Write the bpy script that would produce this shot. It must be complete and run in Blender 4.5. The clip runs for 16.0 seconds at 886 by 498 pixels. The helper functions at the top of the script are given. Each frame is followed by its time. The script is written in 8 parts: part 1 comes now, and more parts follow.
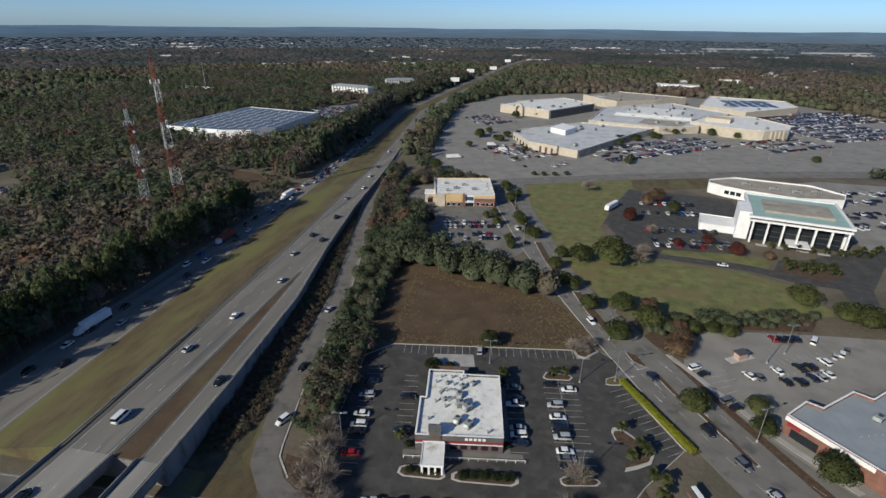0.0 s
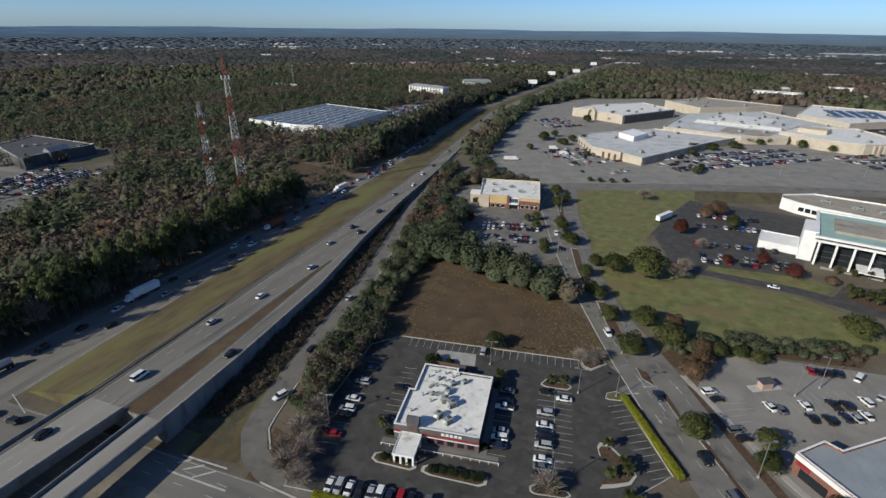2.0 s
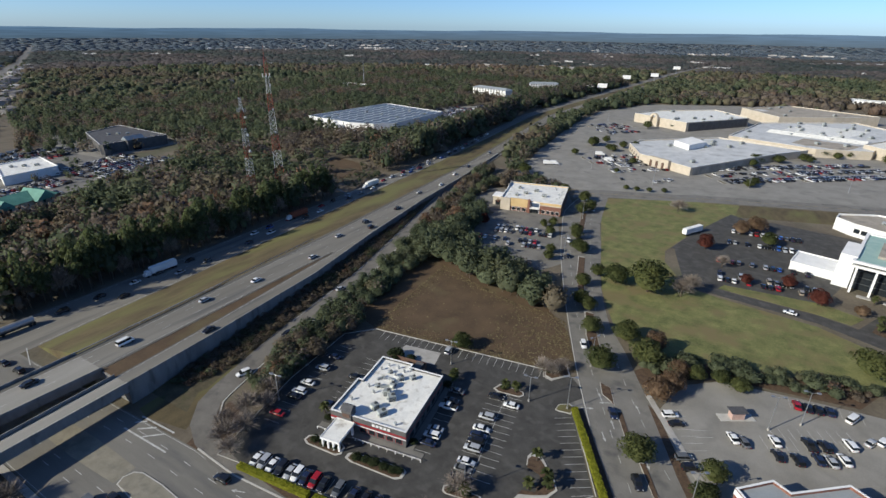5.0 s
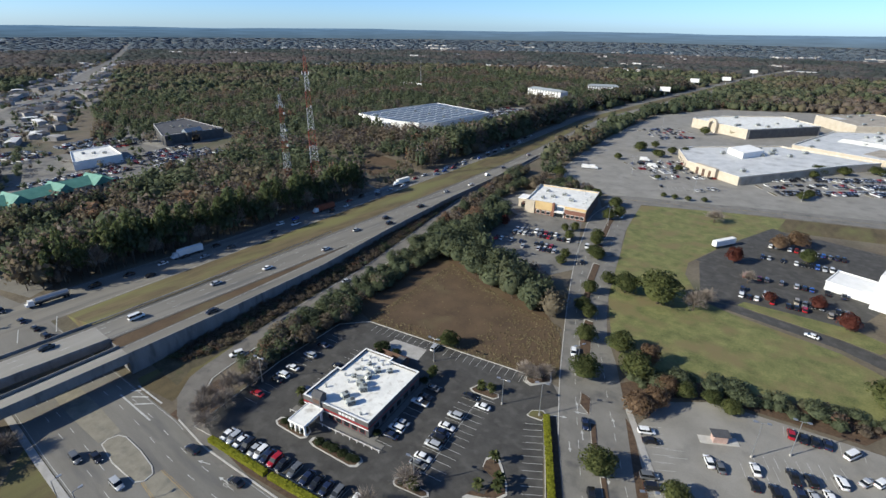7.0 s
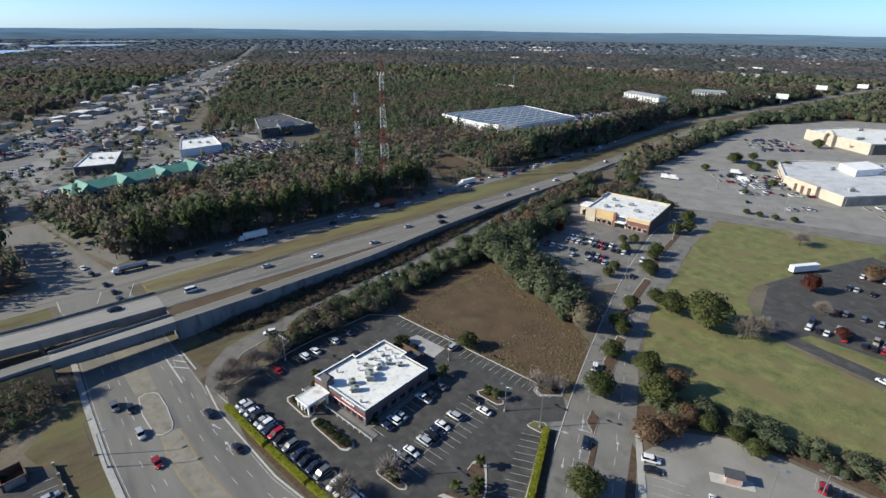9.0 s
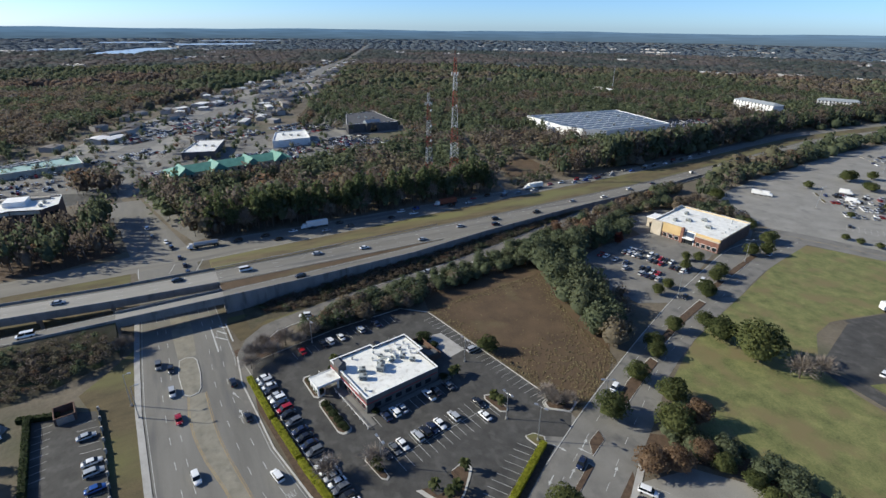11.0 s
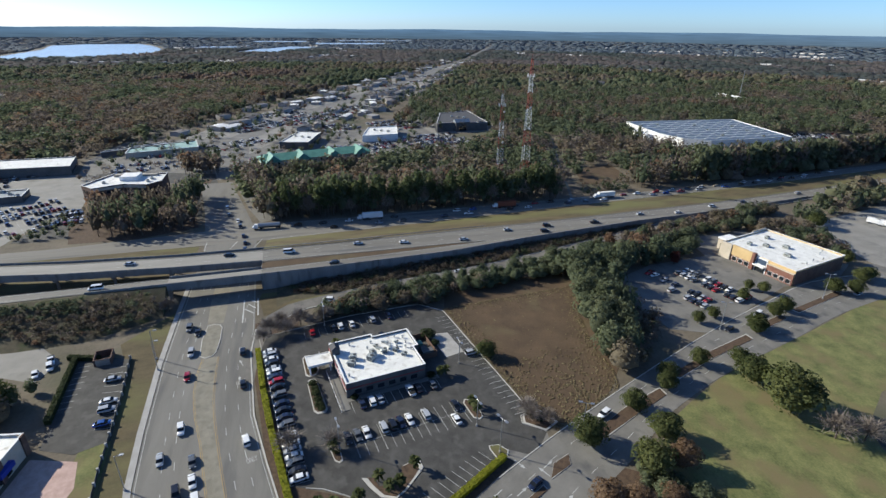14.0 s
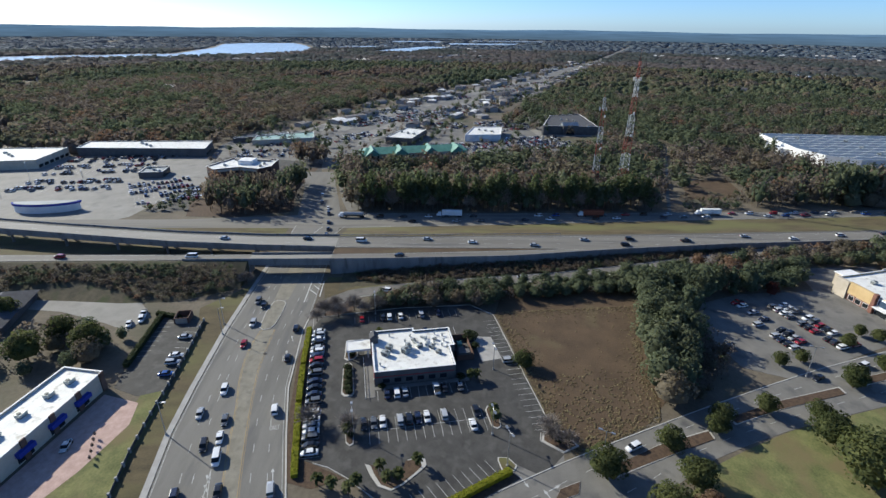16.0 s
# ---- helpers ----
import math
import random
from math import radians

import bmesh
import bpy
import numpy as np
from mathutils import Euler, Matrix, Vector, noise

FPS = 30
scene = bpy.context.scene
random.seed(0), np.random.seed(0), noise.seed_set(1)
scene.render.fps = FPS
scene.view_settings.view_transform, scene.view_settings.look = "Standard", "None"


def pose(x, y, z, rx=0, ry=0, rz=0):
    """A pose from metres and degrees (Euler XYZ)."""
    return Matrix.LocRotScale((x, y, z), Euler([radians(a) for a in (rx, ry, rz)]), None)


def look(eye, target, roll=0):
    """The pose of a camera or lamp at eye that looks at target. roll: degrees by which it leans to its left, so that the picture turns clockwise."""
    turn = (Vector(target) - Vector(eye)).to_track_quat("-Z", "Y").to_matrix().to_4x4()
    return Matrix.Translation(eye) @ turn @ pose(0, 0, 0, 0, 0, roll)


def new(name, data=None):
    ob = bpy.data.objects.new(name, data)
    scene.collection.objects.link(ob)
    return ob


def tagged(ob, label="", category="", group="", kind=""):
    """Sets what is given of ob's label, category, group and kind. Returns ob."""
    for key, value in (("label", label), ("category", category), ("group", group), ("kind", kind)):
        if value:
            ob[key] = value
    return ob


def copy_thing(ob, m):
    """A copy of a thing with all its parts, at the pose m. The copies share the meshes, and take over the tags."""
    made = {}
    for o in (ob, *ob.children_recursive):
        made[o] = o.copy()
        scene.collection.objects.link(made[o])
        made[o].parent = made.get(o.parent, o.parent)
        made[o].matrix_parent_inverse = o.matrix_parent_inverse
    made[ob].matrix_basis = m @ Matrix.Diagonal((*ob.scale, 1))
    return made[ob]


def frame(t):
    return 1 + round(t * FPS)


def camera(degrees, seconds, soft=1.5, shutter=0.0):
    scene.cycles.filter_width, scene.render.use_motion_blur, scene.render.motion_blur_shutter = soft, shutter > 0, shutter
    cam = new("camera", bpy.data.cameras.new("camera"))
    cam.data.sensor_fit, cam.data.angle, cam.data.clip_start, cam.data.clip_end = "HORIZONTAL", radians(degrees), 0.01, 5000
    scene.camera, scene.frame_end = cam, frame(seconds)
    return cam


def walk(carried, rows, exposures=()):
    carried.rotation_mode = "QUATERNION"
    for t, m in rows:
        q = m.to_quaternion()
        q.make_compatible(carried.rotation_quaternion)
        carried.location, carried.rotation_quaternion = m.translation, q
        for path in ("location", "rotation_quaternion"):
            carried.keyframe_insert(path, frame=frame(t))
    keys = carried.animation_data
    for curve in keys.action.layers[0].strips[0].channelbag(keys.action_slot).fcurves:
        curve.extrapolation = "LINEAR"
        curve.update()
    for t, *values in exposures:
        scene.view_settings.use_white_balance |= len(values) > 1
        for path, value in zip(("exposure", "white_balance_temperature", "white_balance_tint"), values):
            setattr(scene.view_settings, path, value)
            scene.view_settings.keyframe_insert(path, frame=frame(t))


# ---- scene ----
cam = camera(82.37, 16.0)
ROWS = [  # seconds, eye x, y, z, pitch, roll, yaw
    (0.0, 0.11, 0.09, 102.59, -23.87, -0.47, 11.21),
    (0.5, 6.04, 0.61, 102.38, -23.80, -0.47, 12.99),
    (1.0, 11.73, 1.54, 102.27, -23.75, -0.51, 14.91),
    (1.5, 17.30, 2.81, 102.22, -23.76, -0.55, 17.61),
    (2.0, 22.79, 4.35, 102.22, -23.78, -0.55, 20.89),
    (2.5, 28.26, 6.11, 102.22, -23.78, -0.49, 24.92),
    (3.0, 33.72, 8.07, 102.23, -23.79, -0.47, 27.96),
    (3.5, 39.17, 10.19, 102.24, -23.73, -0.51, 29.66),
    (4.0, 44.62, 12.47, 102.23, -23.67, -0.59, 29.86),
    (6.5, 70.89, 26.11, 102.17, -23.61, -0.73, 34.01),
    (7.0, 75.76, 29.33, 102.18, -23.68, -0.69, 37.57),
    (7.5, 80.46, 32.73, 102.21, -23.68, -0.66, 40.44),
    (8.0, 84.95, 36.32, 102.25, -23.68, -0.65, 43.44),
    (8.5, 89.23, 40.11, 102.31, -23.65, -0.59, 46.20),
    (11.0, 107.26, 62.07, 102.82, -23.67, -0.58, 60.33),
    (11.5, 110.20, 67.03, 102.92, -23.69, -0.62, 63.25),
    (12.0, 112.93, 72.16, 103.01, -23.70, -0.65, 64.91),
    (12.5, 115.44, 77.43, 103.08, -23.68, -0.67, 66.63),
    (13.0, 117.73, 82.82, 103.11, -23.71, -0.68, 68.50),
    (13.5, 119.76, 88.32, 103.12, -23.72, -0.67, 70.71),
    (14.0, 121.52, 93.91, 103.10, -23.73, -0.63, 73.88),
    (14.5, 122.94, 99.55, 103.05, -23.73, -0.57, 78.08),
    (15.0, 123.96, 105.24, 102.98, -23.70, -0.58, 81.55),
    (15.5, 124.47, 110.94, 102.92, -23.72, -0.58, 84.85),
    (16.0, 124.34, 116.64, 102.88, -23.80, -0.63, 88.03),
]
EXPOSURES = [  # seconds, stops, kelvin, tint
    (0.0, 0.12, 6600, 8), (3.5, 0.18, 6550, 8), (4.2, 0.24, 6550, 8), (6.3, 0.74, 6500, 7), (8.5, 0.75, 6450, 7), (11.0, 0.70, 6450, 7), (13.5, 0.77, 6450, 7), (16.0, 0.70, 6300, 7),
]
walk(cam, [(t, pose(x, y, z, 90 + pitch, roll, yaw)) for t, x, y, z, pitch, roll, yaw in ROWS], EXPOSURES)

# ---- world and sun: clear winter daylight, the sun low over the river side
SUN_EL = radians(28)
SUN_FROM = Vector((-0.58 * math.cos(SUN_EL), -0.815 * math.cos(SUN_EL), math.sin(SUN_EL)))
world = bpy.data.worlds.new("daylight")
scene.world = world
world.use_nodes = True
wn = world.node_tree.nodes
sky = wn.new("ShaderNodeTexSky")
sky.sky_type = 'NISHITA'
sky.sun_disc = False
sky.sun_elevation = SUN_EL
sky.sun_rotation = math.atan2(SUN_FROM.x, SUN_FROM.y)
sky.altitude = 60.0
sky.air_density = 0.62
sky.dust_density = 0.4
sky.ozone_density = 7.5
wn["Background"].inputs[1].default_value = 0.108
world.node_tree.links.new(sky.outputs[0], wn["Background"].inputs[0])
sun = new("sun", bpy.data.lights.new("sun", 'SUN'))
sun.data.energy = 4.1
sun.data.angle = radians(0.53)
sun.data.color = (1.0, 0.94, 0.81)
sun.matrix_world = look(SUN_FROM * 300, (0, 0, 0))


# ---- materials
def _math(nt, op, a, b):
    n = nt.nodes.new("ShaderNodeMath")
    n.operation = op
    for i, v in enumerate((a, b)):
        if isinstance(v, (int, float)):
            n.inputs[i].default_value = v
        else:
            nt.links.new(v, n.inputs[i])
    return n.outputs[0]


def surface(name, dark, light, size=2.0, grain=0.15, rough=0.85, bump=0.3, metal=0.0, spots=None, space="world", vary=0.0, island=0.0, streak=None):
    """Two scales of noise between two colours, with relief; sizes in metres."""
    m = bpy.data.materials.new(name)
    m.use_nodes = True
    nt = m.node_tree
    b = nt.nodes["Principled BSDF"]
    b.inputs["Roughness"].default_value = rough
    b.inputs["Metallic"].default_value = metal
    b.inputs["Specular IOR Level"].default_value = 0.35
    if space == "world":
        co = nt.nodes.new("ShaderNodeNewGeometry").outputs["Position"]
    else:
        co = nt.nodes.new("ShaderNodeTexCoord").outputs["Object"]
    if streak:
        mp = nt.nodes.new("ShaderNodeMapping")
        mp.inputs["Scale"].default_value = streak
        nt.links.new(co, mp.inputs[0])
        co_big = mp.outputs[0]
    else:
        co_big = co
    big = nt.nodes.new("ShaderNodeTexNoise")
    big.inputs["Scale"].default_value = 1.0 / size
    big.inputs["Detail"].default_value = 5.0
    big.inputs["Roughness"].default_value = 0.62
    nt.links.new(co_big, big.inputs["Vector"])
    fine = nt.nodes.new("ShaderNodeTexNoise")
    fine.inputs["Scale"].default_value = 1.0 / grain
    fine.inputs["Detail"].default_value = 3.0
    nt.links.new(co, fine.inputs["Vector"])
    f = _math(nt, 'ADD', _math(nt, 'MULTIPLY', big.outputs[0], 1.5), _math(nt, 'MULTIPLY', fine.outputs[0], 0.7))
    f = _math(nt, 'SUBTRACT', f, 0.6)
    if vary:
        oi = nt.nodes.new("ShaderNodeObjectInfo")
        f = _math(nt, 'ADD', f, _math(nt, 'MULTIPLY', _math(nt, 'SUBTRACT', oi.outputs["Random"], 0.5), vary))
    if island:
        ge = nt.nodes.new("ShaderNodeNewGeometry")
        f = _math(nt, 'ADD', f, _math(nt, 'MULTIPLY', _math(nt, 'SUBTRACT', ge.outputs["Random Per Island"], 0.5), island))
    ramp = nt.nodes.new("ShaderNodeValToRGB")
    ramp.color_ramp.elements[0].position = 0.15
    ramp.color_ramp.elements[1].position = 0.85
    ramp.color_ramp.elements[0].color = (*dark, 1)
    ramp.color_ramp.elements[1].color = (*light, 1)
    nt.links.new(f, ramp.inputs[0])
    out = ramp.outputs[0]
    if spots:
        sc, amount, colour = spots
        sp = nt.nodes.new("ShaderNodeTexNoise")
        sp.inputs["Scale"].default_value = 1.0 / sc
        sp.inputs["Detail"].default_value = 4.0
        nt.links.new(co_big, sp.inputs["Vector"])
        sr = nt.nodes.new("ShaderNodeValToRGB")
        sr.color_ramp.elements[0].position = 0.62 - amount * 0.3
        sr.color_ramp.elements[1].position = 0.80 - amount * 0.3
        nt.links.new(sp.outputs[0], sr.inputs[0])
        mx = nt.nodes.new("ShaderNodeMix")
        mx.data_type = 'RGBA'
        nt.links.new(sr.outputs[0], mx.inputs[0])
        nt.links.new(out, mx.inputs[6])
        mx.inputs[7].default_value = (*colour, 1)
        out = mx.outputs[2]
    nt.links.new(out, b.inputs["Base Color"])
    if bump:
        bp = nt.nodes.new("ShaderNodeBump")
        bp.inputs["Strength"].default_value = bump
        bp.inputs["Distance"].default_value = grain * 0.3
        nt.links.new(fine.outputs[0], bp.inputs["Height"])
        nt.links.new(bp.outputs[0], b.inputs["Normal"])
    return m


def plain(name, colour, rough=0.4, metal=0.0, coat=0.0, vary=0.12):
    """Paint, plastic, metal: near one tone, a little grime at two scales."""
    m = surface(name, tuple(c * (1 - vary) for c in colour), tuple(min(1, c * (1 + vary)) for c in colour), 0.8, 0.06, rough, 0.0, metal, space="object")
    m.node_tree.nodes["Principled BSDF"].inputs["Coat Weight"].default_value = coat
    return m


def tinted(name, stops, rough=0.85, island=0.25, constant=False, coat=0.0, grain=0.0, depth=1.0, relief=0.4):
    """Colour by the face attribute 'tint' (one value a tree or car), with variation from leaf to leaf."""
    m = bpy.data.materials.new(name)
    m.use_nodes = True
    nt = m.node_tree
    b = nt.nodes["Principled BSDF"]
    b.inputs["Roughness"].default_value = rough
    b.inputs["Specular IOR Level"].default_value = 0.25
    b.inputs["Coat Weight"].default_value = coat
    at = nt.nodes.new("ShaderNodeAttribute")
    at.attribute_name = "tint"
    ramp = nt.nodes.new("ShaderNodeValToRGB")
    if constant:
        ramp.color_ramp.interpolation = 'CONSTANT'
    while len(ramp.color_ramp.elements) < len(stops):
        ramp.color_ramp.elements.new(0.5)
    for e, (p, c) in zip(ramp.color_ramp.elements, stops):
        e.position = p
        e.color = (*c, 1)
    nt.links.new(at.outputs["Fac"], ramp.inputs[0])
    ge = nt.nodes.new("ShaderNodeNewGeometry")
    v = _math(nt, 'ADD', _math(nt, 'MULTIPLY', ge.outputs["Random Per Island"], 2 * island), 1 - island)
    if grain:
        no = nt.nodes.new("ShaderNodeTexNoise")
        no.inputs["Scale"].default_value = 1.0 / grain
        no.inputs["Detail"].default_value = 4.0
        no.inputs["Roughness"].default_value = 0.7
        nt.links.new(ge.outputs["Position"], no.inputs["Vector"])
        v = _math(nt, 'MULTIPLY', v, _math(nt, 'ADD', _math(nt, 'MULTIPLY', no.outputs[0], 2 * depth), 1.0 - depth))
        bp = nt.nodes.new("ShaderNodeBump")
        bp.inputs["Strength"].default_value = relief
        bp.inputs["Distance"].default_value = grain * 0.45
        nt.links.new(no.outputs[0], bp.inputs["Height"])
        nt.links.new(bp.outputs[0], b.inputs["Normal"])
    hs = nt.nodes.new("ShaderNodeHueSaturation")
    nt.links.new(v, hs.inputs["Value"])
    nt.links.new(ramp.outputs[0], hs.inputs["Color"])
    nt.links.new(hs.outputs[0], b.inputs["Base Color"])
    return m


def leafy(m, share=0.5):
    """Lets some light through the leaves of a material."""
    nt = m.node_tree
    b = nt.nodes["Principled BSDF"]
    tr = nt.nodes.new("ShaderNodeBsdfTranslucent")
    mx = nt.nodes.new("ShaderNodeMixShader")
    mx.inputs[0].default_value = share
    nt.links.new(b.inputs["Base Color"].links[0].from_socket, tr.inputs[0])
    nt.links.new(b.outputs[0], mx.inputs[1])
    nt.links.new(tr.outputs[0], mx.inputs[2])
    nt.links.new(mx.outputs[0], nt.nodes["Material Output"].inputs[0])


M = {}
M["ground"] = surface("woodland_floor", (0.085, 0.07, 0.05), (0.165, 0.138, 0.100), 18, 1.2, 0.95, 0.4, spots=(45, 0.25, (0.075, 0.08, 0.045)))
M["lawn"] = surface("winter_lawn", (0.070, 0.086, 0.028), (0.205, 0.200, 0.076), 6, 0.6, 0.95, 0.4, spots=(11, 0.5, (0.158, 0.130, 0.06)))
M["verge"] = surface("dry_verge_grass", (0.054, 0.043, 0.023), (0.134, 0.104, 0.053), 5, 0.4, 0.95, 0.3, streak=(1, 0.35, 1), spots=(16, 0.5, (0.125, 0.12, 0.046)))
M["brown"] = surface("dormant_brown_field", (0.062, 0.041, 0.024), (0.112, 0.074, 0.042), 9, 0.5, 0.95, 0.5, spots=(16, 0.12, (0.12, 0.098, 0.05)))
M["scrub"] = surface("scrub_earth", (0.05, 0.044, 0.026), (0.115, 0.096, 0.058), 3, 0.3, 0.95, 0.5, spots=(5, 0.3, (0.05, 0.06, 0.02)))
M["mulch"] = surface("pine_mulch", (0.048, 0.031, 0.02), (0.115, 0.075, 0.048), 1.2, 0.15, 0.95, 0.5)
M["asphalt"] = surface("lot_asphalt", (0.038, 0.036, 0.033), (0.076, 0.073, 0.067), 5, 0.12, 0.85, 0.2, spots=(3.5, 0.35, (0.085, 0.082, 0.075)))
M["road"] = surface("arterial_asphalt", (0.125, 0.118, 0.104), (0.20, 0.19, 0.168), 8, 0.15, 0.85, 0.15, streak=(0.15, 1, 1), spots=(5, 0.2, (0.10, 0.098, 0.095)))
M["access"] = surface("weathered_asphalt", (0.128, 0.121, 0.108), (0.205, 0.195, 0.174), 8, 0.15, 0.85, 0.15, spots=(6, 0.25, (0.09, 0.088, 0.085)))
M["rampway"] = surface("dark_ramp_asphalt", (0.115, 0.106, 0.094), (0.185, 0.172, 0.152), 6, 0.15, 0.85, 0.15, spots=(4, 0.2, (0.08, 0.077, 0.072)))
M["highway"] = surface("highway_asphalt", (0.142, 0.132, 0.113), (0.215, 0.201, 0.173), 9, 0.2, 0.85, 0.15, streak=(1, 0.06, 1), spots=(3, 0.3, (0.11, 0.106, 0.10)))
M["malllot"] = surface("pale_lot_asphalt", (0.185, 0.175, 0.155), (0.275, 0.262, 0.235), 12, 0.3, 0.85, 0.1, spots=(9, 0.2, (0.165, 0.157, 0.141)))
M["deck"] = surface("bridge_deck_concrete", (0.225, 0.213, 0.188), (0.315, 0.298, 0.264), 6, 0.2, 0.85, 0.15, streak=(1, 0.1, 1))
M["tanpave"] = surface("tan_median_paving", (0.17, 0.155, 0.12), (0.26, 0.24, 0.19), 4, 0.15, 0.9, 0.15, spots=(3, 0.3, (0.15, 0.14, 0.115)))
M["shoulder"] = surface("dark_shoulder_asphalt", (0.085, 0.08, 0.07), (0.145, 0.136, 0.12), 6, 0.2, 0.9, 0.15, streak=(1, 0.08, 1))
M["concrete"] = surface("concrete", (0.27, 0.26, 0.24), (0.40, 0.385, 0.36), 3, 0.1, 0.85, 0.2)
M["wallcon"] = surface("retaining_wall_concrete", (0.155, 0.152, 0.148), (0.245, 0.238, 0.23), 4, 0.15, 0.85, 0.3, streak=(1, 1, 0.25), spots=(2.5, 0.2, (0.11, 0.107, 0.103)))
M["kerb"] = surface("kerb_concrete", (0.36, 0.35, 0.32), (0.50, 0.48, 0.44), 2, 0.08, 0.85, 0.1)
M["paint"] = surface("white_road_paint", (0.26, 0.26, 0.245), (0.58, 0.58, 0.55), 1.2, 0.08, 0.7, 0.0)
M["yellow"] = surface("yellow_road_paint", (0.26, 0.17, 0.07), (0.42, 0.29, 0.11), 1.2, 0.08, 0.7, 0.0)
M["whiteroof"] = surface("white_roof_membrane", (0.60, 0.59, 0.55), (0.82, 0.81, 0.76), 4, 0.3, 0.65, 0.05, spots=(2.2, 0.2, (0.40, 0.37, 0.32)))
M["greyroof"] = surface("grey_roof_membrane", (0.21, 0.235, 0.25), (0.31, 0.335, 0.35), 6, 0.3, 0.7, 0.05, spots=(3, 0.2, (0.24, 0.25, 0.26)))
M["paleroof"] = surface("pale_grey_roof_membrane", (0.42, 0.43, 0.43), (0.60, 0.60, 0.59), 9, 0.4, 0.7, 0.05, spots=(8, 0.2, (0.34, 0.34, 0.335)))
M["tanroof"] = surface("tan_gravel_roof", (0.25, 0.22, 0.18), (0.40, 0.36, 0.30), 8, 0.3, 0.9, 0.15, spots=(7, 0.25, (0.18, 0.165, 0.15)))
M["darkroof"] = surface("dark_shingle_roof", (0.045, 0.045, 0.05), (0.10, 0.10, 0.105), 3, 0.25, 0.9, 0.2)
M["blueroof"] = surface("blue_grey_metal_roof", (0.075, 0.105, 0.145), (0.125, 0.16, 0.205), 9, 0.4, 0.5, 0.05)
M["greenroof"] = surface("green_metal_roof", (0.07, 0.19, 0.145), (0.13, 0.30, 0.225), 4, 0.4, 0.5, 0.05)
M["tealroof"] = surface("teal_roof", (0.24, 0.38, 0.34), (0.36, 0.48, 0.43), 4, 0.4, 0.6, 0.05)
M["stucco"] = surface("cream_stucco", (0.41, 0.355, 0.275), (0.55, 0.48, 0.385), 4, 0.1, 0.9, 0.15)
M["ochre"] = surface("ochre_stucco", (0.46, 0.32, 0.15), (0.60, 0.44, 0.23), 4, 0.1, 0.9, 0.15)
M["white"] = surface("white_wall_paint", (0.66, 0.655, 0.63), (0.82, 0.81, 0.79), 4, 0.1, 0.7, 0.05)
M["greywall"] = surface("grey_wall_paint", (0.075, 0.072, 0.072), (0.13, 0.125, 0.12), 4, 0.1, 0.8, 0.1)
M["brick"] = surface("red_brick", (0.13, 0.06, 0.045), (0.26, 0.125, 0.09), 2, 0.12, 0.9, 0.3)
M["brownbrick"] = surface("dark_brown_brick", (0.085, 0.05, 0.038), (0.16, 0.10, 0.075), 3, 0.12, 0.9, 0.3)
M["pinkpave"] = surface("pink_brick_paving", (0.36, 0.24, 0.20), (0.52, 0.37, 0.32), 2, 0.15, 0.85, 0.2)
M["redtrim"] = plain("red_trim_paint", (0.27, 0.025, 0.03), 0.5)
M["solar"] = plain("dark_blue_roof_panel", (0.05, 0.075, 0.12), 0.3)
M["orange"] = plain("weathered_orange_container", (0.22, 0.06, 0.03), 0.6)
M["bluetrim"] = plain("blue_canvas", (0.02, 0.04, 0.28), 0.8)
M["steel"] = plain("galvanised_steel", (0.42, 0.43, 0.44), 0.45, 0.8)
M["hvac"] = plain("rooftop_unit_sheet_metal", (0.38, 0.40, 0.38), 0.55, 0.3)
M["hvacdark"] = plain("dark_louvre_metal", (0.07, 0.075, 0.075), 0.6, 0.2)
M["glass"] = plain("window_glass", (0.018, 0.022, 0.026), 0.08, 0.0, 0.0, 0.2)
M["carglass"] = plain("car_glass", (0.012, 0.014, 0.016), 0.06, 0.0, 0.0, 0.1)
M["tyre"] = plain("rubber", (0.015, 0.015, 0.015), 0.85)
M["lampred"] = plain("red_lens", (0.25, 0.01, 0.01), 0.2)
M["lampclear"] = plain("clear_lens", (0.55, 0.55, 0.55), 0.12)
M["towerred"] = plain("tower_orange_red_paint", (0.24, 0.052, 0.034), 0.6)
M["towerwhite"] = plain("tower_white_paint", (0.46, 0.47, 0.46), 0.6)
M["bark"] = surface("bark", (0.045, 0.035, 0.026), (0.12, 0.095, 0.07), 0.8, 0.1, 0.95, 0.5, space="object")
M["hedge"] = surface("clipped_yellow_green_hedge", (0.14, 0.155, 0.012), (0.36, 0.36, 0.035), 0.8, 0.15, 0.9, 0.6, island=0.5)
M["darkhedge"] = surface("dark_shrub_leaves", (0.018, 0.027, 0.010), (0.055, 0.075, 0.028), 0.8, 0.2, 0.9, 0.5, island=0.5)
M["oak"] = surface("live_oak_leaves", (0.052, 0.068, 0.022), (0.145, 0.158, 0.056), 3, 0.5, 0.85, 0.0, space="object", vary=0.45, island=0.6)
M["pine"] = surface("pine_needles", (0.06, 0.084, 0.036), (0.145, 0.168, 0.072), 3, 0.5, 0.85, 0.0, space="object", vary=0.4, island=0.6)
M["rust"] = surface("russet_leaves", (0.145, 0.092, 0.054), (0.285, 0.195, 0.125), 3, 0.5, 0.85, 0.0, space="object", vary=0.4, island=0.6)
M["redleaf"] = surface("dark_red_leaves", (0.09, 0.028, 0.02), (0.185, 0.058, 0.042), 3, 0.5, 0.85, 0.0, space="object", vary=0.3, island=0.6)
M["twig"] = surface("bare_twigs", (0.16, 0.13, 0.105), (0.30, 0.255, 0.215), 3, 0.5, 0.9, 0.0, space="object", vary=0.4, island=0.6)
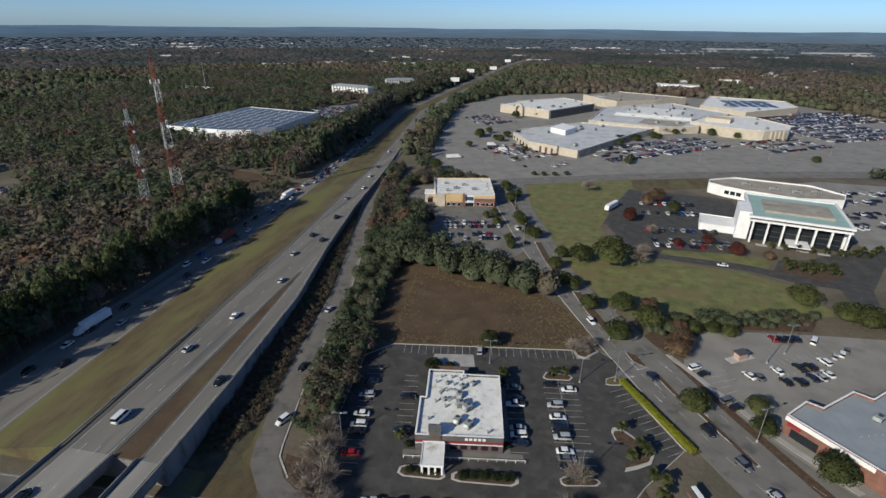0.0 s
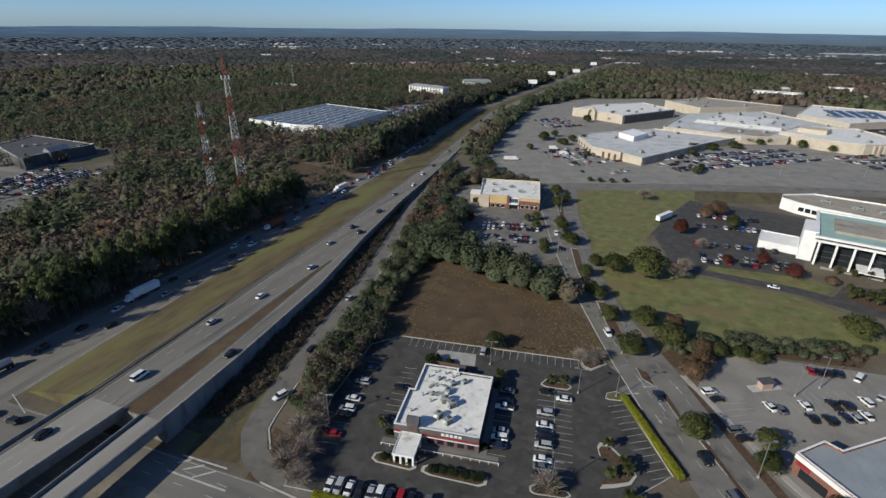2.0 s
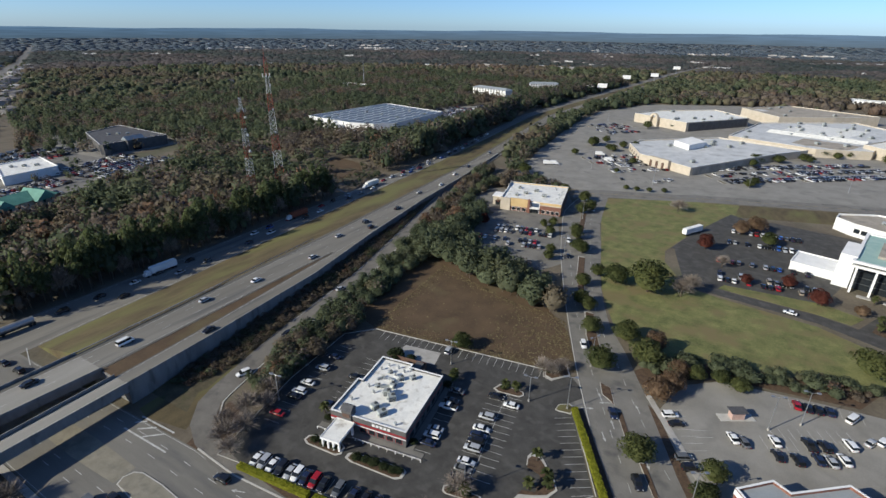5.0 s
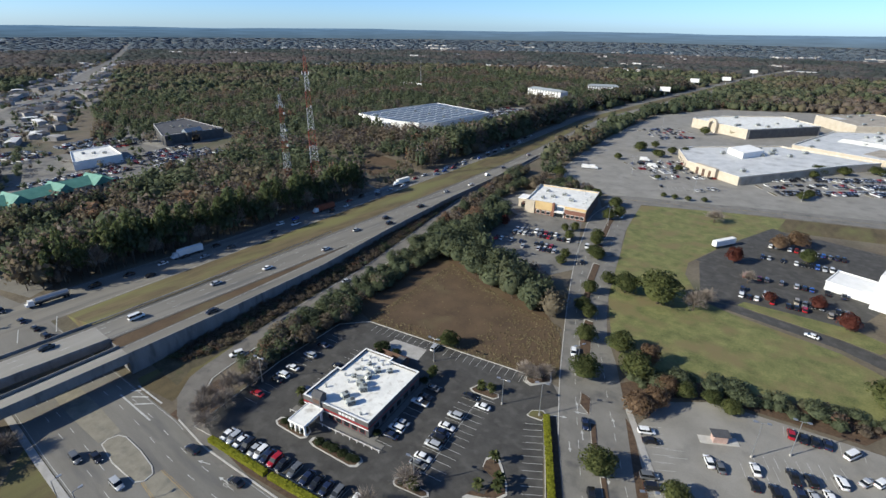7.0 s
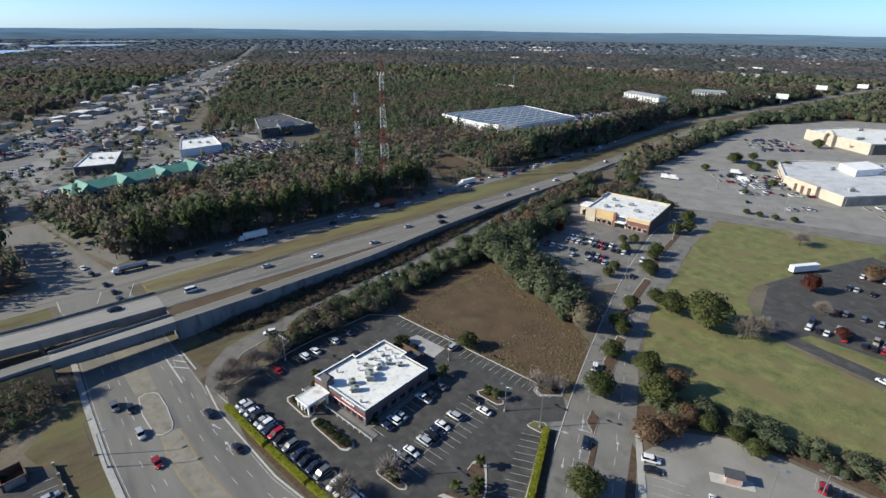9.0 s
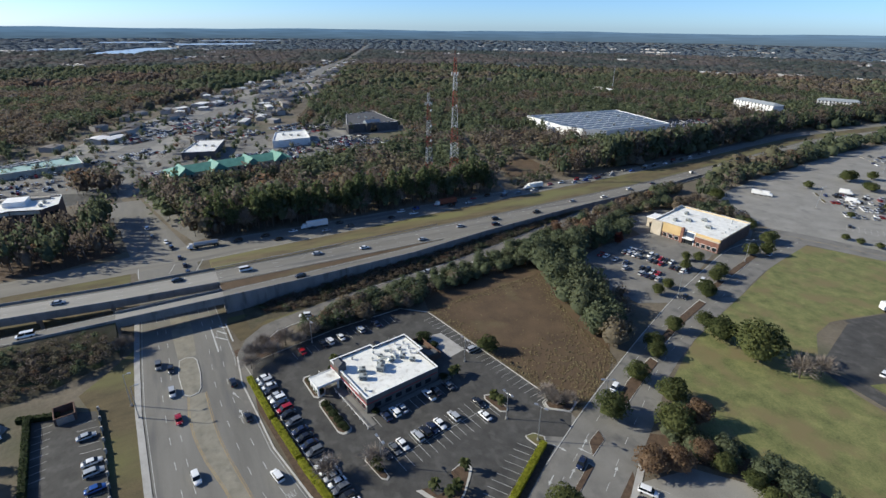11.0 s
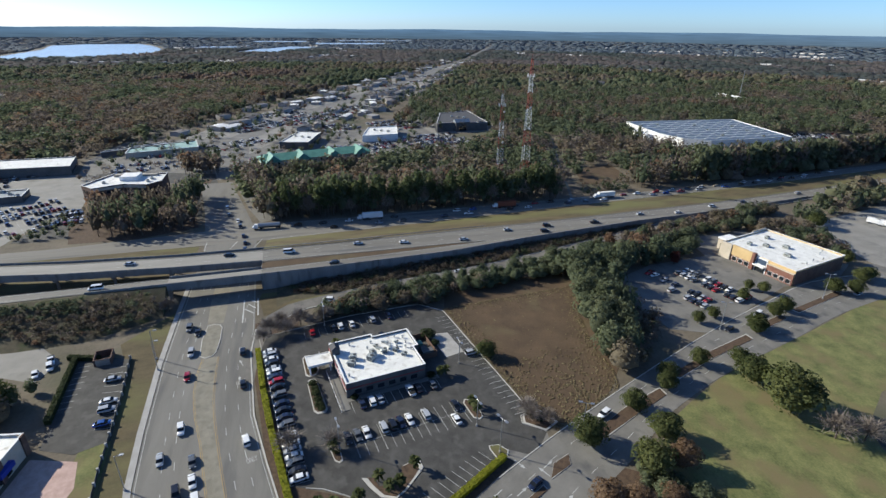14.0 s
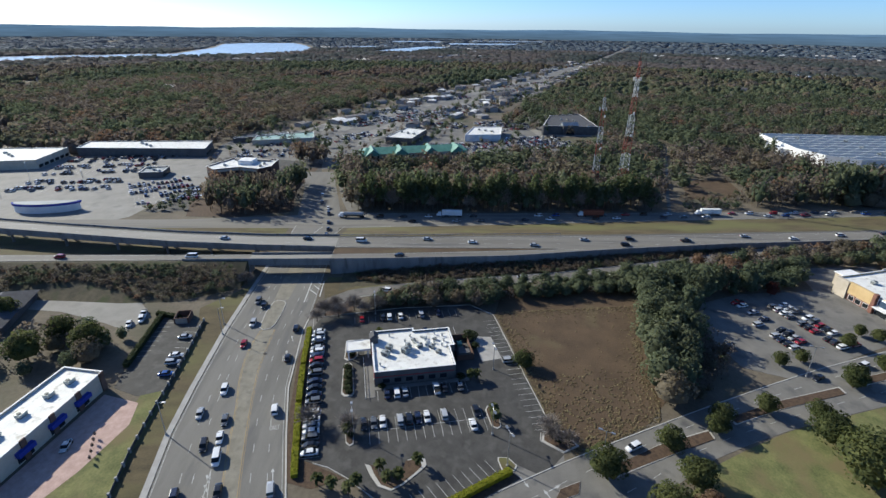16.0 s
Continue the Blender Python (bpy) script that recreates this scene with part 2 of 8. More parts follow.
M["palm"] = surface("palm_fronds", (0.045, 0.06, 0.018), (0.14, 0.15, 0.055), 2, 0.4, 0.8, 0.0, space="object", vary=0.3, island=0.6)
M["woods"] = tinted("mixed_winter_woods", [(0.0, (0.084, 0.108, 0.064)), (0.30, (0.132, 0.152, 0.088)), (0.5, (0.160, 0.148, 0.096)), (0.62, (0.172, 0.138, 0.102)), (0.8, (0.178, 0.152, 0.132)), (0.95, (0.20, 0.122, 0.076))], 0.9, 0.22, grain=1.3, depth=0.6)
for k in ("hedge", "darkhedge", "oak", "pine", "rust", "redleaf", "palm", "woods"):
    leafy(M[k])
M["straw"] = tinted("straw_coloured_grass", [(0.0, (0.076, 0.054, 0.029)), (0.5, (0.110, 0.084, 0.044)), (1.0, (0.150, 0.124, 0.064))], 0.95, 0.25, grain=0.35, depth=0.5)
M["farcars"] = tinted("mixed_car_paint", [(0.0, (0.012, 0.012, 0.014)), (0.27, (0.06, 0.062, 0.066)), (0.42, (0.28, 0.285, 0.29)), (0.6, (0.68, 0.68, 0.68)), (0.84, (0.02, 0.035, 0.11)), (0.92, (0.22, 0.012, 0.012))], 0.3, 0.1, True, 0.6)
# far foliage with aerial haze mixed into its colours, bluest in the second material
M["hazywoods"] = tinted("far_winter_woods_haze_tinted", [(0.0, (0.070, 0.094, 0.092)), (0.35, (0.104, 0.118, 0.114)), (0.6, (0.142, 0.132, 0.130)), (0.9, (0.172, 0.152, 0.148))], 0.95, 0.18, grain=9.0, depth=0.5, relief=0.2)
leafy(M["hazywoods"])
M["hazyskywoods"] = tinted("remote_woods_haze_tinted", [(0.0, (0.050, 0.072, 0.090)), (0.4, (0.064, 0.082, 0.098)), (0.9, (0.078, 0.090, 0.104))], 0.95, 0.15, grain=14.0, depth=0.4, relief=0.1)
M["farroofs"] = tinted("mixed_roofing", [(0.0, (0.09, 0.085, 0.085)), (0.35, (0.20, 0.18, 0.165)), (0.6, (0.34, 0.32, 0.30)), (0.8, (0.66, 0.65, 0.63))], 0.8, 0.1, True)
M["water"] = plain("river_water", (0.36, 0.39, 0.40), 0.22, 0.0, 0.0, 0.3)
M["canal"] = plain("dark_canal_water", (0.05, 0.06, 0.06), 0.6, 0.0, 0.0, 0.3)
wb = M["water"].node_tree.nodes["Principled BSDF"]
wb.inputs["Specular IOR Level"].default_value = 0.6
# backdrop with haze painted in: a blue glow, stronger upwards, streaked by noise
hz = bpy.data.materials.new("glowing_haze_backdrop")
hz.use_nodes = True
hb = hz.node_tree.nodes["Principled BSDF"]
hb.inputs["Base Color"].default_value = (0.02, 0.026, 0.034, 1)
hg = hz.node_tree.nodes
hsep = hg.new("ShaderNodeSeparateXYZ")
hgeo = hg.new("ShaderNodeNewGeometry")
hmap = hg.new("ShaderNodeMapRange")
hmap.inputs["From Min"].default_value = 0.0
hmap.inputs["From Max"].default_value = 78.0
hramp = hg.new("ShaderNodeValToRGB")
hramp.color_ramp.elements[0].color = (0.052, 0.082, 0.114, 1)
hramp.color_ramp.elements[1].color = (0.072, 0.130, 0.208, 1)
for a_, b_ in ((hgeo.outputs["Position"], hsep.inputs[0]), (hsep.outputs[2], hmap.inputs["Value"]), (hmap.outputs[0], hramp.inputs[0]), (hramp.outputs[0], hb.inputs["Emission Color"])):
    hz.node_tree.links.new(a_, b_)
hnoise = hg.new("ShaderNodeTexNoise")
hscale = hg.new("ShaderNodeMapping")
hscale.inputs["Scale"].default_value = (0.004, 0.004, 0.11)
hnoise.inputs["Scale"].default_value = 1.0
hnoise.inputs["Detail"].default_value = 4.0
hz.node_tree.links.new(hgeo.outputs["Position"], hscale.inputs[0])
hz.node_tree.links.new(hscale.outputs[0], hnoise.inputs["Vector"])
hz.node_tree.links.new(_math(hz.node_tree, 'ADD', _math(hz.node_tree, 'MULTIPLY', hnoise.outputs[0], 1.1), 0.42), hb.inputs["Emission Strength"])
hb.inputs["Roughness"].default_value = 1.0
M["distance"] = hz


# ---- geometry builders
class Geo:
    """Vertices and faces gathered for one mesh."""

    def __init__(self):
        self.v, self.f = [], []

    def add(self, verts, faces):
        n = len(self.v)
        self.v += [tuple(p) for p in verts]
        self.f += [tuple(i + n for i in q) for q in faces]
        return self

    def box(self, x0, x1, y0, y1, z0, z1):
        return self.prism([(x0, y0), (x1, y0), (x1, y1), (x0, y1)], z0, z1)

    def prism(self, poly, z0, z1):
        a = sum(poly[i - 1][0] * poly[i][1] - poly[i][0] * poly[i - 1][1] for i in range(len(poly)))
        poly = list(poly) if a > 0 else list(poly)[::-1]
        n = len(poly)
        f = [tuple(range(n))[::-1], tuple(range(n, 2 * n))]
        f += [(i, (i + 1) % n, n + (i + 1) % n, n + i) for i in range(n)]
        return self.add([(x, y, z0) for x, y in poly] + [(x, y, z1) for x, y in poly], f)

    def tube(self, a, b, r0, r1, n=6):
        a, b = Vector(a), Vector(b)
        d = (b - a).normalized()
        u = d.orthogonal().normalized()
        w = d.cross(u)
        ring = [(math.cos(2 * math.pi * i / n), math.sin(2 * math.pi * i / n)) for i in range(n)]
        vs = [a + (u * c + w * s) * r0 for c, s in ring] + [b + (u * c + w * s) * r1 for c, s in ring]
        fs = [(i, (i + 1) % n, n + (i + 1) % n, n + i) for i in range(n)] + [tuple(range(n))[::-1], tuple(range(n, 2 * n))]
        return self.add(vs, fs)

    def loft(self, rings):
        n = len(rings[0])
        vs = [p for r in rings for p in r]
        fs = []
        for k in range(len(rings) - 1):
            fs += [(k * n + i, k * n + (i + 1) % n, (k + 1) * n + (i + 1) % n, (k + 1) * n + i) for i in range(n)]
        fs += [tuple(range(n))[::-1], tuple(range((len(rings) - 1) * n, len(rings) * n))]
        return self.add(vs, fs)

    def mesh(self, name, material=None, smooth=False):
        me = bpy.data.meshes.new(name)
        me.from_pydata(self.v, [], self.f)
        if material:
            me.materials.append(material)
        if smooth:
            me.polygons.foreach_set("use_smooth", [True] * len(me.polygons))
        me.update()
        return me


def part(name, g, material, parent=None, label="", at=None, smooth=False):
    """One mesh object under a thing or a part."""
    ob = new(name, g if isinstance(g, bpy.types.Mesh) else g.mesh(name, material, smooth))
    if parent:
        ob.parent = parent
    if at is not None:
        ob.matrix_basis = at
    if label:
        tagged(ob, label)
    return ob


def thing(name, label, category, at=None, group="", kind=""):
    e = new(name)
    e.empty_display_size = 0.5
    if at is not None:
        e.matrix_basis = at
    return tagged(e, label, category, group, kind)


def setting(name, g, material, label="", category=""):
    return tagged(part(name, g, material), label, category, "", "structure")


def array_mesh(name, verts, faces, tint, material, normals=None):
    """A big joined mesh from numpy arrays: quads, one tint a face, rounded normals for foliage."""
    me = bpy.data.meshes.new(name)
    k = faces.shape[1]
    me.vertices.add(len(verts))
    me.vertices.foreach_set("co", verts.astype(np.float32).ravel())
    me.loops.add(faces.size)
    me.loops.foreach_set("vertex_index", faces.astype(np.int32).ravel())
    me.polygons.add(len(faces))
    me.polygons.foreach_set("loop_start", np.arange(0, faces.size, k, dtype=np.int32))
    me.update(calc_edges=True)
    if tint is not None:
        me.attributes.new("tint", 'FLOAT', 'FACE').data.foreach_set("value", tint.astype(np.float32))
    me.materials.append(material)
    if normals is None:
        me.polygons.foreach_set("use_smooth", [False] * len(faces))
    else:
        me.normals_split_custom_set_from_vertices(normals.astype(np.float32))
    return me


def inside(px, py, poly):
    """Which of the points lie in the polygon (numpy)."""
    r = np.zeros(len(px), bool)
    for i in range(len(poly)):
        (x0, y0), (x1, y1) = poly[i - 1], poly[i]
        if y0 == y1:
            continue
        r ^= ((y0 > py) != (y1 > py)) & (px < (x1 - x0) * (py - y0) / (y1 - y0) + x0)
    return r


def ribbon(g, left, right, z0, z1):
    """A strip between two edges with the same number of points, as a slab; z1 may be a list of heights."""
    n = len(left)
    zt = z1 if isinstance(z1, (list, tuple, np.ndarray)) else [z1] * n
    rings = [[(l[0], l[1], z0 if z0 is not None else z - 0.3), (r[0], r[1], z0 if z0 is not None else z - 0.3), (r[0], r[1], z), (l[0], l[1], z)] for l, r, z in zip(left, right, zt)]
    return g.loft(rings)


def dash(g, a, b, w, z):
    """A painted stripe from a to b, w wide."""
    dx, dy = b[0] - a[0], b[1] - a[1]
    l = math.hypot(dx, dy) or 1
    nx, ny = -dy / l * w / 2, dx / l * w / 2
    g.add([(a[0] + nx, a[1] + ny, z), (a[0] - nx, a[1] - ny, z), (b[0] - nx, b[1] - ny, z), (b[0] + nx, b[1] + ny, z)], [(0, 1, 2, 3)])


def dashes(g, line, on, off, w, z):
    """Broken stripe along a polyline of points (x, y) or (x, y, z)."""
    pos, drawing, left = 0, True, on
    for p, q in zip(line, line[1:]):
        l = math.hypot(q[0] - p[0], q[1] - p[1])
        s = 0.0
        while s < l:
            e = min(l, s + left)
            if drawing:
                c = [[p[k] + (q[k] - p[k]) * u / l for k in range(len(p))] for u in (s, e)]
                if len(p) == 3:
                    dash3(g, c[0], c[1], w)
                else:
                    dash(g, c[0], c[1], w, z)
            left -= e - s
            s = e
            if left <= 1e-6:
                drawing = not drawing
                left = on if drawing else off


def dash3(g, a, b, w):
    dx, dy = b[0] - a[0], b[1] - a[1]
    l = math.hypot(dx, dy) or 1
    nx, ny = -dy / l * w / 2, dx / l * w / 2
    g.add([(a[0] + nx, a[1] + ny, a[2]), (a[0] - nx, a[1] - ny, a[2]), (b[0] - nx, b[1] - ny, b[2]), (b[0] + nx, b[1] + ny, b[2])], [(0, 1, 2, 3)])


def curve(pts, step=6.0):
    """A Catmull-Rom line through the points."""
    out = []
    p = [pts[0]] + list(pts) + [pts[-1]]
    for i in range(1, len(p) - 2):
        n = max(1, int(math.dist(p[i], p[i + 1]) / step))
        for k in range(n):
            t = k / n
            out.append(tuple(0.5 * (2 * b + (c - a) * t + (2 * a - 5 * b + 4 * c - d) * t * t + (3 * b - a - 3 * c + d) * t ** 3) for a, b, c, d in zip(p[i - 1], p[i], p[i + 1], p[i + 2])))
    return out + [tuple(pts[-1])]


def outline(centre, widths):
    """Left and right edges of a road with that centre line; widths: one number, or (along 0..1, width) pairs."""
    L, R = [], []
    n = len(centre)
    for i, (x, y) in enumerate(centre):
        a, b = centre[max(0, i - 1)], centre[min(n - 1, i + 1)]
        l = math.dist(a, b) or 1
        nx, ny = -(b[1] - a[1]) / l, (b[0] - a[0]) / l
        w = widths if isinstance(widths, (int, float)) else float(np.interp(i / (n - 1), [q[0] for q in widths], [q[1] for q in widths]))
        L.append((x + nx * w / 2, y + ny * w / 2))
        R.append((x - nx * w / 2, y - ny * w / 2))
    return L, R


# The steakhouse block has its own axes, turned by 8.2 degrees.
LOT = pose(-15, 112, 0, 0, 0, 8.2)


def lot(u, v):
    p = LOT @ Vector((u, v, 0))
    return (p.x, p.y)


# ---- the ground and what is laid on it
def disc(r, n, z):
    return [(r * math.cos(2 * math.pi * i / n), r * math.sin(2 * math.pi * i / n)) for i in range(n)]


g = Geo()
g.prism([(x, y + 150) for x, y in disc(4700, 96, 0)], -2.0, 0.0)
setting("ground", g, M["ground"], "brown and green wooded coastal plain", "ground")
# added ring round the plain that carries the painted haze
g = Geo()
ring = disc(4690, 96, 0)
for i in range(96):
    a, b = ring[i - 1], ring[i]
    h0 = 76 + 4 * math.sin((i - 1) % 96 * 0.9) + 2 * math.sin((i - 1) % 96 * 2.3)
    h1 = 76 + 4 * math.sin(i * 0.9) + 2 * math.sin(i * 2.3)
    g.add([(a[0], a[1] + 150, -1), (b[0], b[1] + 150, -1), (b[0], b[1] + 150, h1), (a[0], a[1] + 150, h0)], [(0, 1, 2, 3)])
setting("backdrop", g, M["distance"], "glowing backdrop ring painted as blue haze along the horizon", "horizon")

# fields and verges
CLEAR = []  # where no tree of the woods may stand


def patch(name, poly, mat, z, label, category, clear=True, z0=-0.2):
    g = Geo()
    g.prism(poly, z0, z)
    if clear:
        CLEAR.append(poly)
    return setting(name, g, M[mat], label, category)


patch("lawn", [(18.9, 218), (25.3, 202), (31, 189.5), (40, 179), (52, 178), (70, 183), (104, 192), (120, 197), (112, 221), (97, 230), (63, 236), (55, 238), (48, 243), (38, 262), (36, 276), (47, 318), (64, 350), (66, 378), (51, 374), (20, 363), (-11, 348), (-4.6, 310), (6.2, 268), (12, 244)], "lawn", 0.03, "green winter lawn with dry patches", "lawn")
patch("brown_field", [lot(-26, 36), lot(38, 36), lot(44, 38), (24, 162), (15, 180), (5, 190), (-12, 200), (-30, 208), (-52, 215), (-66, 205), (-66, 150)], "brown", 0.03, "dormant brown field beside the car park", "field", clear=False)
CLEAR.append([lot(-26, 34), lot(44, 36), (24, 162), (6, 182), (-26, 191), (-50, 203), (-58, 196), (-56, 150)])
patch("verge_south", [(-74, 45), (-35, 44), (-3, 45), (37, 50.5), (60, 56), (60, 45), (35, 40), (0, 35.5), (-42, 31.5), (-52, 28), (-62, 36)], "verge", 0.03, "strip of worn grass beside the avenue", "grass")
patch("verge_ramp", [(-73, 73), (-59, 75.5), (-64, 88), (-68, 104), (-72, 124), (-78, 124), (-78, 74)], "verge", 0.03, "grass corner inside the curving ramp", "grass")
patch("field_west", [(-104, 30), (-104, -120), (-139, -120), (-139, 42), (-110, 42)], "verge", 0.03, "grass under and beside the viaduct", "grass")
patch("clearing", [(-233, 306), (-234, 342), (-205, 335), (-188, 316), (-188, 290)], "brown", 0.03, "brown clearing in the woods", "clearing")
patch("corner_grass", [(-2, 31), (-4, 38), (8, 39), (22, 40), (36, 42), (45, 44), (45, 25), (37, 21), (25, 31)], "lawn", 0.035, "small lawn by the shop", "lawn")

# the avenue
ave_l = [(320, 122), (120, 70), (60, 56), (37, 51), (16, 47.5), (-3, 46), (-35, 44.5), (-64, 44.5), (-100, 45), (-129, 45), (-150, 43), (-190, 38), (-228, 32), (-255, 25)]
ave_r = [(320, 158), (120, 104), (60, 88.5), (37, 83), (16, 78), (-3, 74), (-35, 71.5), (-50, 72.5), (-100, 71), (-129, 69.5), (-150, 69), (-190, 61), (-228, 53), (-255, 48)]
g = Geo()
ribbon(g, ave_l, ave_r, -0.2, 0.05)
setting("road_avenue", g, M["road"], "wide grey asphalt avenue with seven lanes", "road")
CLEAR.append(ave_l + ave_r[::-1])
g = Geo()
ribbon(g, [(x, y - 0.2) for x, y in ave_l[:9]], [(x, y - 1.9) for x, y in ave_l[:9]], -0.2, 0.16)
setting("pavement", g, M["concrete"], "pale concrete pavement beside the avenue", "pavement")
g = Geo()
ribbon(g, [(x, y + 0.15) for x, y in ave_r[:8]], [(x, y + 0.6) for x, y in ave_r[:8]], -0.2, 0.17)
setting("kerb", g, M["kerb"], "concrete kerb of the avenue", "kerb")
# median island of the avenue
isl = [(-37.2, 55.4), (-35.7, 57.2), (-36.4, 59.6), (-39, 60.6), (-47, 61.2), (-54.6, 61.0), (-56.8, 60), (-57.7, 57.6), (-56.8, 55.6), (-48, 54.7)]
g = Geo()
g.prism(isl, -0.1, 0.2)
setting("median", g, M["kerb"], "concrete-edged median island", "median")
g = Geo()
g.prism([(x * 0.97 - 46.7 * 0.03, y * 0.91 + 57.9 * 0.09) for x, y in isl], 0.0, 0.215)
setting("median_top", g, M["tanpave"], "tan worn surface of the median island", "median")
# painted markings
g = Geo()
ylo = curve([(120, 87), (60, 73.5), (37, 68), (20, 64), (5, 61), (-6, 58.2), (-18, 56.2), (-27, 55.8), (-36, 56.5)])
yhi = curve([(120, 92), (60, 78), (37, 72), (9, 66), (-14, 62.2), (-36, 61.3)])
for ln in (ylo, yhi):
    for p, q in zip(ln, ln[1:]):
        dash(g, p, q, 0.13, 0.056)
    for p, q in zip(ln, ln[1:]):
        dash(g, (p[0], p[1] + 0.45), (q[0], q[1] + 0.4), 0.09, 0.056)
gb = Geo()
nb = min(len(ylo), len(yhi))
lo_, hi_ = [[ln[round(i * (len(ln) - 1) / (nb - 1))] for i in range(nb)] for ln in (ylo, yhi)]
gb.add([(x, y, 0.053) for x, y in lo_] + [(x, y, 0.053) for x, y in hi_], [(i, nb + i, nb + i + 1, i + 1) for i in range(nb - 1)])
gb.prism([(-57.9, 55.4), (-57.9, 61), (-75, 61.4), (-110, 60.6), (-110, 55), (-75, 54.6)], 0.0, 0.053)
setting("median_flush", gb, M["tanpave"], "flush tan centre strip of the avenue", "median")
setting("yellow_lines", g, M["yellow"], "worn yellow centre lines", "road marking")
g = Geo()
for k in (0.27, 0.40):
    dashes(g, curve([(a[0], a[1] + (b[1] - a[1]) * k * 0.75) for a, b in zip(ave_l[1:9], ave_r[1:9])]), 3, 7, 0.15, 0.056)
for k in (0.74, 0.87):
    dashes(g, curve([(a[0], a[1] + (b[1] - a[1]) * k) for a, b in zip(ave_l[1:9], ave_r[1:9])]), 3, 7, 0.15, 0.056)
for ln in (ave_l, ave_r):
    o = 0.5 if ln is ave_l else -0.5
    for p, q in zip(ln[1:9], ln[2:10]):
        dash(g, (p[0], p[1] + o), (q[0], q[1] + o), 0.12, 0.056)
for a, b in (((-70.5, 69), (-66.5, 72)), ((-66.5, 68), (-62.4, 71.6)), ((-73.5, 70.2), (-71, 72.2)), ((-74, 67.4), (-56, 67.8)), ((-74, 72.6), (-60.5, 73.2))):
    dash(g, a, b, 0.5, 0.058)
for x in (30, 33, 36, 40, 44):  # painted nose of a turning lane
    dash(g, (x, 62.2 + (x - 30) * 0.24), (x + 2.0, 63.6 + (x - 30) * 0.26), 0.5, 0.058)
dash(g, (28, 62.6), (50, 68.5), 0.2, 0.058)
dash(g, (28, 62.6), (50, 66.0), 0.2, 0.058)


def arrow(g, x, y, head, z=0.058):
    m = pose(x, y, 0, 0, 0, head)
    for poly in ([(-1.8, -0.12), (0.6, -0.12), (0.6, 0.12), (-1.8, 0.12)], [(0.6, -0.5), (1.9, 0), (0.6, 0.5)]):
        p = [m @ Vector((a, b, z)) for a, b in poly]
        g.add(p, [tuple(range(len(p)))])


for x, y, h in ((-30, 69.2, 200), (-21, 69.3, 188), (6, 73.4, 195), (30, 78.5, 195), (36, 148, 118), (42, 138, 118), (53, 128, 298), (47, 148, 120), (41, 132, 300), (34, 141, 25), (38, 146, 205)):
    arrow(g, x, y, h, 0.062)
for x, y, head in ((14.1, 74.7, 104), (-19.3, 69.7, 98)):  # lane lettering, read by traffic heading for the bridge
    fc = bpy.data.curves.new("lane_word", 'FONT')
    fc.body = "ONLY"
    fc.align_x = 'CENTER'
    fc.align_y = 'CENTER'
    fo = bpy.data.objects.new("lane_word", fc)
    word = bpy.data.meshes.new_from_object(fo)
    m = pose(x, y, 0.06, 0, 0, head) @ Matrix.Diagonal((1.0, 2.6, 1, 1))
    g.add([m @ v.co for v in word.vertices], [tuple(p.vertices) for p in word.polygons])
    bpy.data.objects.remove(fo)
setting("white_lines", g, M["paint"], "white lane lines, arrows and hatching on the avenue", "road marking")

# the ramp that curves up beside the highway
ramp_c = curve([(-18, 72.4), (-31, 72.6), (-43.5, 74.0), (-51, 76.2), (-57.5, 79.8), (-63, 86.2), (-66, 98), (-70.3, 120), (-74.3, 150), (-78.6, 180), (-84.5, 207), (-91.5, 237), (-102.5, 283), (-109, 315), (-114.5, 350), (-121, 400), (-124, 430)])
rl, rr = outline(ramp_c, [(0, 2.5), (0.035, 4.0), (0.07, 5.6), (0.1, 6.6), (0.2, 7.4), (1, 7)])
g = Geo()
ribbon(g, rl, rr, -0.2, [0.062 + max(0, (i / len(rl)) - 0.55) * 1.1 for i in range(len(rl))])
setting("road_ramp", g, M["rampway"], "single-lane asphalt ramp curving down to the avenue", "road")
CLEAR.append(outline(ramp_c, 11)[0] + outline(ramp_c, 11)[1][::-1])
g = Geo()
ro, ri = outline(ramp_c[6:30], 8.4), outline(ramp_c[6:30], 7.6)
ribbon(g, ro[1], ri[1], -0.1, 0.2)
setting("kerb_ramp", g, M["kerb"], "concrete kerb round the ramp", "kerb")

g = Geo()
for w in (6.3,):
    for ln in outline(ramp_c[14:], w):
        n = len(ln)
        for i in range(n - 1):
            zz = [0.075 + max(0, ((j + 14) / len(rl)) - 0.55) * 1.1 for j in (i, i + 1)]
            dash3(g, (*ln[i], zz[0]), (*ln[i + 1], zz[1]), 0.13)
setting("ramp_lines", g, M["paint"], "white edge lines of the ramp", "road marking")

# ---- the raised highway
Y = [-130, -75, -49, -5, 38, 75, 104, 130, 158, 209, 275, 332, 378, 456, 645, 800, 1100, 1570, 1970]
ZH = [7.4, 7.4, 7.4, 7.3, 7.2, 7.0, 6.4, 5.8, 5.2, 4.2, 2.8, 1.7, 1.2, 0.8, 0.5, 0.4, 0.4, 0.4, 0.4]
XN = [-137, -126, -121.5, -114, -110, -109.5, -110.8, -112.3, -114.2, -117, -122.3, -127, -130.5, -138.5, -159, -150, -126, -88, -30]
XS = [-125, -114.5, -109.5, -101.5, -97, -95, -95.8, -96.5, -97.3, -97, -106.5, -112, -117, -126.5, -146, -137, -112, -74, -14]
RS = [-80, -80.3, -80.6, -80.9, -81.1, -81.4, -83, -85.4, -87.8, -97]
RN = [-87, -87, -87, -87, -87.2, -88, -90, -92.4, -95.2, -99.5]
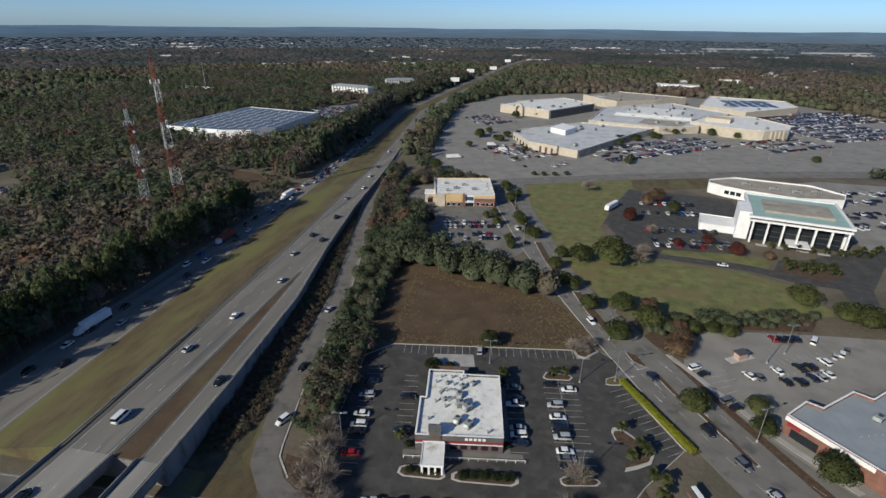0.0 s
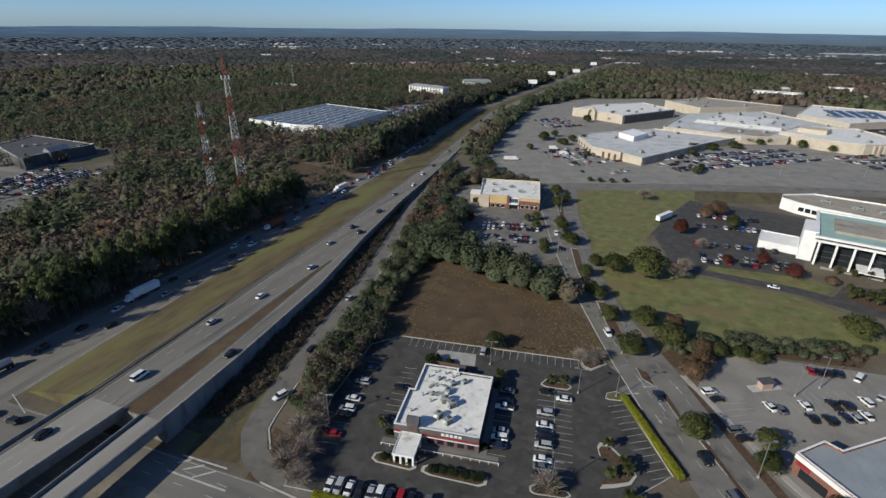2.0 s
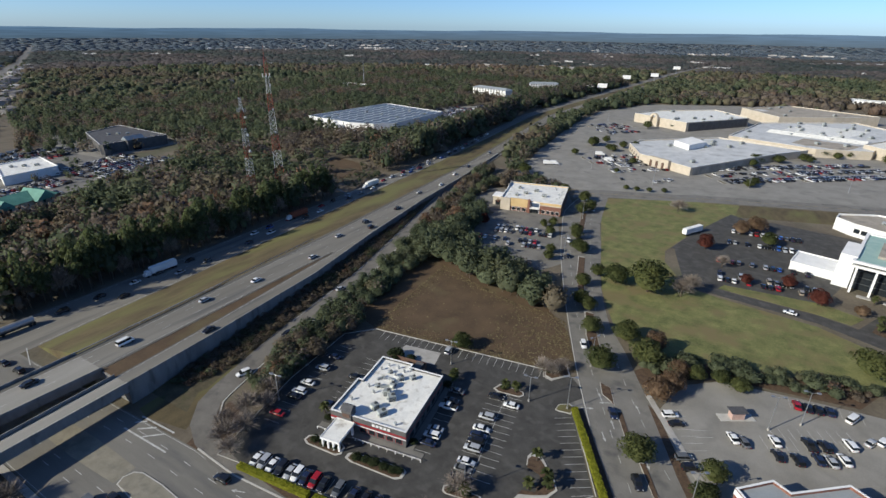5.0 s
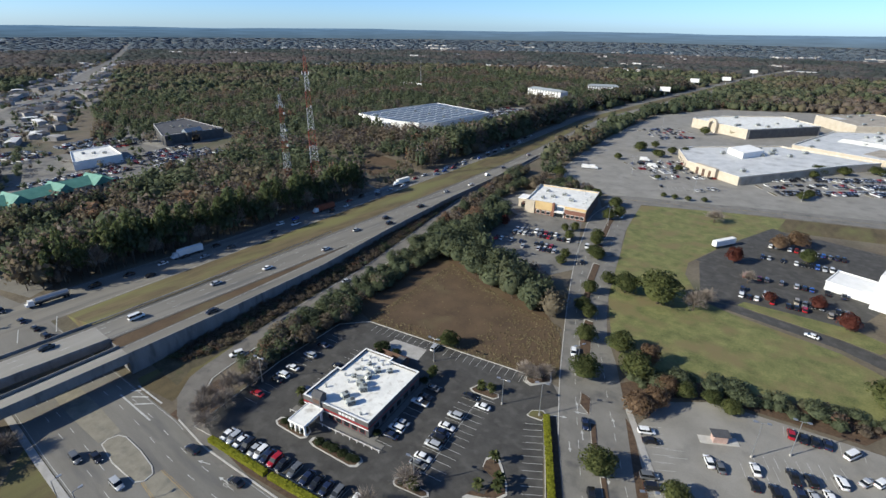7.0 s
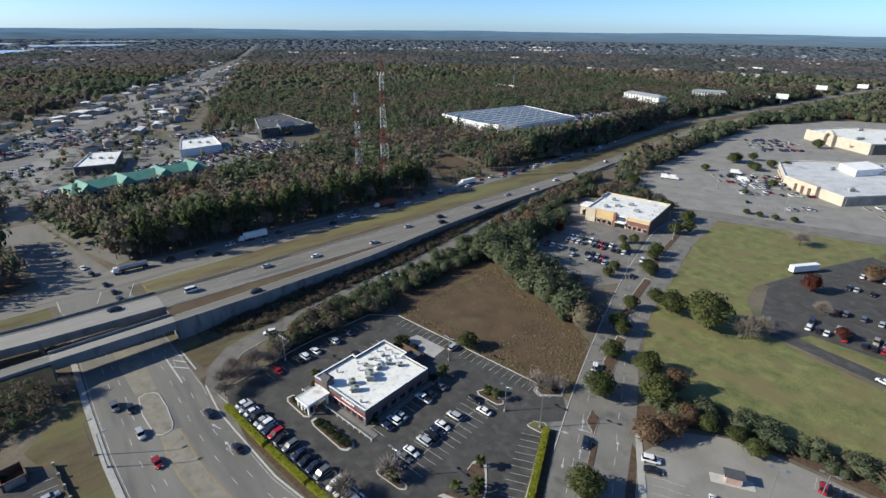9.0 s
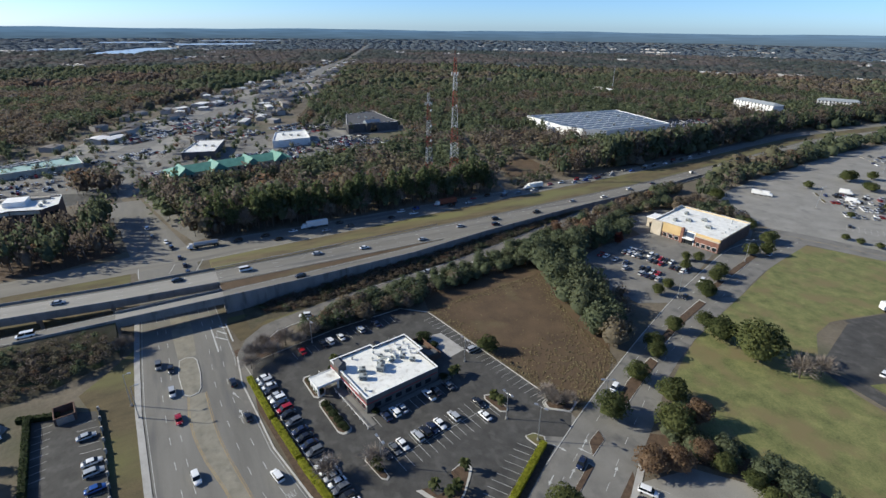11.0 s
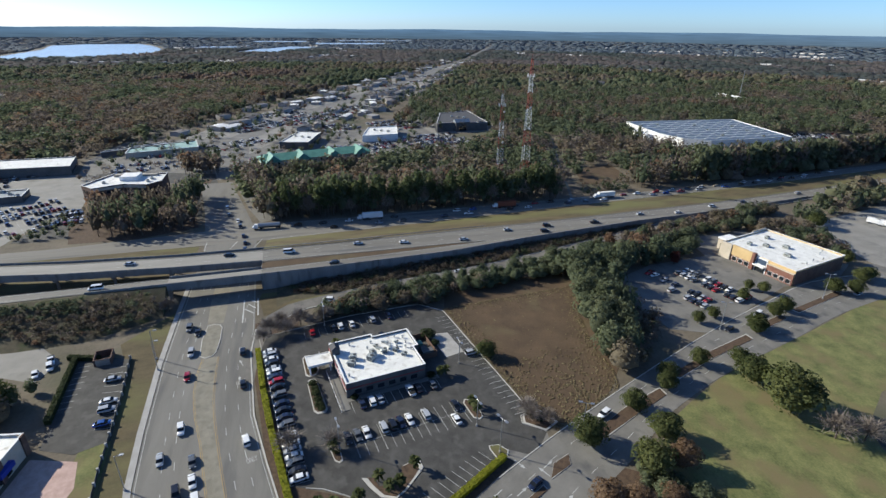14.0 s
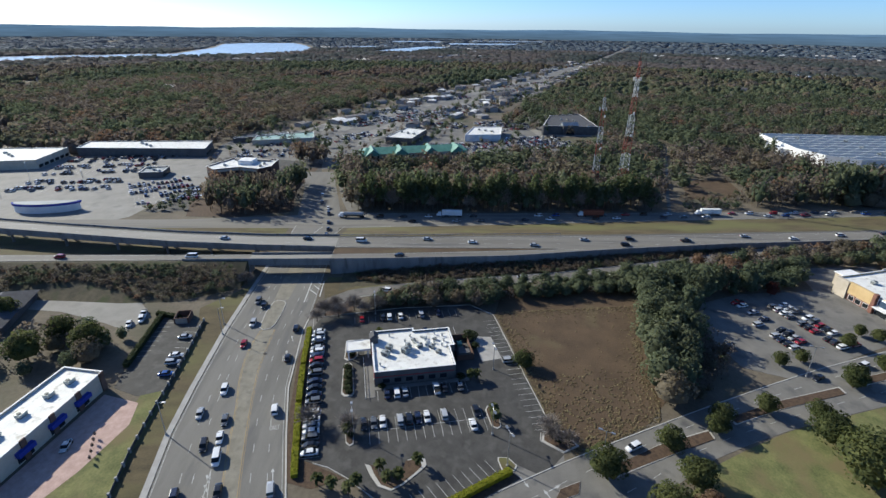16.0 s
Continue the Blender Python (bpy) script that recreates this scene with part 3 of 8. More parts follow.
XG = [-140, -139, -139, -138.5, -138, -138, -139.5, -140.5, -142, -145, -149, -151.5, -154, -160, -176, -166, -142, -104, -46]
XF = [-152, -152, -152, -152, -158, -163, -162, -161.5, -161.5, -162, -162.5, -163, -164.5, -171, -189, -180, -156, -118, -60]


def at_y(arr, y):
    return float(np.interp(y, Y[:len(arr)], arr))


def line_y(arr, ys):
    return [(at_y(arr, y), y) for y in ys]


def heights(ys, dz=0.0):
    return [at_y(ZH, y) + dz for y in ys]


fill = [74.5, 82, 104, 130, 158, 190, 209, 240, 275, 305, 332, 378, 456, 550, 645, 720, 800, 950, 1100, 1330, 1570, 1970]
rampy = [74.5, 90, 104, 130, 158, 180, 209]
g = Geo()
ribbon(g, line_y(XN, fill), line_y(XS, fill), None, heights(fill))
ribbon(g, line_y(RN, rampy), line_y(RS, rampy), None, heights(rampy, 0.012))
setting("road_highway", g, M["highway"], "two-lane highway of pale worn asphalt on an embankment", "road")
g = Geo()
ribbon(g, line_y(XS, rampy), line_y(RN, rampy), None, heights(rampy, -0.08))
setting("median_strip", g, M["brown"], "brown grass strip between highway and slip road", "median")
g = Geo()
n0 = len(fill)
lo, hi = line_y(XG, fill), line_y(XN, fill)
g.add([(x, y, 0.03) for x, y in lo] + [(x, y, z - 0.05) for (x, y), z in zip(hi, heights(fill))] + [(x, y, 0.0) for x, y in hi],
      [(i, i + 1, n0 + i + 1, n0 + i) for i in range(n0 - 1)] + [(0, n0, 2 * n0)])
setting("embankment", g, M["verge"], "dry grass slope below the highway", "embankment")
# concrete bridge decks over the avenue and the viaduct beyond it
for nm, L, R, ys, lab in (("bridge_main", XN, XS, [-130, -100, -75, -49, -25, -5, 16, 38, 56, 74.5], "pale concrete viaduct deck of the highway"), ("bridge_slip", RN, RS, [38.5, 50, 62, 74.5], "pale concrete bridge deck of the slip road")):
    g = Geo()
    ribbon(g, line_y(L, ys), line_y(R, ys), None, heights(ys, 0.02))
    b = setting(nm, g, M["deck"], lab, "bridge")
    for k in range(6):
        gg = Geo()
        f = 0.03 + 0.94 * k / 5
        mid = [(l[0] * (1 - f) + r[0] * f, y) for l, r, y in zip(line_y(L, ys), line_y(R, ys), ys)]
        for w0, z0, z1 in ((0.28, -2.1, -0.31), (0.42, -2.4, -2.1)):
            gg.loft([[(x - w0, y, h + z0), (x + w0, y, h + z0), (x + w0, y, h + z1), (x - w0, y, h + z1)] for (x, y), h in zip(mid, heights(ys))])
        part("girder", gg, M["wallcon"], b, "grey concrete girder")
    for side, arr, s in (("parapet", L, -1), ("parapet", R, 1)):
        gg = Geo()
        e = line_y(arr, ys)
        ribbon(gg, [(x + s * 0.02, y) for x, y in e], [(x + s * 0.38, y) for x, y in e], None, heights(ys, 0.05))
        ribbon(gg, [(x + s * 0.06, y) for x, y in e], [(x + s * 0.34, y) for x, y in e], None, heights(ys, 0.34))
        ribbon(gg, [(x + s * 0.10, y) for x, y in e], [(x + s * 0.30, y) for x, y in e], None, heights(ys, 0.62))
        ribbon(gg, [(x + s * 0.08, y) for x, y in e], [(x + s * 0.32, y) for x, y in e], None, heights(ys, 0.86))
        part(side, gg, M["wallcon"], b, "weathered concrete parapet")
# parapets and walls past the bridge
wy = [74.5, 90, 104, 130, 158, 190, 209, 240, 275, 305, 332, 378, 420]
SE_ = [(at_y(RS, y) if y <= 209 else at_y(XS, y), y) for y in wy]
g = Geo()
n0 = len(wy)
g.add([(x + 0.05, y, -0.2) for x, y in SE_] + [(x + 0.05, y, z + 0.75) for (x, y), z in zip(SE_, heights(wy))] + [(x - 0.35, y, z + 0.75) for (x, y), z in zip(SE_, heights(wy))] + [(x - 0.35, y, -0.2) for x, y in SE_],
      [(i, i + 1, n0 + i + 1, n0 + i) for i in range(n0 - 1)] + [(n0 + i, n0 + i + 1, 2 * n0 + i + 1, 2 * n0 + i) for i in range(n0 - 1)] + [(2 * n0 + i, 2 * n0 + i + 1, 3 * n0 + i + 1, 3 * n0 + i) for i in range(n0 - 1)] + [(0, n0, 2 * n0, 3 * n0), (n0 - 1, 4 * n0 - 1, 3 * n0 - 1, 2 * n0 - 1)])
wall = setting("retaining_wall", g, M["wallcon"], "tall concrete retaining wall with a parapet", "wall")
g = Geo()
e = line_y(XN, [74.5, 90, 104, 130])
ribbon(g, [(x - 0.35, y) for x, y in e], [(x, y) for x, y in e], None, heights([74.5, 90, 104, 130], 0.75))
setting("parapet_north", g, M["wallcon"], "low concrete parapet", "parapet")
# scrub bank climbing against the wall
by = [80, 90, 100, 115, 130, 145, 160, 185, 209, 240, 275, 305, 330]
bt = [0.1, 0.6, 1.2, 1.8, 2.2, 2.3, 2.2, 2.0, 1.7, 1.3, 0.9, 0.6, 0.3]
rcx = sorted((p[1], p[0]) for p in ramp_c[4:])


def bank_z(x, y):
    """Height of the bank between the wall and the ramp."""
    xw = at_y(RS, y) if y <= 209 else at_y(XS, y)
    xr = float(np.interp(y, [p[0] for p in rcx], [p[1] for p in rcx])) - 4.4
    return float(np.interp(y, by, bt)) * max(0.0, min(1.0, (xr - x) / max(1.0, xr - xw)))


g = Geo()
n0 = len(by)
xw_ = [(at_y(RS, y) if y <= 209 else at_y(XS, y)) - 0.2 for y in by]
xr_ = [float(np.interp(y, [p[0] for p in rcx], [p[1] for p in rcx])) - 4.4 for y in by]
g.add([(x, y, z) for x, y, z in zip(xw_, by, bt)] + [(a * 0.5 + b * 0.5, y, z * 0.56) for a, b, y, z in zip(xw_, xr_, by, bt)] + [(x, y, 0.02) for x, y in zip(xr_, by)],
      [(k * n0 + i, k * n0 + i + 1, (k + 1) * n0 + i + 1, (k + 1) * n0 + i) for i in range(n0 - 1) for k in range(2)])
setting("bank_wall", g, M["scrub"], "scrubby bank against the retaining wall", "embankment")
# abutments and the fill of the slip road south of the bridge
g = Geo()
g.box(-108.6, -81.4, 74.2, 75.4, -0.2, 6.6)
setting("abutment", g, M["wallcon"], "concrete bridge abutment", "abutment")
g = Geo()
g.box(-87.2, -81.0, 37.6, 38.8, -0.2, 6.9)
setting("abutment_south", g, M["wallcon"], "concrete bridge abutment", "abutment")
sy = [-130, -75, -49, -25, -5, 16, 38.5]
g = Geo()
ribbon(g, line_y(RN, sy), line_y(RS, sy), None, heights(sy))
setting("road_slip", g, M["highway"], "slip road on its bank", "road")
g = Geo()
a, b, c = line_y(RN, sy), line_y(RS, sy), [(-60, -130), (-60, -75), (-60, -49), (-58, -25), (-56, -5), (-57, 16), (-68, 38.5)]
n0 = len(sy)
g.add([(x - 0.5, y, 0) for x, y in a] + [(x, y, z - 0.15) for (x, y), z in zip(a, heights(sy))] + [(x + 1.2, y, z - 0.2) for (x, y), z in zip(b, heights(sy))] + [(x, y, 0.02) for x, y in c],
      [(k * n0 + i, k * n0 + i + 1, (k + 1) * n0 + i + 1, (k + 1) * n0 + i) for i in range(n0 - 1) for k in range(3)] + [(n0 - 1, 2 * n0 - 1, 3 * n0 - 1, 4 * n0 - 1)])
setting("bank_slip", g, M["scrub"], "scrubby bank below the slip road", "embankment")
g = Geo()
g.add([(-80.9, 10, 0.5), (-80.9, 38.5, -0.2), (-80.9, 38.5, 8.0), (-80.9, 10, 8.0), (-81.3, 10, 0.5), (-81.3, 38.5, -0.2), (-81.3, 38.5, 8.0), (-81.3, 10, 8.0)], [(0, 1, 2, 3), (7, 6, 5, 4), (3, 2, 6, 7), (0, 3, 7, 4), (1, 5, 6, 2)])
setting("wing_wall", g, M["wallcon"], "concrete wing wall of the bridge", "wall")
for y in (-118, -92, -62, -34, -8, 14, 37):
    p = thing("bridge_pier", "concrete viaduct pier with a crosshead", "pier", group="viaduct piers")
    gg = Geo()
    gg.box(at_y(XN, y) + 0.6, at_y(XS, y) - 0.6, y - 0.8, y + 0.8, at_y(ZH, y) - 3.5, at_y(ZH, y) - 2.36)
    part("crosshead", gg, M["wallcon"], p)
    for f in (0.2, 0.8):
        x = at_y(XN, y) * (1 - f) + at_y(XS, y) * f
        part("column", Geo().tube((x, y, -0.2), (x, y, at_y(ZH, y) - 3.4), 0.6, 0.6, 12), M["wallcon"], p)
# darker shoulders of the highway
g = Geo()
ly = [-130, -75, -49, -5, 38, 74.5, 104, 130, 158, 180]
ly2 = [209, 240, 275, 332, 378, 456, 645]
for arr, a_, b_, ys in ((XN, 0.1, 2.2, ly + ly2), (XS, -1.1, -0.1, ly), (XS, -1.3, -0.1, ly2), (RN, 0.1, 0.7, ly[3:]), (RS, -1.1, -0.1, ly[3:])):
    e0 = [(at_y(arr, y) + a_, y, at_y(ZH, y) + 0.03) for y in ys]
    e1 = [(at_y(arr, y) + b_, y, at_y(ZH, y) + 0.03) for y in ys]
    k0 = len(ys)
    g.add(e0 + e1, [(i, k0 + i, k0 + i + 1, i + 1) for i in range(k0 - 1)])
setting("shoulders", g, M["shoulder"], "darker asphalt shoulders of the highway", "shoulder")
# highway lines
g = Geo()
dy = list(range(-128, 75, 14)) + list(range(76, 470, 12)) + list(range(480, 1960, 60))
for f in (0.36, 0.64):
    pts = [(at_y(XN, y) * (1 - f) + at_y(XS, y) * f, y, at_y(ZH, y) + 0.035) for y in dy if y < 185]
    dashes(g, pts, 3, 9, 0.16, 0)
for f in (0.3, 0.54, 0.76):
    pts = [(at_y(XN, y) * (1 - f) + at_y(XS, y) * f, y, at_y(ZH, y) + 0.035) for y in dy if y >= 208]
    dashes(g, pts, 3, 9, 0.16, 0)
for arr, o, ys in ((XN, 2.4, dy), (XS, -1.2, [y for y in dy if y < 185]), (XS, -1.4, [y for y in dy if y > 205]), (RN, 0.8, [y for y in dy if y < 200]), (RS, -1.2, [y for y in dy if y < 205])):
    for p, q in zip(ys, ys[1:]):
        dash3(g, (at_y(arr, p) + o, p, at_y(ZH, p) + 0.04), (at_y(arr, q) + o, q, at_y(ZH, q) + 0.04), 0.14)
setting("highway_lines", g, M["paint"], "white lane and edge lines of the highway", "road marking")

gr = thing("guard_rail", "galvanised guard rail along the highway's grass edge", "guard rail")
gy = [92 + 3.8 * k for k in range(26)]
rail = Geo()
rail.loft([[(at_y(XN, y) - 0.75, y, at_y(ZH, y) + z) for z in (0.32, 0.62)] + [(at_y(XN, y) - 0.67, y, at_y(ZH, y) + z) for z in (0.62, 0.32)] for y in gy])
part("rail", rail, M["steel"], gr)
for y in gy:
    x = at_y(XN, y) - 0.85
    part("post", Geo().box(x - 0.08, x + 0.08, y - 0.08, y + 0.08, at_y(ZH, y) - 0.7, at_y(ZH, y) + 0.6), M["steel"], gr)

# the other carriageway in the shade of the woods
fy = [-130, -75, -25, 38, 75, 104, 130, 158, 209, 275, 332, 378, 456, 550, 645, 800, 1100, 1570, 1970]
g = Geo()
ribbon(g, line_y(XF, fy), line_y(XG, fy), -0.2, 0.07)
setting("road_carriageway", g, M["highway"], "second highway carriageway along the woods", "road")
CLEAR.append([(x - 1.5, y) for x, y in line_y(XF, fy)] + [((at_y(RS, y) if y < 205 else at_y(XS, y)) + 3, y) for y in fy[::-1]])
g = Geo()
dashes(g, [((at_y(XF, y) + at_y(XG, y)) / 2, y) for y in range(80, 700, 20)], 3, 9, 0.15, 0.08)
for arr, o in ((XF, 1.5), (XG, -1.0)):
    for p, q in zip(fy[4:13], fy[5:14]):
        dash(g, (at_y(arr, p) + o, p), (at_y(arr, q) + o, q), 0.14, 0.08)
for p, q in (((-140, 72), (-128, 68)), ((-142, 45), (-131, 45)), ((-140, 60), (-130, 57))):
    dash(g, p, q, 0.3, 0.085)
setting("carriageway_lines", g, M["paint"], "white lines of the second carriageway", "road marking")

# access road with planted medians, from the avenue to the mall road
al = curve([(62, 84), (55, 98), (48, 111), (37, 134), (28, 153), (17, 179), (3, 214), (-10, 250), (-19, 280), (-27, 310), (-26, 350)], 12)
ar = curve([(94, 92), (80, 106), (69, 119), (56, 141), (47, 157), (38, 175), (29, 190), (18.7, 218), (11.8, 244), (6, 268), (-2, 298), (-10, 350)], 12)
n0 = min(len(al), len(ar))
al = [al[round(i * (len(al) - 1) / (n0 - 1))] for i in range(n0)]
ar = [ar[round(i * (len(ar) - 1) / (n0 - 1))] for i in range(n0)]
g = Geo()
ribbon(g, al, ar, -0.2, 0.055)
setting("road_access", g, M["access"], "weathered grey access road with planted medians", "road")
CLEAR.append(al + ar[::-1])
g = Geo()
ribbon(g, [(x * 0.985 + y * 0.0, y) for x, y in [(a[0] + 0.1, a[1]) for a in al[4:]]], [(a[0] * 0.985 + 0.35, a[1] + 0.1) for a in al[4:]], -0.1, 0.16)
setting("kerb_access", g, M["kerb"], "kerb of the access road", "kerb")
med = [[(34.2, 154.8), (37.8, 153.6), (40.6, 146.6), (36.2, 149.4)], [(41.5, 144), (43, 144.4), (50, 130), (49, 129)], [(51, 127.5), (52.3, 128), (62, 110), (61, 109.5)], [(30.5, 163.5), (33.2, 164.5), (27, 180), (21, 196), (17.6, 196), (23, 179)], [(13.4, 204), (16, 204.6), (10, 222), (3.4, 247), (0.2, 247), (6.4, 223)], [(-3, 254), (0.2, 254.6), (-4.6, 272), (-7.4, 271)], [(-9, 279), (-6.2, 279.6), (-14.2, 313), (-17, 312)]]
for p in med:
    g = Geo()
    g.prism(p, -0.1, 0.18)
    b = setting("median_access", g, M["kerb"], "raised planted median of the access road", "median")
    cx, cy = sum(q[0] for q in p) / len(p), sum(q[1] for q in p) / len(p)
    part("planting_bed", Geo().prism([(cx + (x - cx) * 0.93, cy + (y - cy) * 0.97) for x, y in p], 0.0, 0.195), M["mulch"], b, "brown mulch bed")
g = Geo()
for k in (0.25,):
    dashes(g, [(a[0] * (1 - k) + b[0] * k, a[1] * (1 - k) + b[1] * k) for a, b in zip(al, ar)], 3, 6, 0.13, 0.064)
for k in (0.75,):
    dashes(g, [(a[0] * (1 - k) + b[0] * k, a[1] * (1 - k) + b[1] * k) for a, b in zip(al, ar)], 3, 6, 0.13, 0.064)
setting("access_lines", g, M["paint"], "white broken lines of the access road", "road marking")

# mall road and mall car park
mr_s = [(-30, 338), (-15, 348), (20, 362), (51, 375), (121, 398), (158, 406), (240, 424), (420, 470)]
mr_n = [(-34, 356), (-19, 364), (20, 378), (51, 391), (100, 407), (144, 421), (235, 441), (420, 490)]
patch("mall_lot", [(-34, 357), (-84, 372), (-92, 420), (-100, 470), (-112, 600), (-112, 734), (-66, 846), (40, 900), (330, 880), (420, 720), (430, 560), (420, 489), (235, 441), (100, 407), (20, 378)], "malllot", 0.045, "vast pale asphalt car park of the mall", "car park")
g = Geo()
ribbon(g, mr_n, mr_s, -0.2, 0.06)
setting("road_mall", g, M["access"], "ring road in front of the mall car park", "road")
CLEAR.append(mr_n + mr_s[::-1])
g = Geo()
dashes(g, [((a[0] + b[0]) / 2, (a[1] + b[1]) / 2) for a, b in zip(mr_n, mr_s)], 400, 0, 0.25, 0.07)
setting("mall_road_line", g, M["yellow"], "yellow centre line of the mall road", "road marking")
patch("verge_mall", [(66, 378), (64, 352), (110, 366), (150, 380), (158, 404), (121, 396)], "verge", 0.05, "dry grass beside the mall road", "grass")

# office car parks and drives
patch("office_lot", [(48, 246), (60, 244), (98, 246), (104, 262), (118, 300), (124, 345), (84, 352), (66, 345), (52, 318), (40, 280)], "asphalt", 0.05, "dark asphalt car park of the office building", "car park")
patch("office_drive", [(48, 240), (63, 238), (97, 233), (116, 224), (131, 221.5), (128, 196), (134, 190), (144, 222), (164, 252), (230, 275), (230, 300), (165, 268), (148, 263), (131, 252), (117, 249), (110, 236), (98, 240), (63, 244)], "asphalt", 0.055, "dark asphalt driveway", "driveway")
patch("office_lot_east", [(165, 270), (235, 290), (260, 400), (200, 405), (150, 380), (124, 350), (170, 340)], "malllot", 0.048, "office car park of grey asphalt", "car park")
patch("island_verge", [(62, 245), (97, 241), (108, 238), (113, 246), (100, 252), (64, 250)], "lawn", 0.07, "narrow lawn beside the drive", "lawn")
patch("palm_island", [(114, 236), (128, 228), (140, 236), (142, 246), (130, 250), (118, 247)], "mulch", 0.12, "mulched island planted with palms", "planting bed")
patch("store_lot", [(-52, 228), (-34, 219), (-10, 222), (-3, 236), (-14, 262), (-26, 294), (-62, 284), (-60, 250)], "access", 0.05, "grey asphalt car park of the shop", "car park")
patch("store_apron", [(-26, 294), (-62, 284), (-84, 290), (-86, 330), (-36, 345), (-22, 318)], "access", 0.046, "paving round the shop", "car park")
patch("pharmacy_lot", [(52, 149), (56, 166), (67, 175), (87, 178), (104, 180), (130, 182), (140, 140), (100, 96), (78, 100), (62, 128)], "malllot", 0.052, "grey asphalt car park", "car park")
patch("pharmacy_bed", [(48.5, 158), (55, 168), (66, 176.5), (104, 182), (112, 196), (64, 184), (45, 170), (41, 165)], "mulch", 0.04, "brown bed with a row of shrubs", "planting bed")
patch("pharmacy_strip", [(49, 152), (52, 149.5), (63, 128), (77, 102), (74.5, 100), (60, 128)], "mulch", 0.06, "mulched strip with a pavement", "planting bed")
g = Geo()
ribbon(g, [(47.5, 156), (57.5, 140), (70, 120), (82, 105)], [(49.2, 156.5), (59.3, 140.6), (71.8, 120.8), (83.8, 106)], -0.1, 0.15)
setting("pavement_access", g, M["concrete"], "narrow concrete pavement", "pavement")

# the steakhouse car park
lotpoly = [lot(-34, -33.5), lot(36, -33.5), lot(38, -30), lot(40, -26), lot(44, -21.5), lot(52, -14), lot(58, -9), lot(48.5, 19), lot(44, 18), lot(52, 27), lot(46, 34.8), lot(40, 31), lot(37, 35), lot(-25, 35), lot(-34, 28), lot(-36, 0)]
patch("car_park", lotpoly, "asphalt", 0.05, "dark asphalt car park of the steakhouse", "car park")
patch("lot_entry", [lot(47, 18), lot(53, 4), lot(58, 6), lot(52, 33), lot(45, 35), lot(41, 30)], "access", 0.048, "driveway into the car park", "driveway")
patch("lot_bank", [lot(-44, -36.5), lot(42, -38), lot(46, -30), lot(44, -22), lot(36, -33.2), lot(-34, -33.2), lot(-34, -20), lot(-46, -16)], "mulch", 0.045, "mulched bank along the avenue", "planting bed")
patch("hedge_bed", [lot(49, 19.5), lot(60, -10.5), lot(63, -9), lot(51.5, 21)], "mulch", 0.06, "bed below the hedge", "planting bed")
g = Geo()
for a, b in (((-25, 35.2), (37, 35.2)), ((37, 35.2), (37.6, 31.5)), ((37.6, 31.5), (40.4, 30.3)), ((40.4, 30.3), (45.5, 35)), ((-25, 35.2), (-34, 28)), ((-34, 28), (-36, 0)), ((-36, 0), (-34, -33.3)), ((-34, -33.3), (36, -33.3)), ((38, -30), (40, -26.2)), ((40, -26.2), (44, -21.6)), ((44, -21.6), (58, -9.2)), ((58.6, -9), (48.9, 19))):
    dx, dy = b[0] - a[0], b[1] - a[1]
    l = math.hypot(dx, dy)
    nx, ny = -dy / l * 0.1, dx / l * 0.1
    g.prism([lot(a[0] + nx, a[1] + ny), lot(a[0] - nx, a[1] - ny), lot(b[0] - nx, b[1] - ny), lot(b[0] + nx, b[1] + ny)], -0.1, 0.2)
setting("kerb_car_park", g, M["kerb"], "pale kerb round the car park", "kerb")
patch("loading_pad", [lot(-12, 23.5), lot(3.2, 23.5), lot(2.6, 30.5), lot(-10.5, 30.2)], "concrete", 0.06, "pale concrete pad behind the restaurant", "paving")
g = Geo()


def stall(g, a, b):
    dash(g, lot(*a), lot(*b), 0.11, 0.062)


for k in range(24):
    stall(g, (36.4 - 2.5 * k, 35), (36.4 - 2.5 * k, 30.2))
for k in range(14):
    v = -15.2 + 2.5 * k
    stall(g, (24.2, v), (34.2, v))
stall(g, (29.2, -15.2), (29.2, 19.3))
for k in range(12):
    v = -12 + 2.5 * k
    stall(g, (12.4, v), (17.2, v))
for k in range(25):
    stall(g, (-24 + 2.5 * k, -33), (-24 + 2.5 * k, -28.4))
for k in range(12):
    f = k / 11
    a = (49.3 + 8.6 * f, 16 - 25 * f)
    stall(g, a, (a[0] - 4.8, a[1] - 2.2))
for k in range(16):
    stall(g, (-31.5, -18 + 2.6 * k), (-26.8, -18 + 2.6 * k))
for k in range(11):
    stall(g, (-19.2, 18 - 2.6 * k), (-14.6, 18 - 2.6 * k))
setting("parking_lines", g, M["paint"], "white parking bay lines", "road marking")


def island(name, pts, label, bed="mulch"):
    c = [sum(p[k] for p in pts) / len(pts) for k in (0, 1)]
    b = setting(name, Geo().prism([lot(*p) for p in pts], -0.1, 0.2), M["kerb"], label, "traffic island")
    part("planting_bed", Geo().prism([lot(c[0] + (p[0] - c[0]) * 0.9, c[1] + (p[1] - c[1]) * 0.84) for p in pts], 0.0, 0.22), M[bed], b, "brown mulch bed")


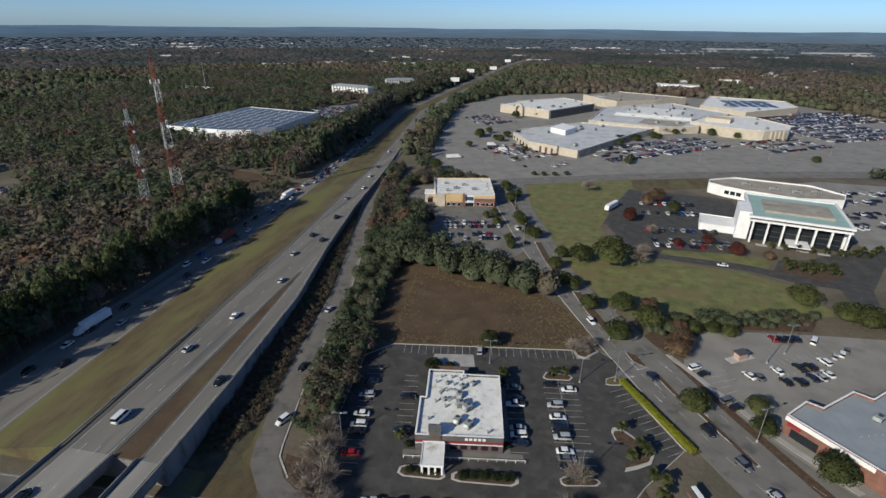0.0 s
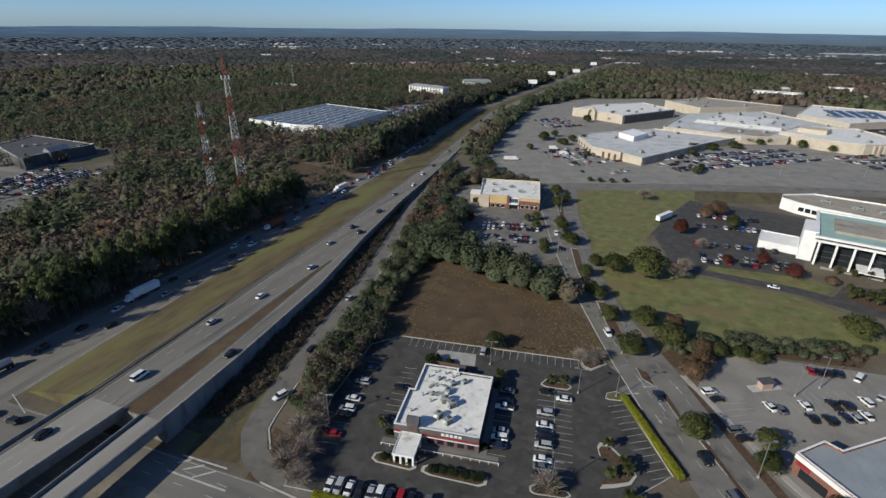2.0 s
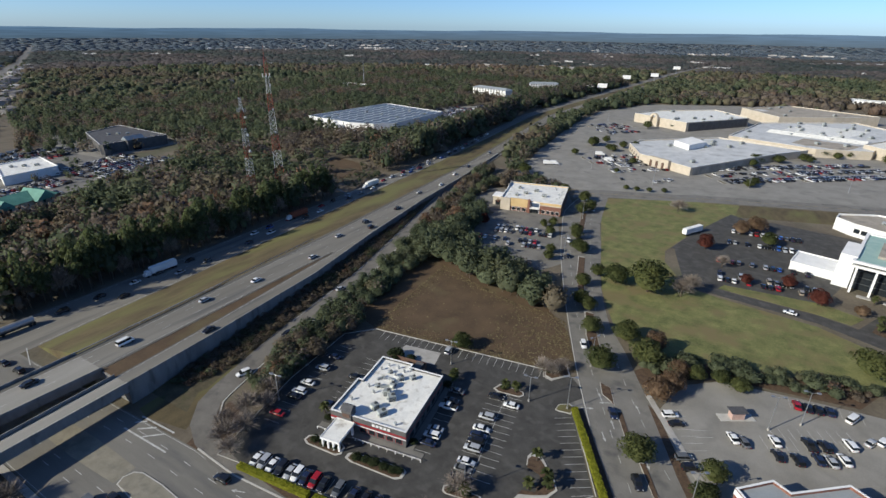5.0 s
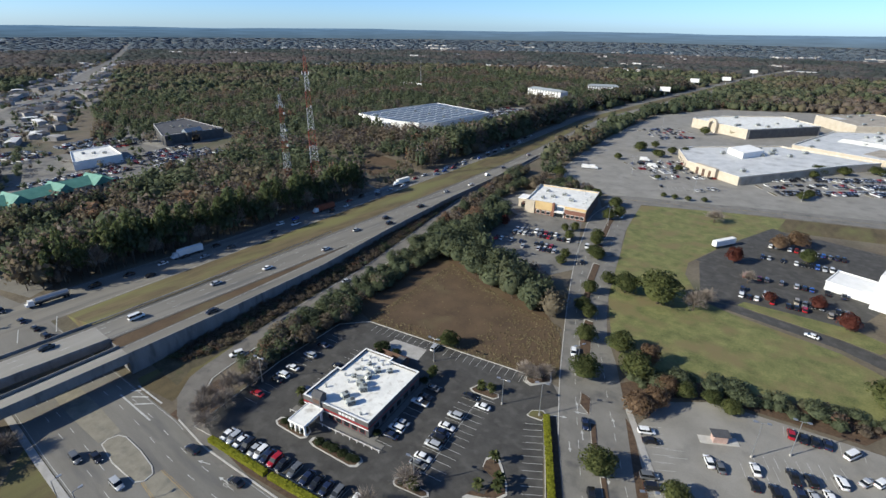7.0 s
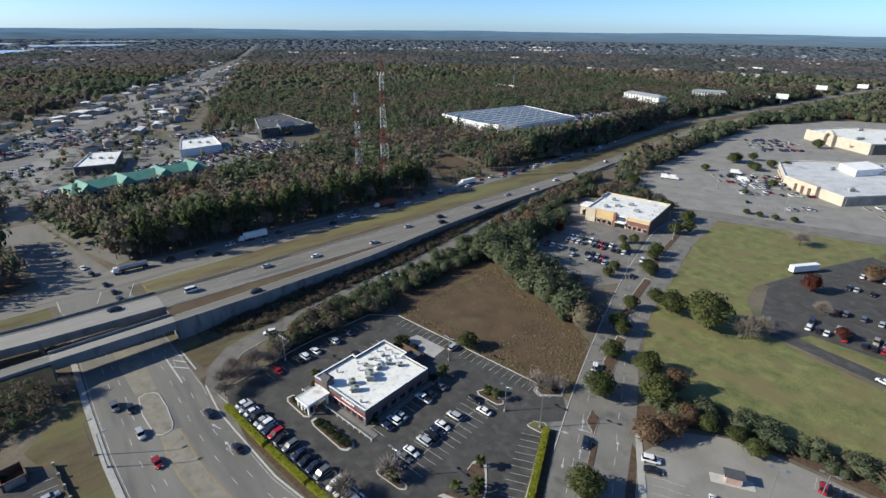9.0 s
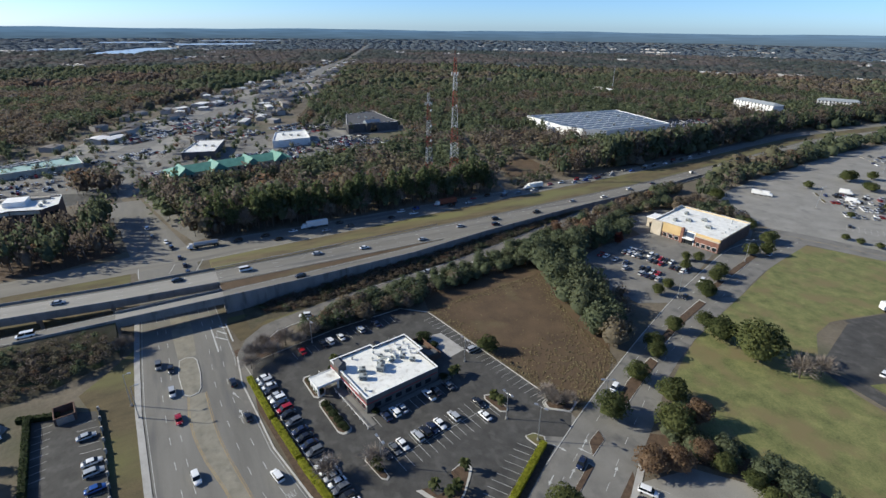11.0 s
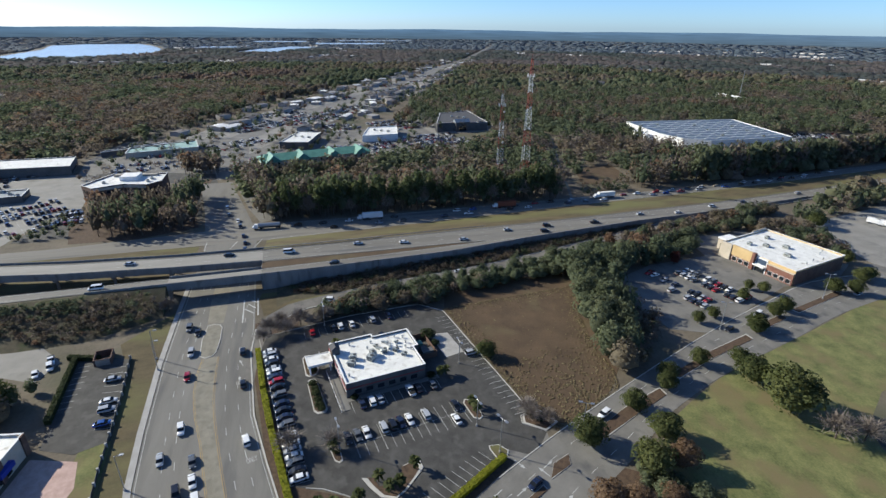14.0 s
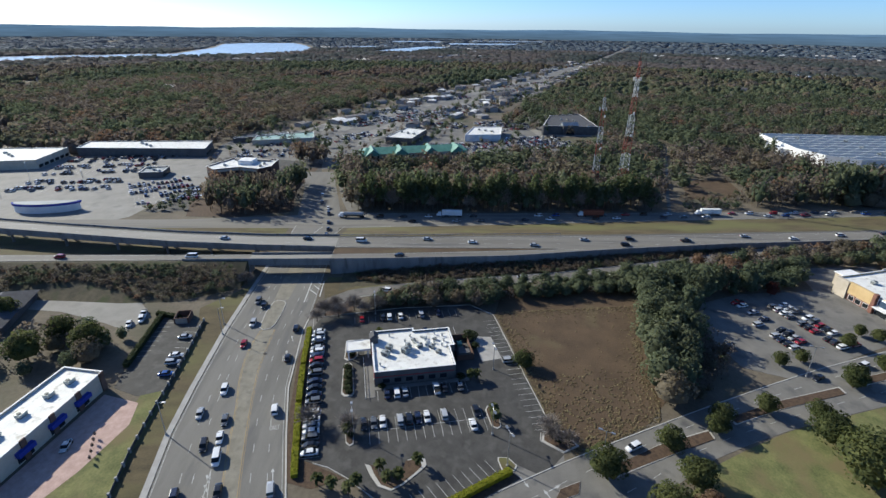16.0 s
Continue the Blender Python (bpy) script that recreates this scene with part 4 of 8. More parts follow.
island("planter_front", [(-16.5, -20.4), (-15, -21.4), (-5.6, -22), (-4.4, -21), (-4.8, -18.6), (-7, -17.4), (-14, -17.6), (-16.2, -18.6)], "white-kerbed bed before the entrance")
island("planter_front_long", [(-3, -21.6), (-1, -22.3), (12, -22.9), (13.6, -22), (13.8, -19.8), (12.6, -19), (-1.6, -19.2), (-3, -20)], "long white-kerbed bed of dark shrubs")
island("island_north", [(24.6, 19.6), (26, 22.4), (30, 21.8), (33.6, 21.3), (34.2, 20), (33, 18.6), (26, 18.6)], "kerbed island planted with palms")
island("island_south", [(24, -21.4), (25, -22), (32.6, -21.6), (33.8, -20.6), (33.2, -19.6), (25, -19.2), (23.8, -20)], "kerbed island with a bare tree")
island("island_palms", [(40.6, -16.8), (44, -15.8), (48, -14), (49.8, -11), (48.6, -8), (45, -3), (43.6, -1.4), (41.4, -1.4), (40.6, -3), (41, -6), (45, -7.6), (45.2, -9), (45, -14.4), (41.5, -15)], "curving kerbed island planted with palms")
island("island_hedge", [(44, 17.4), (45, 17), (48.6, 17.2), (49, 20.4), (47.5, 21.5), (44.6, 20)], "kerbed nose at the end of the hedge", "verge")
island("island_entry", [(37.4, 35), (38, 31.8), (40.4, 30.6), (45.5, 35.2), (44, 40), (38, 38)], "kerbed corner bed by the drive", "mulch")


# ---- buildings
def ccw(poly):
    a = sum(poly[i - 1][0] * poly[i][1] - poly[i][0] * poly[i - 1][1] for i in range(len(poly)))
    return list(poly) if a > 0 else list(poly)[::-1]


def inset(poly, d):
    """The polygon with every edge moved inwards by d."""
    poly = ccw(poly)
    n, out = len(poly), []
    for i in range(n):
        p0, p1, p2 = Vector(poly[i - 1]), Vector(poly[i]), Vector(poly[(i + 1) % n])
        e1, e2 = (p1 - p0).normalized(), (p2 - p1).normalized()
        n1, n2 = Vector((-e1.y, e1.x)), Vector((-e2.y, e2.x))
        k = max(0.35, 1 + n1.dot(n2))
        q = p1 + (n1 + n2) * (d / k)
        out.append((q.x, q.y))
    return out


def shell(poly, z0, z1, t):
    """A wall of thickness t round a plan, open above and below."""
    o = ccw(poly)
    i = inset(o, t)
    n = len(o)
    g = Geo()
    v = [(*p, z0) for p in o] + [(*p, z1) for p in o] + [(*p, z1) for p in i] + [(*p, z0) for p in i]
    f = []
    for a in range(n):
        b = (a + 1) % n
        f += [(a, b, n + b, n + a), (n + a, n + b, 2 * n + b, 2 * n + a), (2 * n + a, 2 * n + b, 3 * n + b, 3 * n + a), (3 * n + a, 3 * n + b, b, a)]
    return g.add(v, f)


def slab_on(p, q, s0, s1, z0, z1, depth):
    """A block lying on the wall line p-q, from s0 to s1 metres along it, standing out by depth on its right side."""
    p, q = Vector(p), Vector(q)
    e = (q - p).normalized()
    o = Vector((e.y, -e.x))
    a, b = p + e * s0, p + e * s1
    return Geo().prism([tuple(a - o * 0.02), tuple(b - o * 0.02), tuple(b + o * depth), tuple(a + o * depth)], z0, z1)


def window_on(parent, p, q, s0, s1, z0, z1, frame_mat="white", depth=0.06):
    w = part("window", slab_on(p, q, s0 - 0.12, s1 + 0.12, z0 - 0.12, z1 + 0.12, depth), M[frame_mat], parent)
    part("pane", slab_on(p, q, s0, s1, z0, z1, depth + 0.03), M["glass"], w, "dark window pane")
    return w


def windows_row(parent, p, q, n, z0, z1, fill=0.6, frame_mat="white", margin=0.6):
    l = math.dist(p, q) - 2 * margin
    for k in range(n):
        c = margin + l * (k + 0.5) / n
        w = l / n * fill / 2
        window_on(parent, p, q, c - w, c + w, z0, z1, frame_mat)


def flat_building(name, label, category, poly, h, wall_mat, roof_mat, parapet=0.7, cap="white", clear=4.0):
    """A flat-roofed building: walls with a parapet, coping, roof."""
    poly = ccw(poly)
    b = thing(name, label, category)
    part("wall", shell(poly, -0.1, h, 0.35), M[wall_mat], b)
    part("coping", shell(inset(poly, -0.06), h, h + 0.1, 0.5), M[cap], b, "pale coping along the parapet")
    part("roof", Geo().prism(inset(poly, 0.36), h - parapet - 0.3, h - parapet), M[roof_mat], b)
    CLEAR.append(inset(poly, -clear))
    return b


def hvac(x, y, z, w, d, h, turn=0.0, dark=True):
    """A packaged rooftop unit on a curb, with louvres and a fan."""
    u = thing("rooftop_unit", "grey sheet-metal rooftop air unit with louvres", "air conditioner", pose(x, y, z, 0, 0, turn), "rooftop units")
    part("curb", Geo().box(-w / 2 + 0.1, w / 2 - 0.1, -d / 2 + 0.1, d / 2 - 0.1, -0.02, 0.25), M["hvacdark"], u)
    part("casing", Geo().box(-w / 2, w / 2, -d / 2, d / 2, 0.25, h), M["hvac"], u)
    for k in range(3):
        part("louvre", Geo().box(-w * 0.42, w * 0.42, -d / 2 - 0.04, -d / 2 + 0.01, 0.4 + k * (h - 0.6) / 3, 0.4 + k * (h - 0.6) / 3 + (h - 0.6) / 5), M["hvacdark"], u)
    f = part("fan", Geo().tube((w * 0.2, 0, h), (w * 0.2, 0, h + 0.18), min(w, d) * 0.3, min(w, d) * 0.3, 12), M["hvacdark"], u)
    part("hood", Geo().loft([[(-w * 0.48, -d * 0.3, h * 0.45), (-w * 0.48, d * 0.3, h * 0.45), (-w * 0.48, d * 0.3, h * 0.95), (-w * 0.48, -d * 0.3, h * 0.95)], [(-w * 0.48 - 0.5, -d * 0.3, h * 0.45), (-w * 0.48 - 0.5, d * 0.3, h * 0.45), (-w * 0.48 - 0.5, d * 0.3, h * 0.55), (-w * 0.48 - 0.5, -d * 0.3, h * 0.55)]]), M["hvac"], u)
    return u


def vent(x, y, z, r=0.35, h=0.9):
    u = thing("roof_vent", "round galvanised roof exhaust vent", "vent", pose(x, y, z), "roof vents")
    part("stack", Geo().tube((0, 0, -0.02), (0, 0, h), r * 0.6, r * 0.6, 10), M["steel"], u)
    part("cap", Geo().tube((0, 0, h), (0, 0, h + 0.25), r, r * 0.7, 10), M["hvac"], u)


# steakhouse
P = [lot(*p) for p in ((-12.8, -12.6), (10.2, -12.6), (10.4, 12.9), (-0.4, 13.0), (-0.4, 14.7), (-11.2, 14.7), (-11.2, 2.2), (-12.8, 2.2))]
H0 = 5.3
rest = flat_building("restaurant", "dark grey steakhouse with a white flat roof and red trim", "restaurant", P, H0, "greywall", "whiteroof", 0.6)
sw, se, ne, nw = P[0], P[1], P[2], P[5]
L0 = math.dist(sw, se)
part("trim", slab_on(sw, se, 0, L0, 3.1, 3.6, 0.12), M["redtrim"], rest, "red stripe along the front")
part("trim", slab_on(sw, se, 0, L0, 2.5, 2.75, 0.10), M["white"], rest, "white stripe along the front")
for k in range(5):
    window_on(rest, sw, se, 9.2 + 2.7 * k, 11.0 + 2.7 * k, 0.9, 2.4, "redtrim")
part("trim", slab_on(se, ne, 0, 25, 3.2, 3.45, 0.10), M["redtrim"], rest, "dark red stripe along the side")
for k in range(6):
    window_on(rest, se, ne, 2.5 + 3.6 * k, 4.6 + 3.6 * k, 1.0, 2.5, "greywall")
for k in range(5):  # sign panels on the front
    part("sign_panel", slab_on(sw, se, 13 + 1.15 * k, 13.8 + 1.15 * k, 4.0, 4.7, 0.15), M["white"], rest, "white bar of the wall sign")
# entrance pylon and porch
py = thing("entrance_tower", "dark gabled entrance tower with a sign panel", "tower", LOT @ pose(-7.6, -11.6, 0))
part("shaft", Geo().box(-1.5, 1.5, -1.4, 1.2, 0, 6.9), M["greywall"], py)
part("gable", Geo().add([(-1.7, -1.6, 6.9), (1.7, -1.6, 6.9), (1.7, 1.4, 6.9), (-1.7, 1.4, 6.9), (-1.7, -0.1, 8.1), (1.7, -0.1, 8.1)], [(0, 1, 5, 4), (2, 3, 4, 5), (0, 4, 3), (1, 2, 5), (3, 2, 1, 0)]), M["darkroof"], py)
part("sign_panel", Geo().box(-1.1, 1.1, -1.5, -1.38, 4.6, 5.8), M["brownbrick"], py, "dark sign panel with no lettering")
po = thing("entrance_porch", "white flat entrance porch on columns", "porch", LOT)
part("canopy", Geo().box(-10.6, -5.0, -20.9, -13.1, 3.1, 3.6), M["whiteroof"], po)
part("fascia", shell([(-10.7, -21.0), (-4.9, -21.0), (-4.9, -13.05), (-10.7, -13.05)], 3.0, 3.75, 0.2), M["white"], po)
for x in (-10.3, -8.6, -7.0, -5.3):
    part("column", Geo().box(x - 0.25, x + 0.25, -20.7, -20.2, 0, 3.1), M["white"], po)
for x in (-10.3, -5.3):
    part("column", Geo().box(x - 0.25, x + 0.25, -14.2, -13.7, 0, 3.1), M["white"], po)
setting("walkway", Geo().prism([lot(-16, -15.2), lot(15.5, -15.2), lot(15.5, -12.7), lot(-16, -12.7)], -0.1, 0.17), M["access"], "concrete walkway along the front", "walkway")
setting("walkway_side", Geo().prism([lot(10.5, -12.7), lot(12.3, -12.7), lot(12.3, 17), lot(10.6, 17)], -0.1, 0.165), M["access"], "concrete walkway along the side", "walkway")
fen = thing("porch_railing", "white railing along the walkway", "railing", LOT)
for k in range(14):
    if not -11 < -15.5 + 2.4 * k < -4.5:
        part("post", Geo().box(-15.55 + 2.4 * k, -15.4 + 2.4 * k, -15.7, -15.55, 0.15, 1.1), M["white"], fen)
for a, b in ((-15.5, -11), (-4.5, 15.7)):
    part("rail", Geo().box(a, b, -15.67, -15.58, 1.0, 1.1), M["white"], fen)
rz = H0 - 0.6
for u, v, w, d, h in ((-2.0, -7.0, 2.0, 1.7, 1.7), (1.0, -8.4, 2.4, 1.8, 1.6), (0.7, -2.0, 2.2, 1.9, 1.9), (-1.4, -0.7, 2.0, 1.7, 2.0), (-1.6, 3.2, 1.8, 1.5, 1.4), (-5.6, 1.6, 1.3, 1.1, 0.9), (-0.8, 7.1, 1.7, 1.5, 1.3), (2.4, 8.8, 1.6, 1.4, 1.1), (-5.3, 8.8, 1.2, 1.0, 0.8)):
    p = LOT @ Vector((u, v, rz))
    hvac(p.x, p.y, p.z, w, d, h, 8.2 + ((u * 57) % 90))
for u, v, a, l in ((-3.6, 2.2, 35, 3.0), (-3.2, 5.6, -20, 2.4), (-6.9, 5.0, 60, 2.0)):
    dq = thing("roof_duct", "bent sheet-metal duct lying on the roof", "duct", LOT @ pose(u, v, rz, 0, 0, a), "roof ducts")
    part("run", Geo().box(-l / 2, l / 2, -0.3, 0.3, 0.12, 0.62), M["hvac"], dq)
    part("elbow", Geo().loft([[(l / 2, -0.3, 0.12), (l / 2, 0.3, 0.12), (l / 2, 0.3, 0.62), (l / 2, -0.3, 0.62)], [(l / 2 + 0.45, -0.25, 0.5), (l / 2 + 0.45, 0.35, 0.5), (l / 2 + 0.1, 0.35, 1.0), (l / 2 + 0.1, -0.25, 1.0)]]), M["hvac"], dq)
    for sx in (-l / 3, l / 3):
        part("support", Geo().box(sx - 0.1, sx + 0.1, -0.35, 0.35, -0.01, 0.12), M["hvacdark"], dq)
for u, v in ((-8.3, 0.6), (-8.6, 9.1), (-5.5, 5.4), (-1.5, 10.6), (-5.5, -1.4), (-4.0, 11.6), (-7.2, 11.6), (0.2, 12.0), (-9.8, -6.4), (6.2, -10.6), (-3.4, 8.2)):
    p = LOT @ Vector((u, v, rz))
    vent(p.x, p.y, p.z, 0.42, 0.8)
dp = thing("service_yard", "low wooden service enclosure behind the restaurant", "enclosure", LOT)
part("fence", shell([(-11, 15.2), (1.5, 15.2), (1.5, 21), (-11, 21)], -0.05, 2.1, 0.15), M["brownbrick"], dp)
part("bin", Geo().box(-8, -5.8, 17, 18.6, 0.03, 1.4), M["greenroof"], dp, "green refuse bin")
part("bin", Geo().box(-4.5, -2.3, 17, 18.6, 0.03, 1.4), M["greywall"], dp, "grey refuse bin")
part("shed", Geo().box(-1.5, 1.0, 16, 20, 0.03, 2.6), M["greywall"], dp)
# sign board by the avenue
sg = thing("monument_sign", "low dark monument sign with a pale frame", "sign", pose(43, 95.5, 0, 0, 0, 20))
part("base", Geo().box(-0.8, 0.8, -2.2, 2.2, -0.05, 0.7), M["brick"], sg)
part("panel", Geo().box(-0.5, 0.5, -1.9, 1.9, 0.7, 2.7), M["hvacdark"], sg, "dark grey-green sign panel")
part("frame", Geo().box(-0.6, 0.6, -2.0, 2.0, 2.7, 2.9), M["white"], sg)
part("lettering", Geo().box(0.5, 0.53, -1.3, 1.3, 1.4, 2.0), M["white"], sg, "pale bar in place of the lettering")

# second shop: ochre walls, white roof
SP = [(-62, 292.5), (-25.5, 297.5), (-33, 335.5), (-70, 328)]
st = flat_building("shop_ochre", "ochre and brick shop with a white flat roof", "shop", SP, 7.2, "ochre", "whiteroof", 0.6)
a, b, c, d = SP
part("cream_bay", slab_on(a, b, 0.3, 6.2, -0.05, 7.7, 1.4), M["stucco"], st, "raised cream bay")
part("ochre_front", slab_on(a, b, 6.3, 17, 3.0, 7.9, 1.0), M["ochre"], st, "ochre wall over the shop windows")
part("brick_panel", slab_on(a, b, 6.3, 17, -0.05, 3.0, 0.7), M["brick"], st, "red brick base")
part("fin", slab_on(a, b, 17.1, 18.5, -0.05, 8.2, 1.7), M["brick"], st, "brick-red fin beside the entrance")
entry = part("entrance", slab_on(a, b, 18.6, 24.2, -0.05, 6.9, 0.35), M["white"], st, "white framed entrance")
part("glazing", slab_on(a, b, 19.0, 23.8, 0.1, 3.0, 0.42), M["glass"], entry, "glass doors")
part("sign_panel", slab_on(a, b, 19.0, 23.8, 3.9, 6.3, 0.45), M["solar"], entry, "dark blue glazed panel with no lettering")
part("canopy", slab_on(a, b, 18.6, 24.2, 3.1, 3.5, 2.4), M["white"], entry, "white entrance canopy")
part("brick_panel", slab_on(a, b, 24.4, 36.8, -0.05, 5.4, 0.6), M["brick"], st, "tall red brick wall")
part("cornice", slab_on(a, b, 24.4, 36.8, 5.4, 5.8, 0.9), M["stucco"], st, "cream band over the brick")
for k in range(4):
    window_on(st, a, b, 25.6 + 2.8 * k, 27.6 + 2.8 * k, 0.7, 2.6, "white", 0.68)
for k in range(3):
    window_on(st, a, b, 7.4 + 3.2 * k, 9.6 + 3.2 * k, 0.5, 2.4, "white", 0.78)
part("brick_panel", slab_on(b, c, 0.5, 38, -0.05, 6.4, 0.25), M["brownbrick"], st, "dark brick side wall")
part("roof_step", slab_on(d, a, 1, 12, 6.6, 8.0, 0.3), M["stucco"], st, "raised cream parapet")
for x, y, w in ((-52, 309, 2.8), (-48, 317, 2.8), (-40, 309, 3.0), (-60, 318, 1.8), (-56, 303, 1.8)):
    hvac(x, y, 6.6, w, 1.8, 1.4, 8)
for x, y in ((-38, 326), (-40, 330), (-33, 322), (-33, 316), (-31, 310)):
    vent(x, y, 6.6, 0.4, 0.9)
tw = thing("shop_tower", "low cream entrance tower beside the shop", "tower", pose(-67, 302, 0, 0, 0, 10))
part("shaft", Geo().box(-3.2, 3.2, -4, 4, -0.05, 5.4), M["stucco"], tw)
part("cornice", Geo().box(-3.6, 3.6, -4.4, 4.4, 5.4, 5.9), M["white"], tw)
part("arch", Geo().box(-1.6, 1.6, -4.1, -3.9, 0, 3.0), M["glass"], tw, "dark glazed arch")

# white office building with a colonnade
A0 = pose(110.8, 272, 0, 0, 0, -14) @ Matrix.Diagonal((1, 1.16, 0.77, 1))
ob = thing("office_building", "white four-storey office building with a colonnade and dark glass", "office building", A0)
CLEAR.append([(88, 272), (152, 254), (172, 314), (104, 330)])
part("core", Geo().box(0, 40, 3.5, 34, -0.1, 15.0), M["glass"], ob, "recessed dark glass walls")
part("roof_slab", Geo().box(-2, 42, -1.5, 36, 15.0, 16.2), M["white"], ob)
part("attic_band", Geo().box(-1.2, 41.2, -0.6, 35.2, 16.2, 17.6), M["glass"], ob, "dark recessed band below the roof")
part("roof_edge", shell([(-2.4, -1.9), (42.4, -1.9), (42.4, 36.4), (-2.4, 36.4)], 17.6, 18.9, 1.2), M["white"], ob)
part("roof", Geo().box(-1.6, 41.6, -1.1, 35.6, 17.5, 18.2), M["tealroof"], ob, "pale green roof")
part("plant_screen", Geo().box(5, 36, 8, 26, 18.2, 19.6), M["tanroof"], ob, "tan roof-plant deck")
for k in range(7):
    part("column", Geo().box(-0.42 + 6.8 * k, 0.42 + 6.8 * k, -1.2, 0.0, -0.1, 15.0), M["white"], ob)
for k in range(5):
    part("column", Geo().box(40.4, 41.6, 4 + 6.8 * k, 5.2 + 6.8 * k, -0.1, 15.0), M["white"], ob)
for z in (3.6, 7.3, 11.0):
    part("floor_band", Geo().box(-0.1, 40.1, 3.3, 34.1, z, z + 0.35), M["hvacdark"], ob, "dark floor band")
part("stair_tower", Geo().box(-7, -1.0, 2, 18, -0.1, 19.5), M["white"], ob, "windowless white stair tower")
part("low_wing", Geo().box(-24, -6.8, 6, 20, -0.1, 5.0), M["white"], ob, "low white wing")
part("low_wing_roof", shell([(-24.3, 5.7), (-6.8, 5.7), (-6.8, 20.3), (-24.3, 20.3)], 5.0, 5.5, 0.5), M["white"], ob)
part("door_canopy", Geo().box(16, 26, -6, 3, 3.2, 3.8), M["white"], ob, "white entrance canopy")
for k in range(4):
    part("planter", Geo().box(3 + 9 * k, 8 + 9 * k, -4, -2.4, -0.05, 0.6), M["concrete"], ob)
o2 = flat_building("office_annex", "long low white office annex with a flat grey roof", "office building", [(113, 360), (120, 352), (130, 345.5), (158, 334), (184, 336), (190, 348), (178, 366), (134, 377), (115, 368)], 7.0, "white", "tanroof", 0.8)
windows_row(o2, (130, 345.5), (158, 334), 7, 2.2, 4.4, 0.75, "hvacdark")
windows_row(o2, (120, 352), (130, 345.5), 3, 2.2, 4.4, 0.75, "hvacdark")
for x, y in ((150, 352), (162, 348), (174, 350), (136, 360)):
    hvac(x, y, 6.2, 5, 3, 1.8, -12)

# the mall
ANG = 38.0


def mall_block(name, label, poly, h, wall_mat, roof_mat, units=6, seed=1):
    b = flat_building(name, label, "shopping mall", poly, h, wall_mat, roof_mat, 0.9, clear=6)
    rnd = random.Random(seed)
    xs, ys = [p[0] for p in poly], [p[1] for p in poly]
    n = 0
    while n < units:
        x, y = rnd.uniform(min(xs), max(xs)), rnd.uniform(min(ys), max(ys))
        if inside(np.array([x]), np.array([y]), inset(poly, 5))[0]:
            hvac(x, y, h - 0.9, rnd.uniform(2.5, 5), rnd.uniform(2, 3.5), rnd.uniform(1.4, 2.4), ANG)
            n += 1
    for k in range(max(3, units // 2)):  # patched and re-coated areas between low ridges
        x, y = rnd.uniform(min(xs), max(xs)), rnd.uniform(min(ys), max(ys))
        w, d = rnd.uniform(5, 13), rnd.uniform(4, 10)
        c, s_ = math.cos(radians(ANG)), math.sin(radians(ANG))
        q = [(x + c * u - s_ * v, y + s_ * u + c * v) for u, v in ((-w, -d), (w, -d), (w, d), (-w, d))]
        if inside(np.array([p[0] for p in q]), np.array([p[1] for p in q]), inset(poly, 2)).all():
            part("roof_patch", Geo().prism(q, h - 0.95, h - 0.86 + 0.012 * k), M[rnd.choice(["whiteroof", "tanroof", "paleroof", "paleroof"])], b, "re-coated roof area")
    return b


mA = [(-29, 508), (-12, 466), (30, 438), (87, 528), (112, 560), (40, 582), (-22, 527)]
ma = mall_block("mall_store_south", "cream department store with a grey-white roof", mA, 6.6, "stucco", "paleroof", 9, 3)
part("penthouse", Geo().prism([(7, 522), (21, 506), (33, 530), (19, 548)], 5.8, 10.5), M["white"], ma, "white rooftop plant room")
part("entrance_front", slab_on((-12, 466), (30, 438), 12, 32, -0.1, 7.8, 3), M["stucco"], ma, "raised cream entrance front")
for k in range(3):
    part("column", slab_on((-12, 466), (30, 438), 14 + 6 * k, 16 + 6 * k, -0.1, 5.2, 3.6), M["brownbrick"], ma, "brown entrance pier")
windows_row(ma, (-29, 508), (-12, 466), 5, 1.0, 3.4, 0.35, "stucco")
# darker slab over the cream wall, painting in the shade of this side
part("dark_side", slab_on((30, 438), (87, 528), 2, 104, -0.1, 5.6, 0.3), M["tanroof"], ma, "tan side wall with its shade put into the colour")
mB = [(-57, 674), (5, 634), (63, 711), (24, 762), (-36, 714)]
mb = mall_block("mall_store_west", "cream department store with an arched portal and white roof", mB, 10, "stucco", "whiteroof", 9, 4)
part("grey_side", slab_on((5, 634), (63, 711), 3, 94, -0.1, 9, 0.4), M["greywall"], mb, "grey side wall")
por = thing("arched_portal", "freestanding cream entrance portal with a round arch", "portal", pose(-32, 655, 0, 0, 0, -35))
rg = Geo()
for k in range(16):
    t0, t1 = math.pi * k / 16, math.pi * (k + 1) / 16
    q = [(6.5 * math.cos(t), 8 + 6.5 * math.sin(t)) for t in (t0, t1)] + [(4 * math.cos(t), 8 + 4 * math.sin(t)) for t in (t1, t0)]
    rg.add([(x, -1.5, z) for x, z in q] + [(x, 1.5, z) for x, z in q], [(0, 1, 2, 3), (7, 6, 5, 4), (0, 4, 5, 1), (2, 6, 7, 3)])
part("arch", rg, M["stucco"], por)
part("pier", Geo().box(-6.5, -4, -1.5, 1.5, -0.1, 8), M["stucco"], por)
part("pier", Geo().box(4, 6.5, -1.5, 1.5, -0.1, 8), M["stucco"], por)
mC = [(48, 592), (118, 566), (160, 580), (180, 640), (228, 668), (168, 760), (75, 700)]
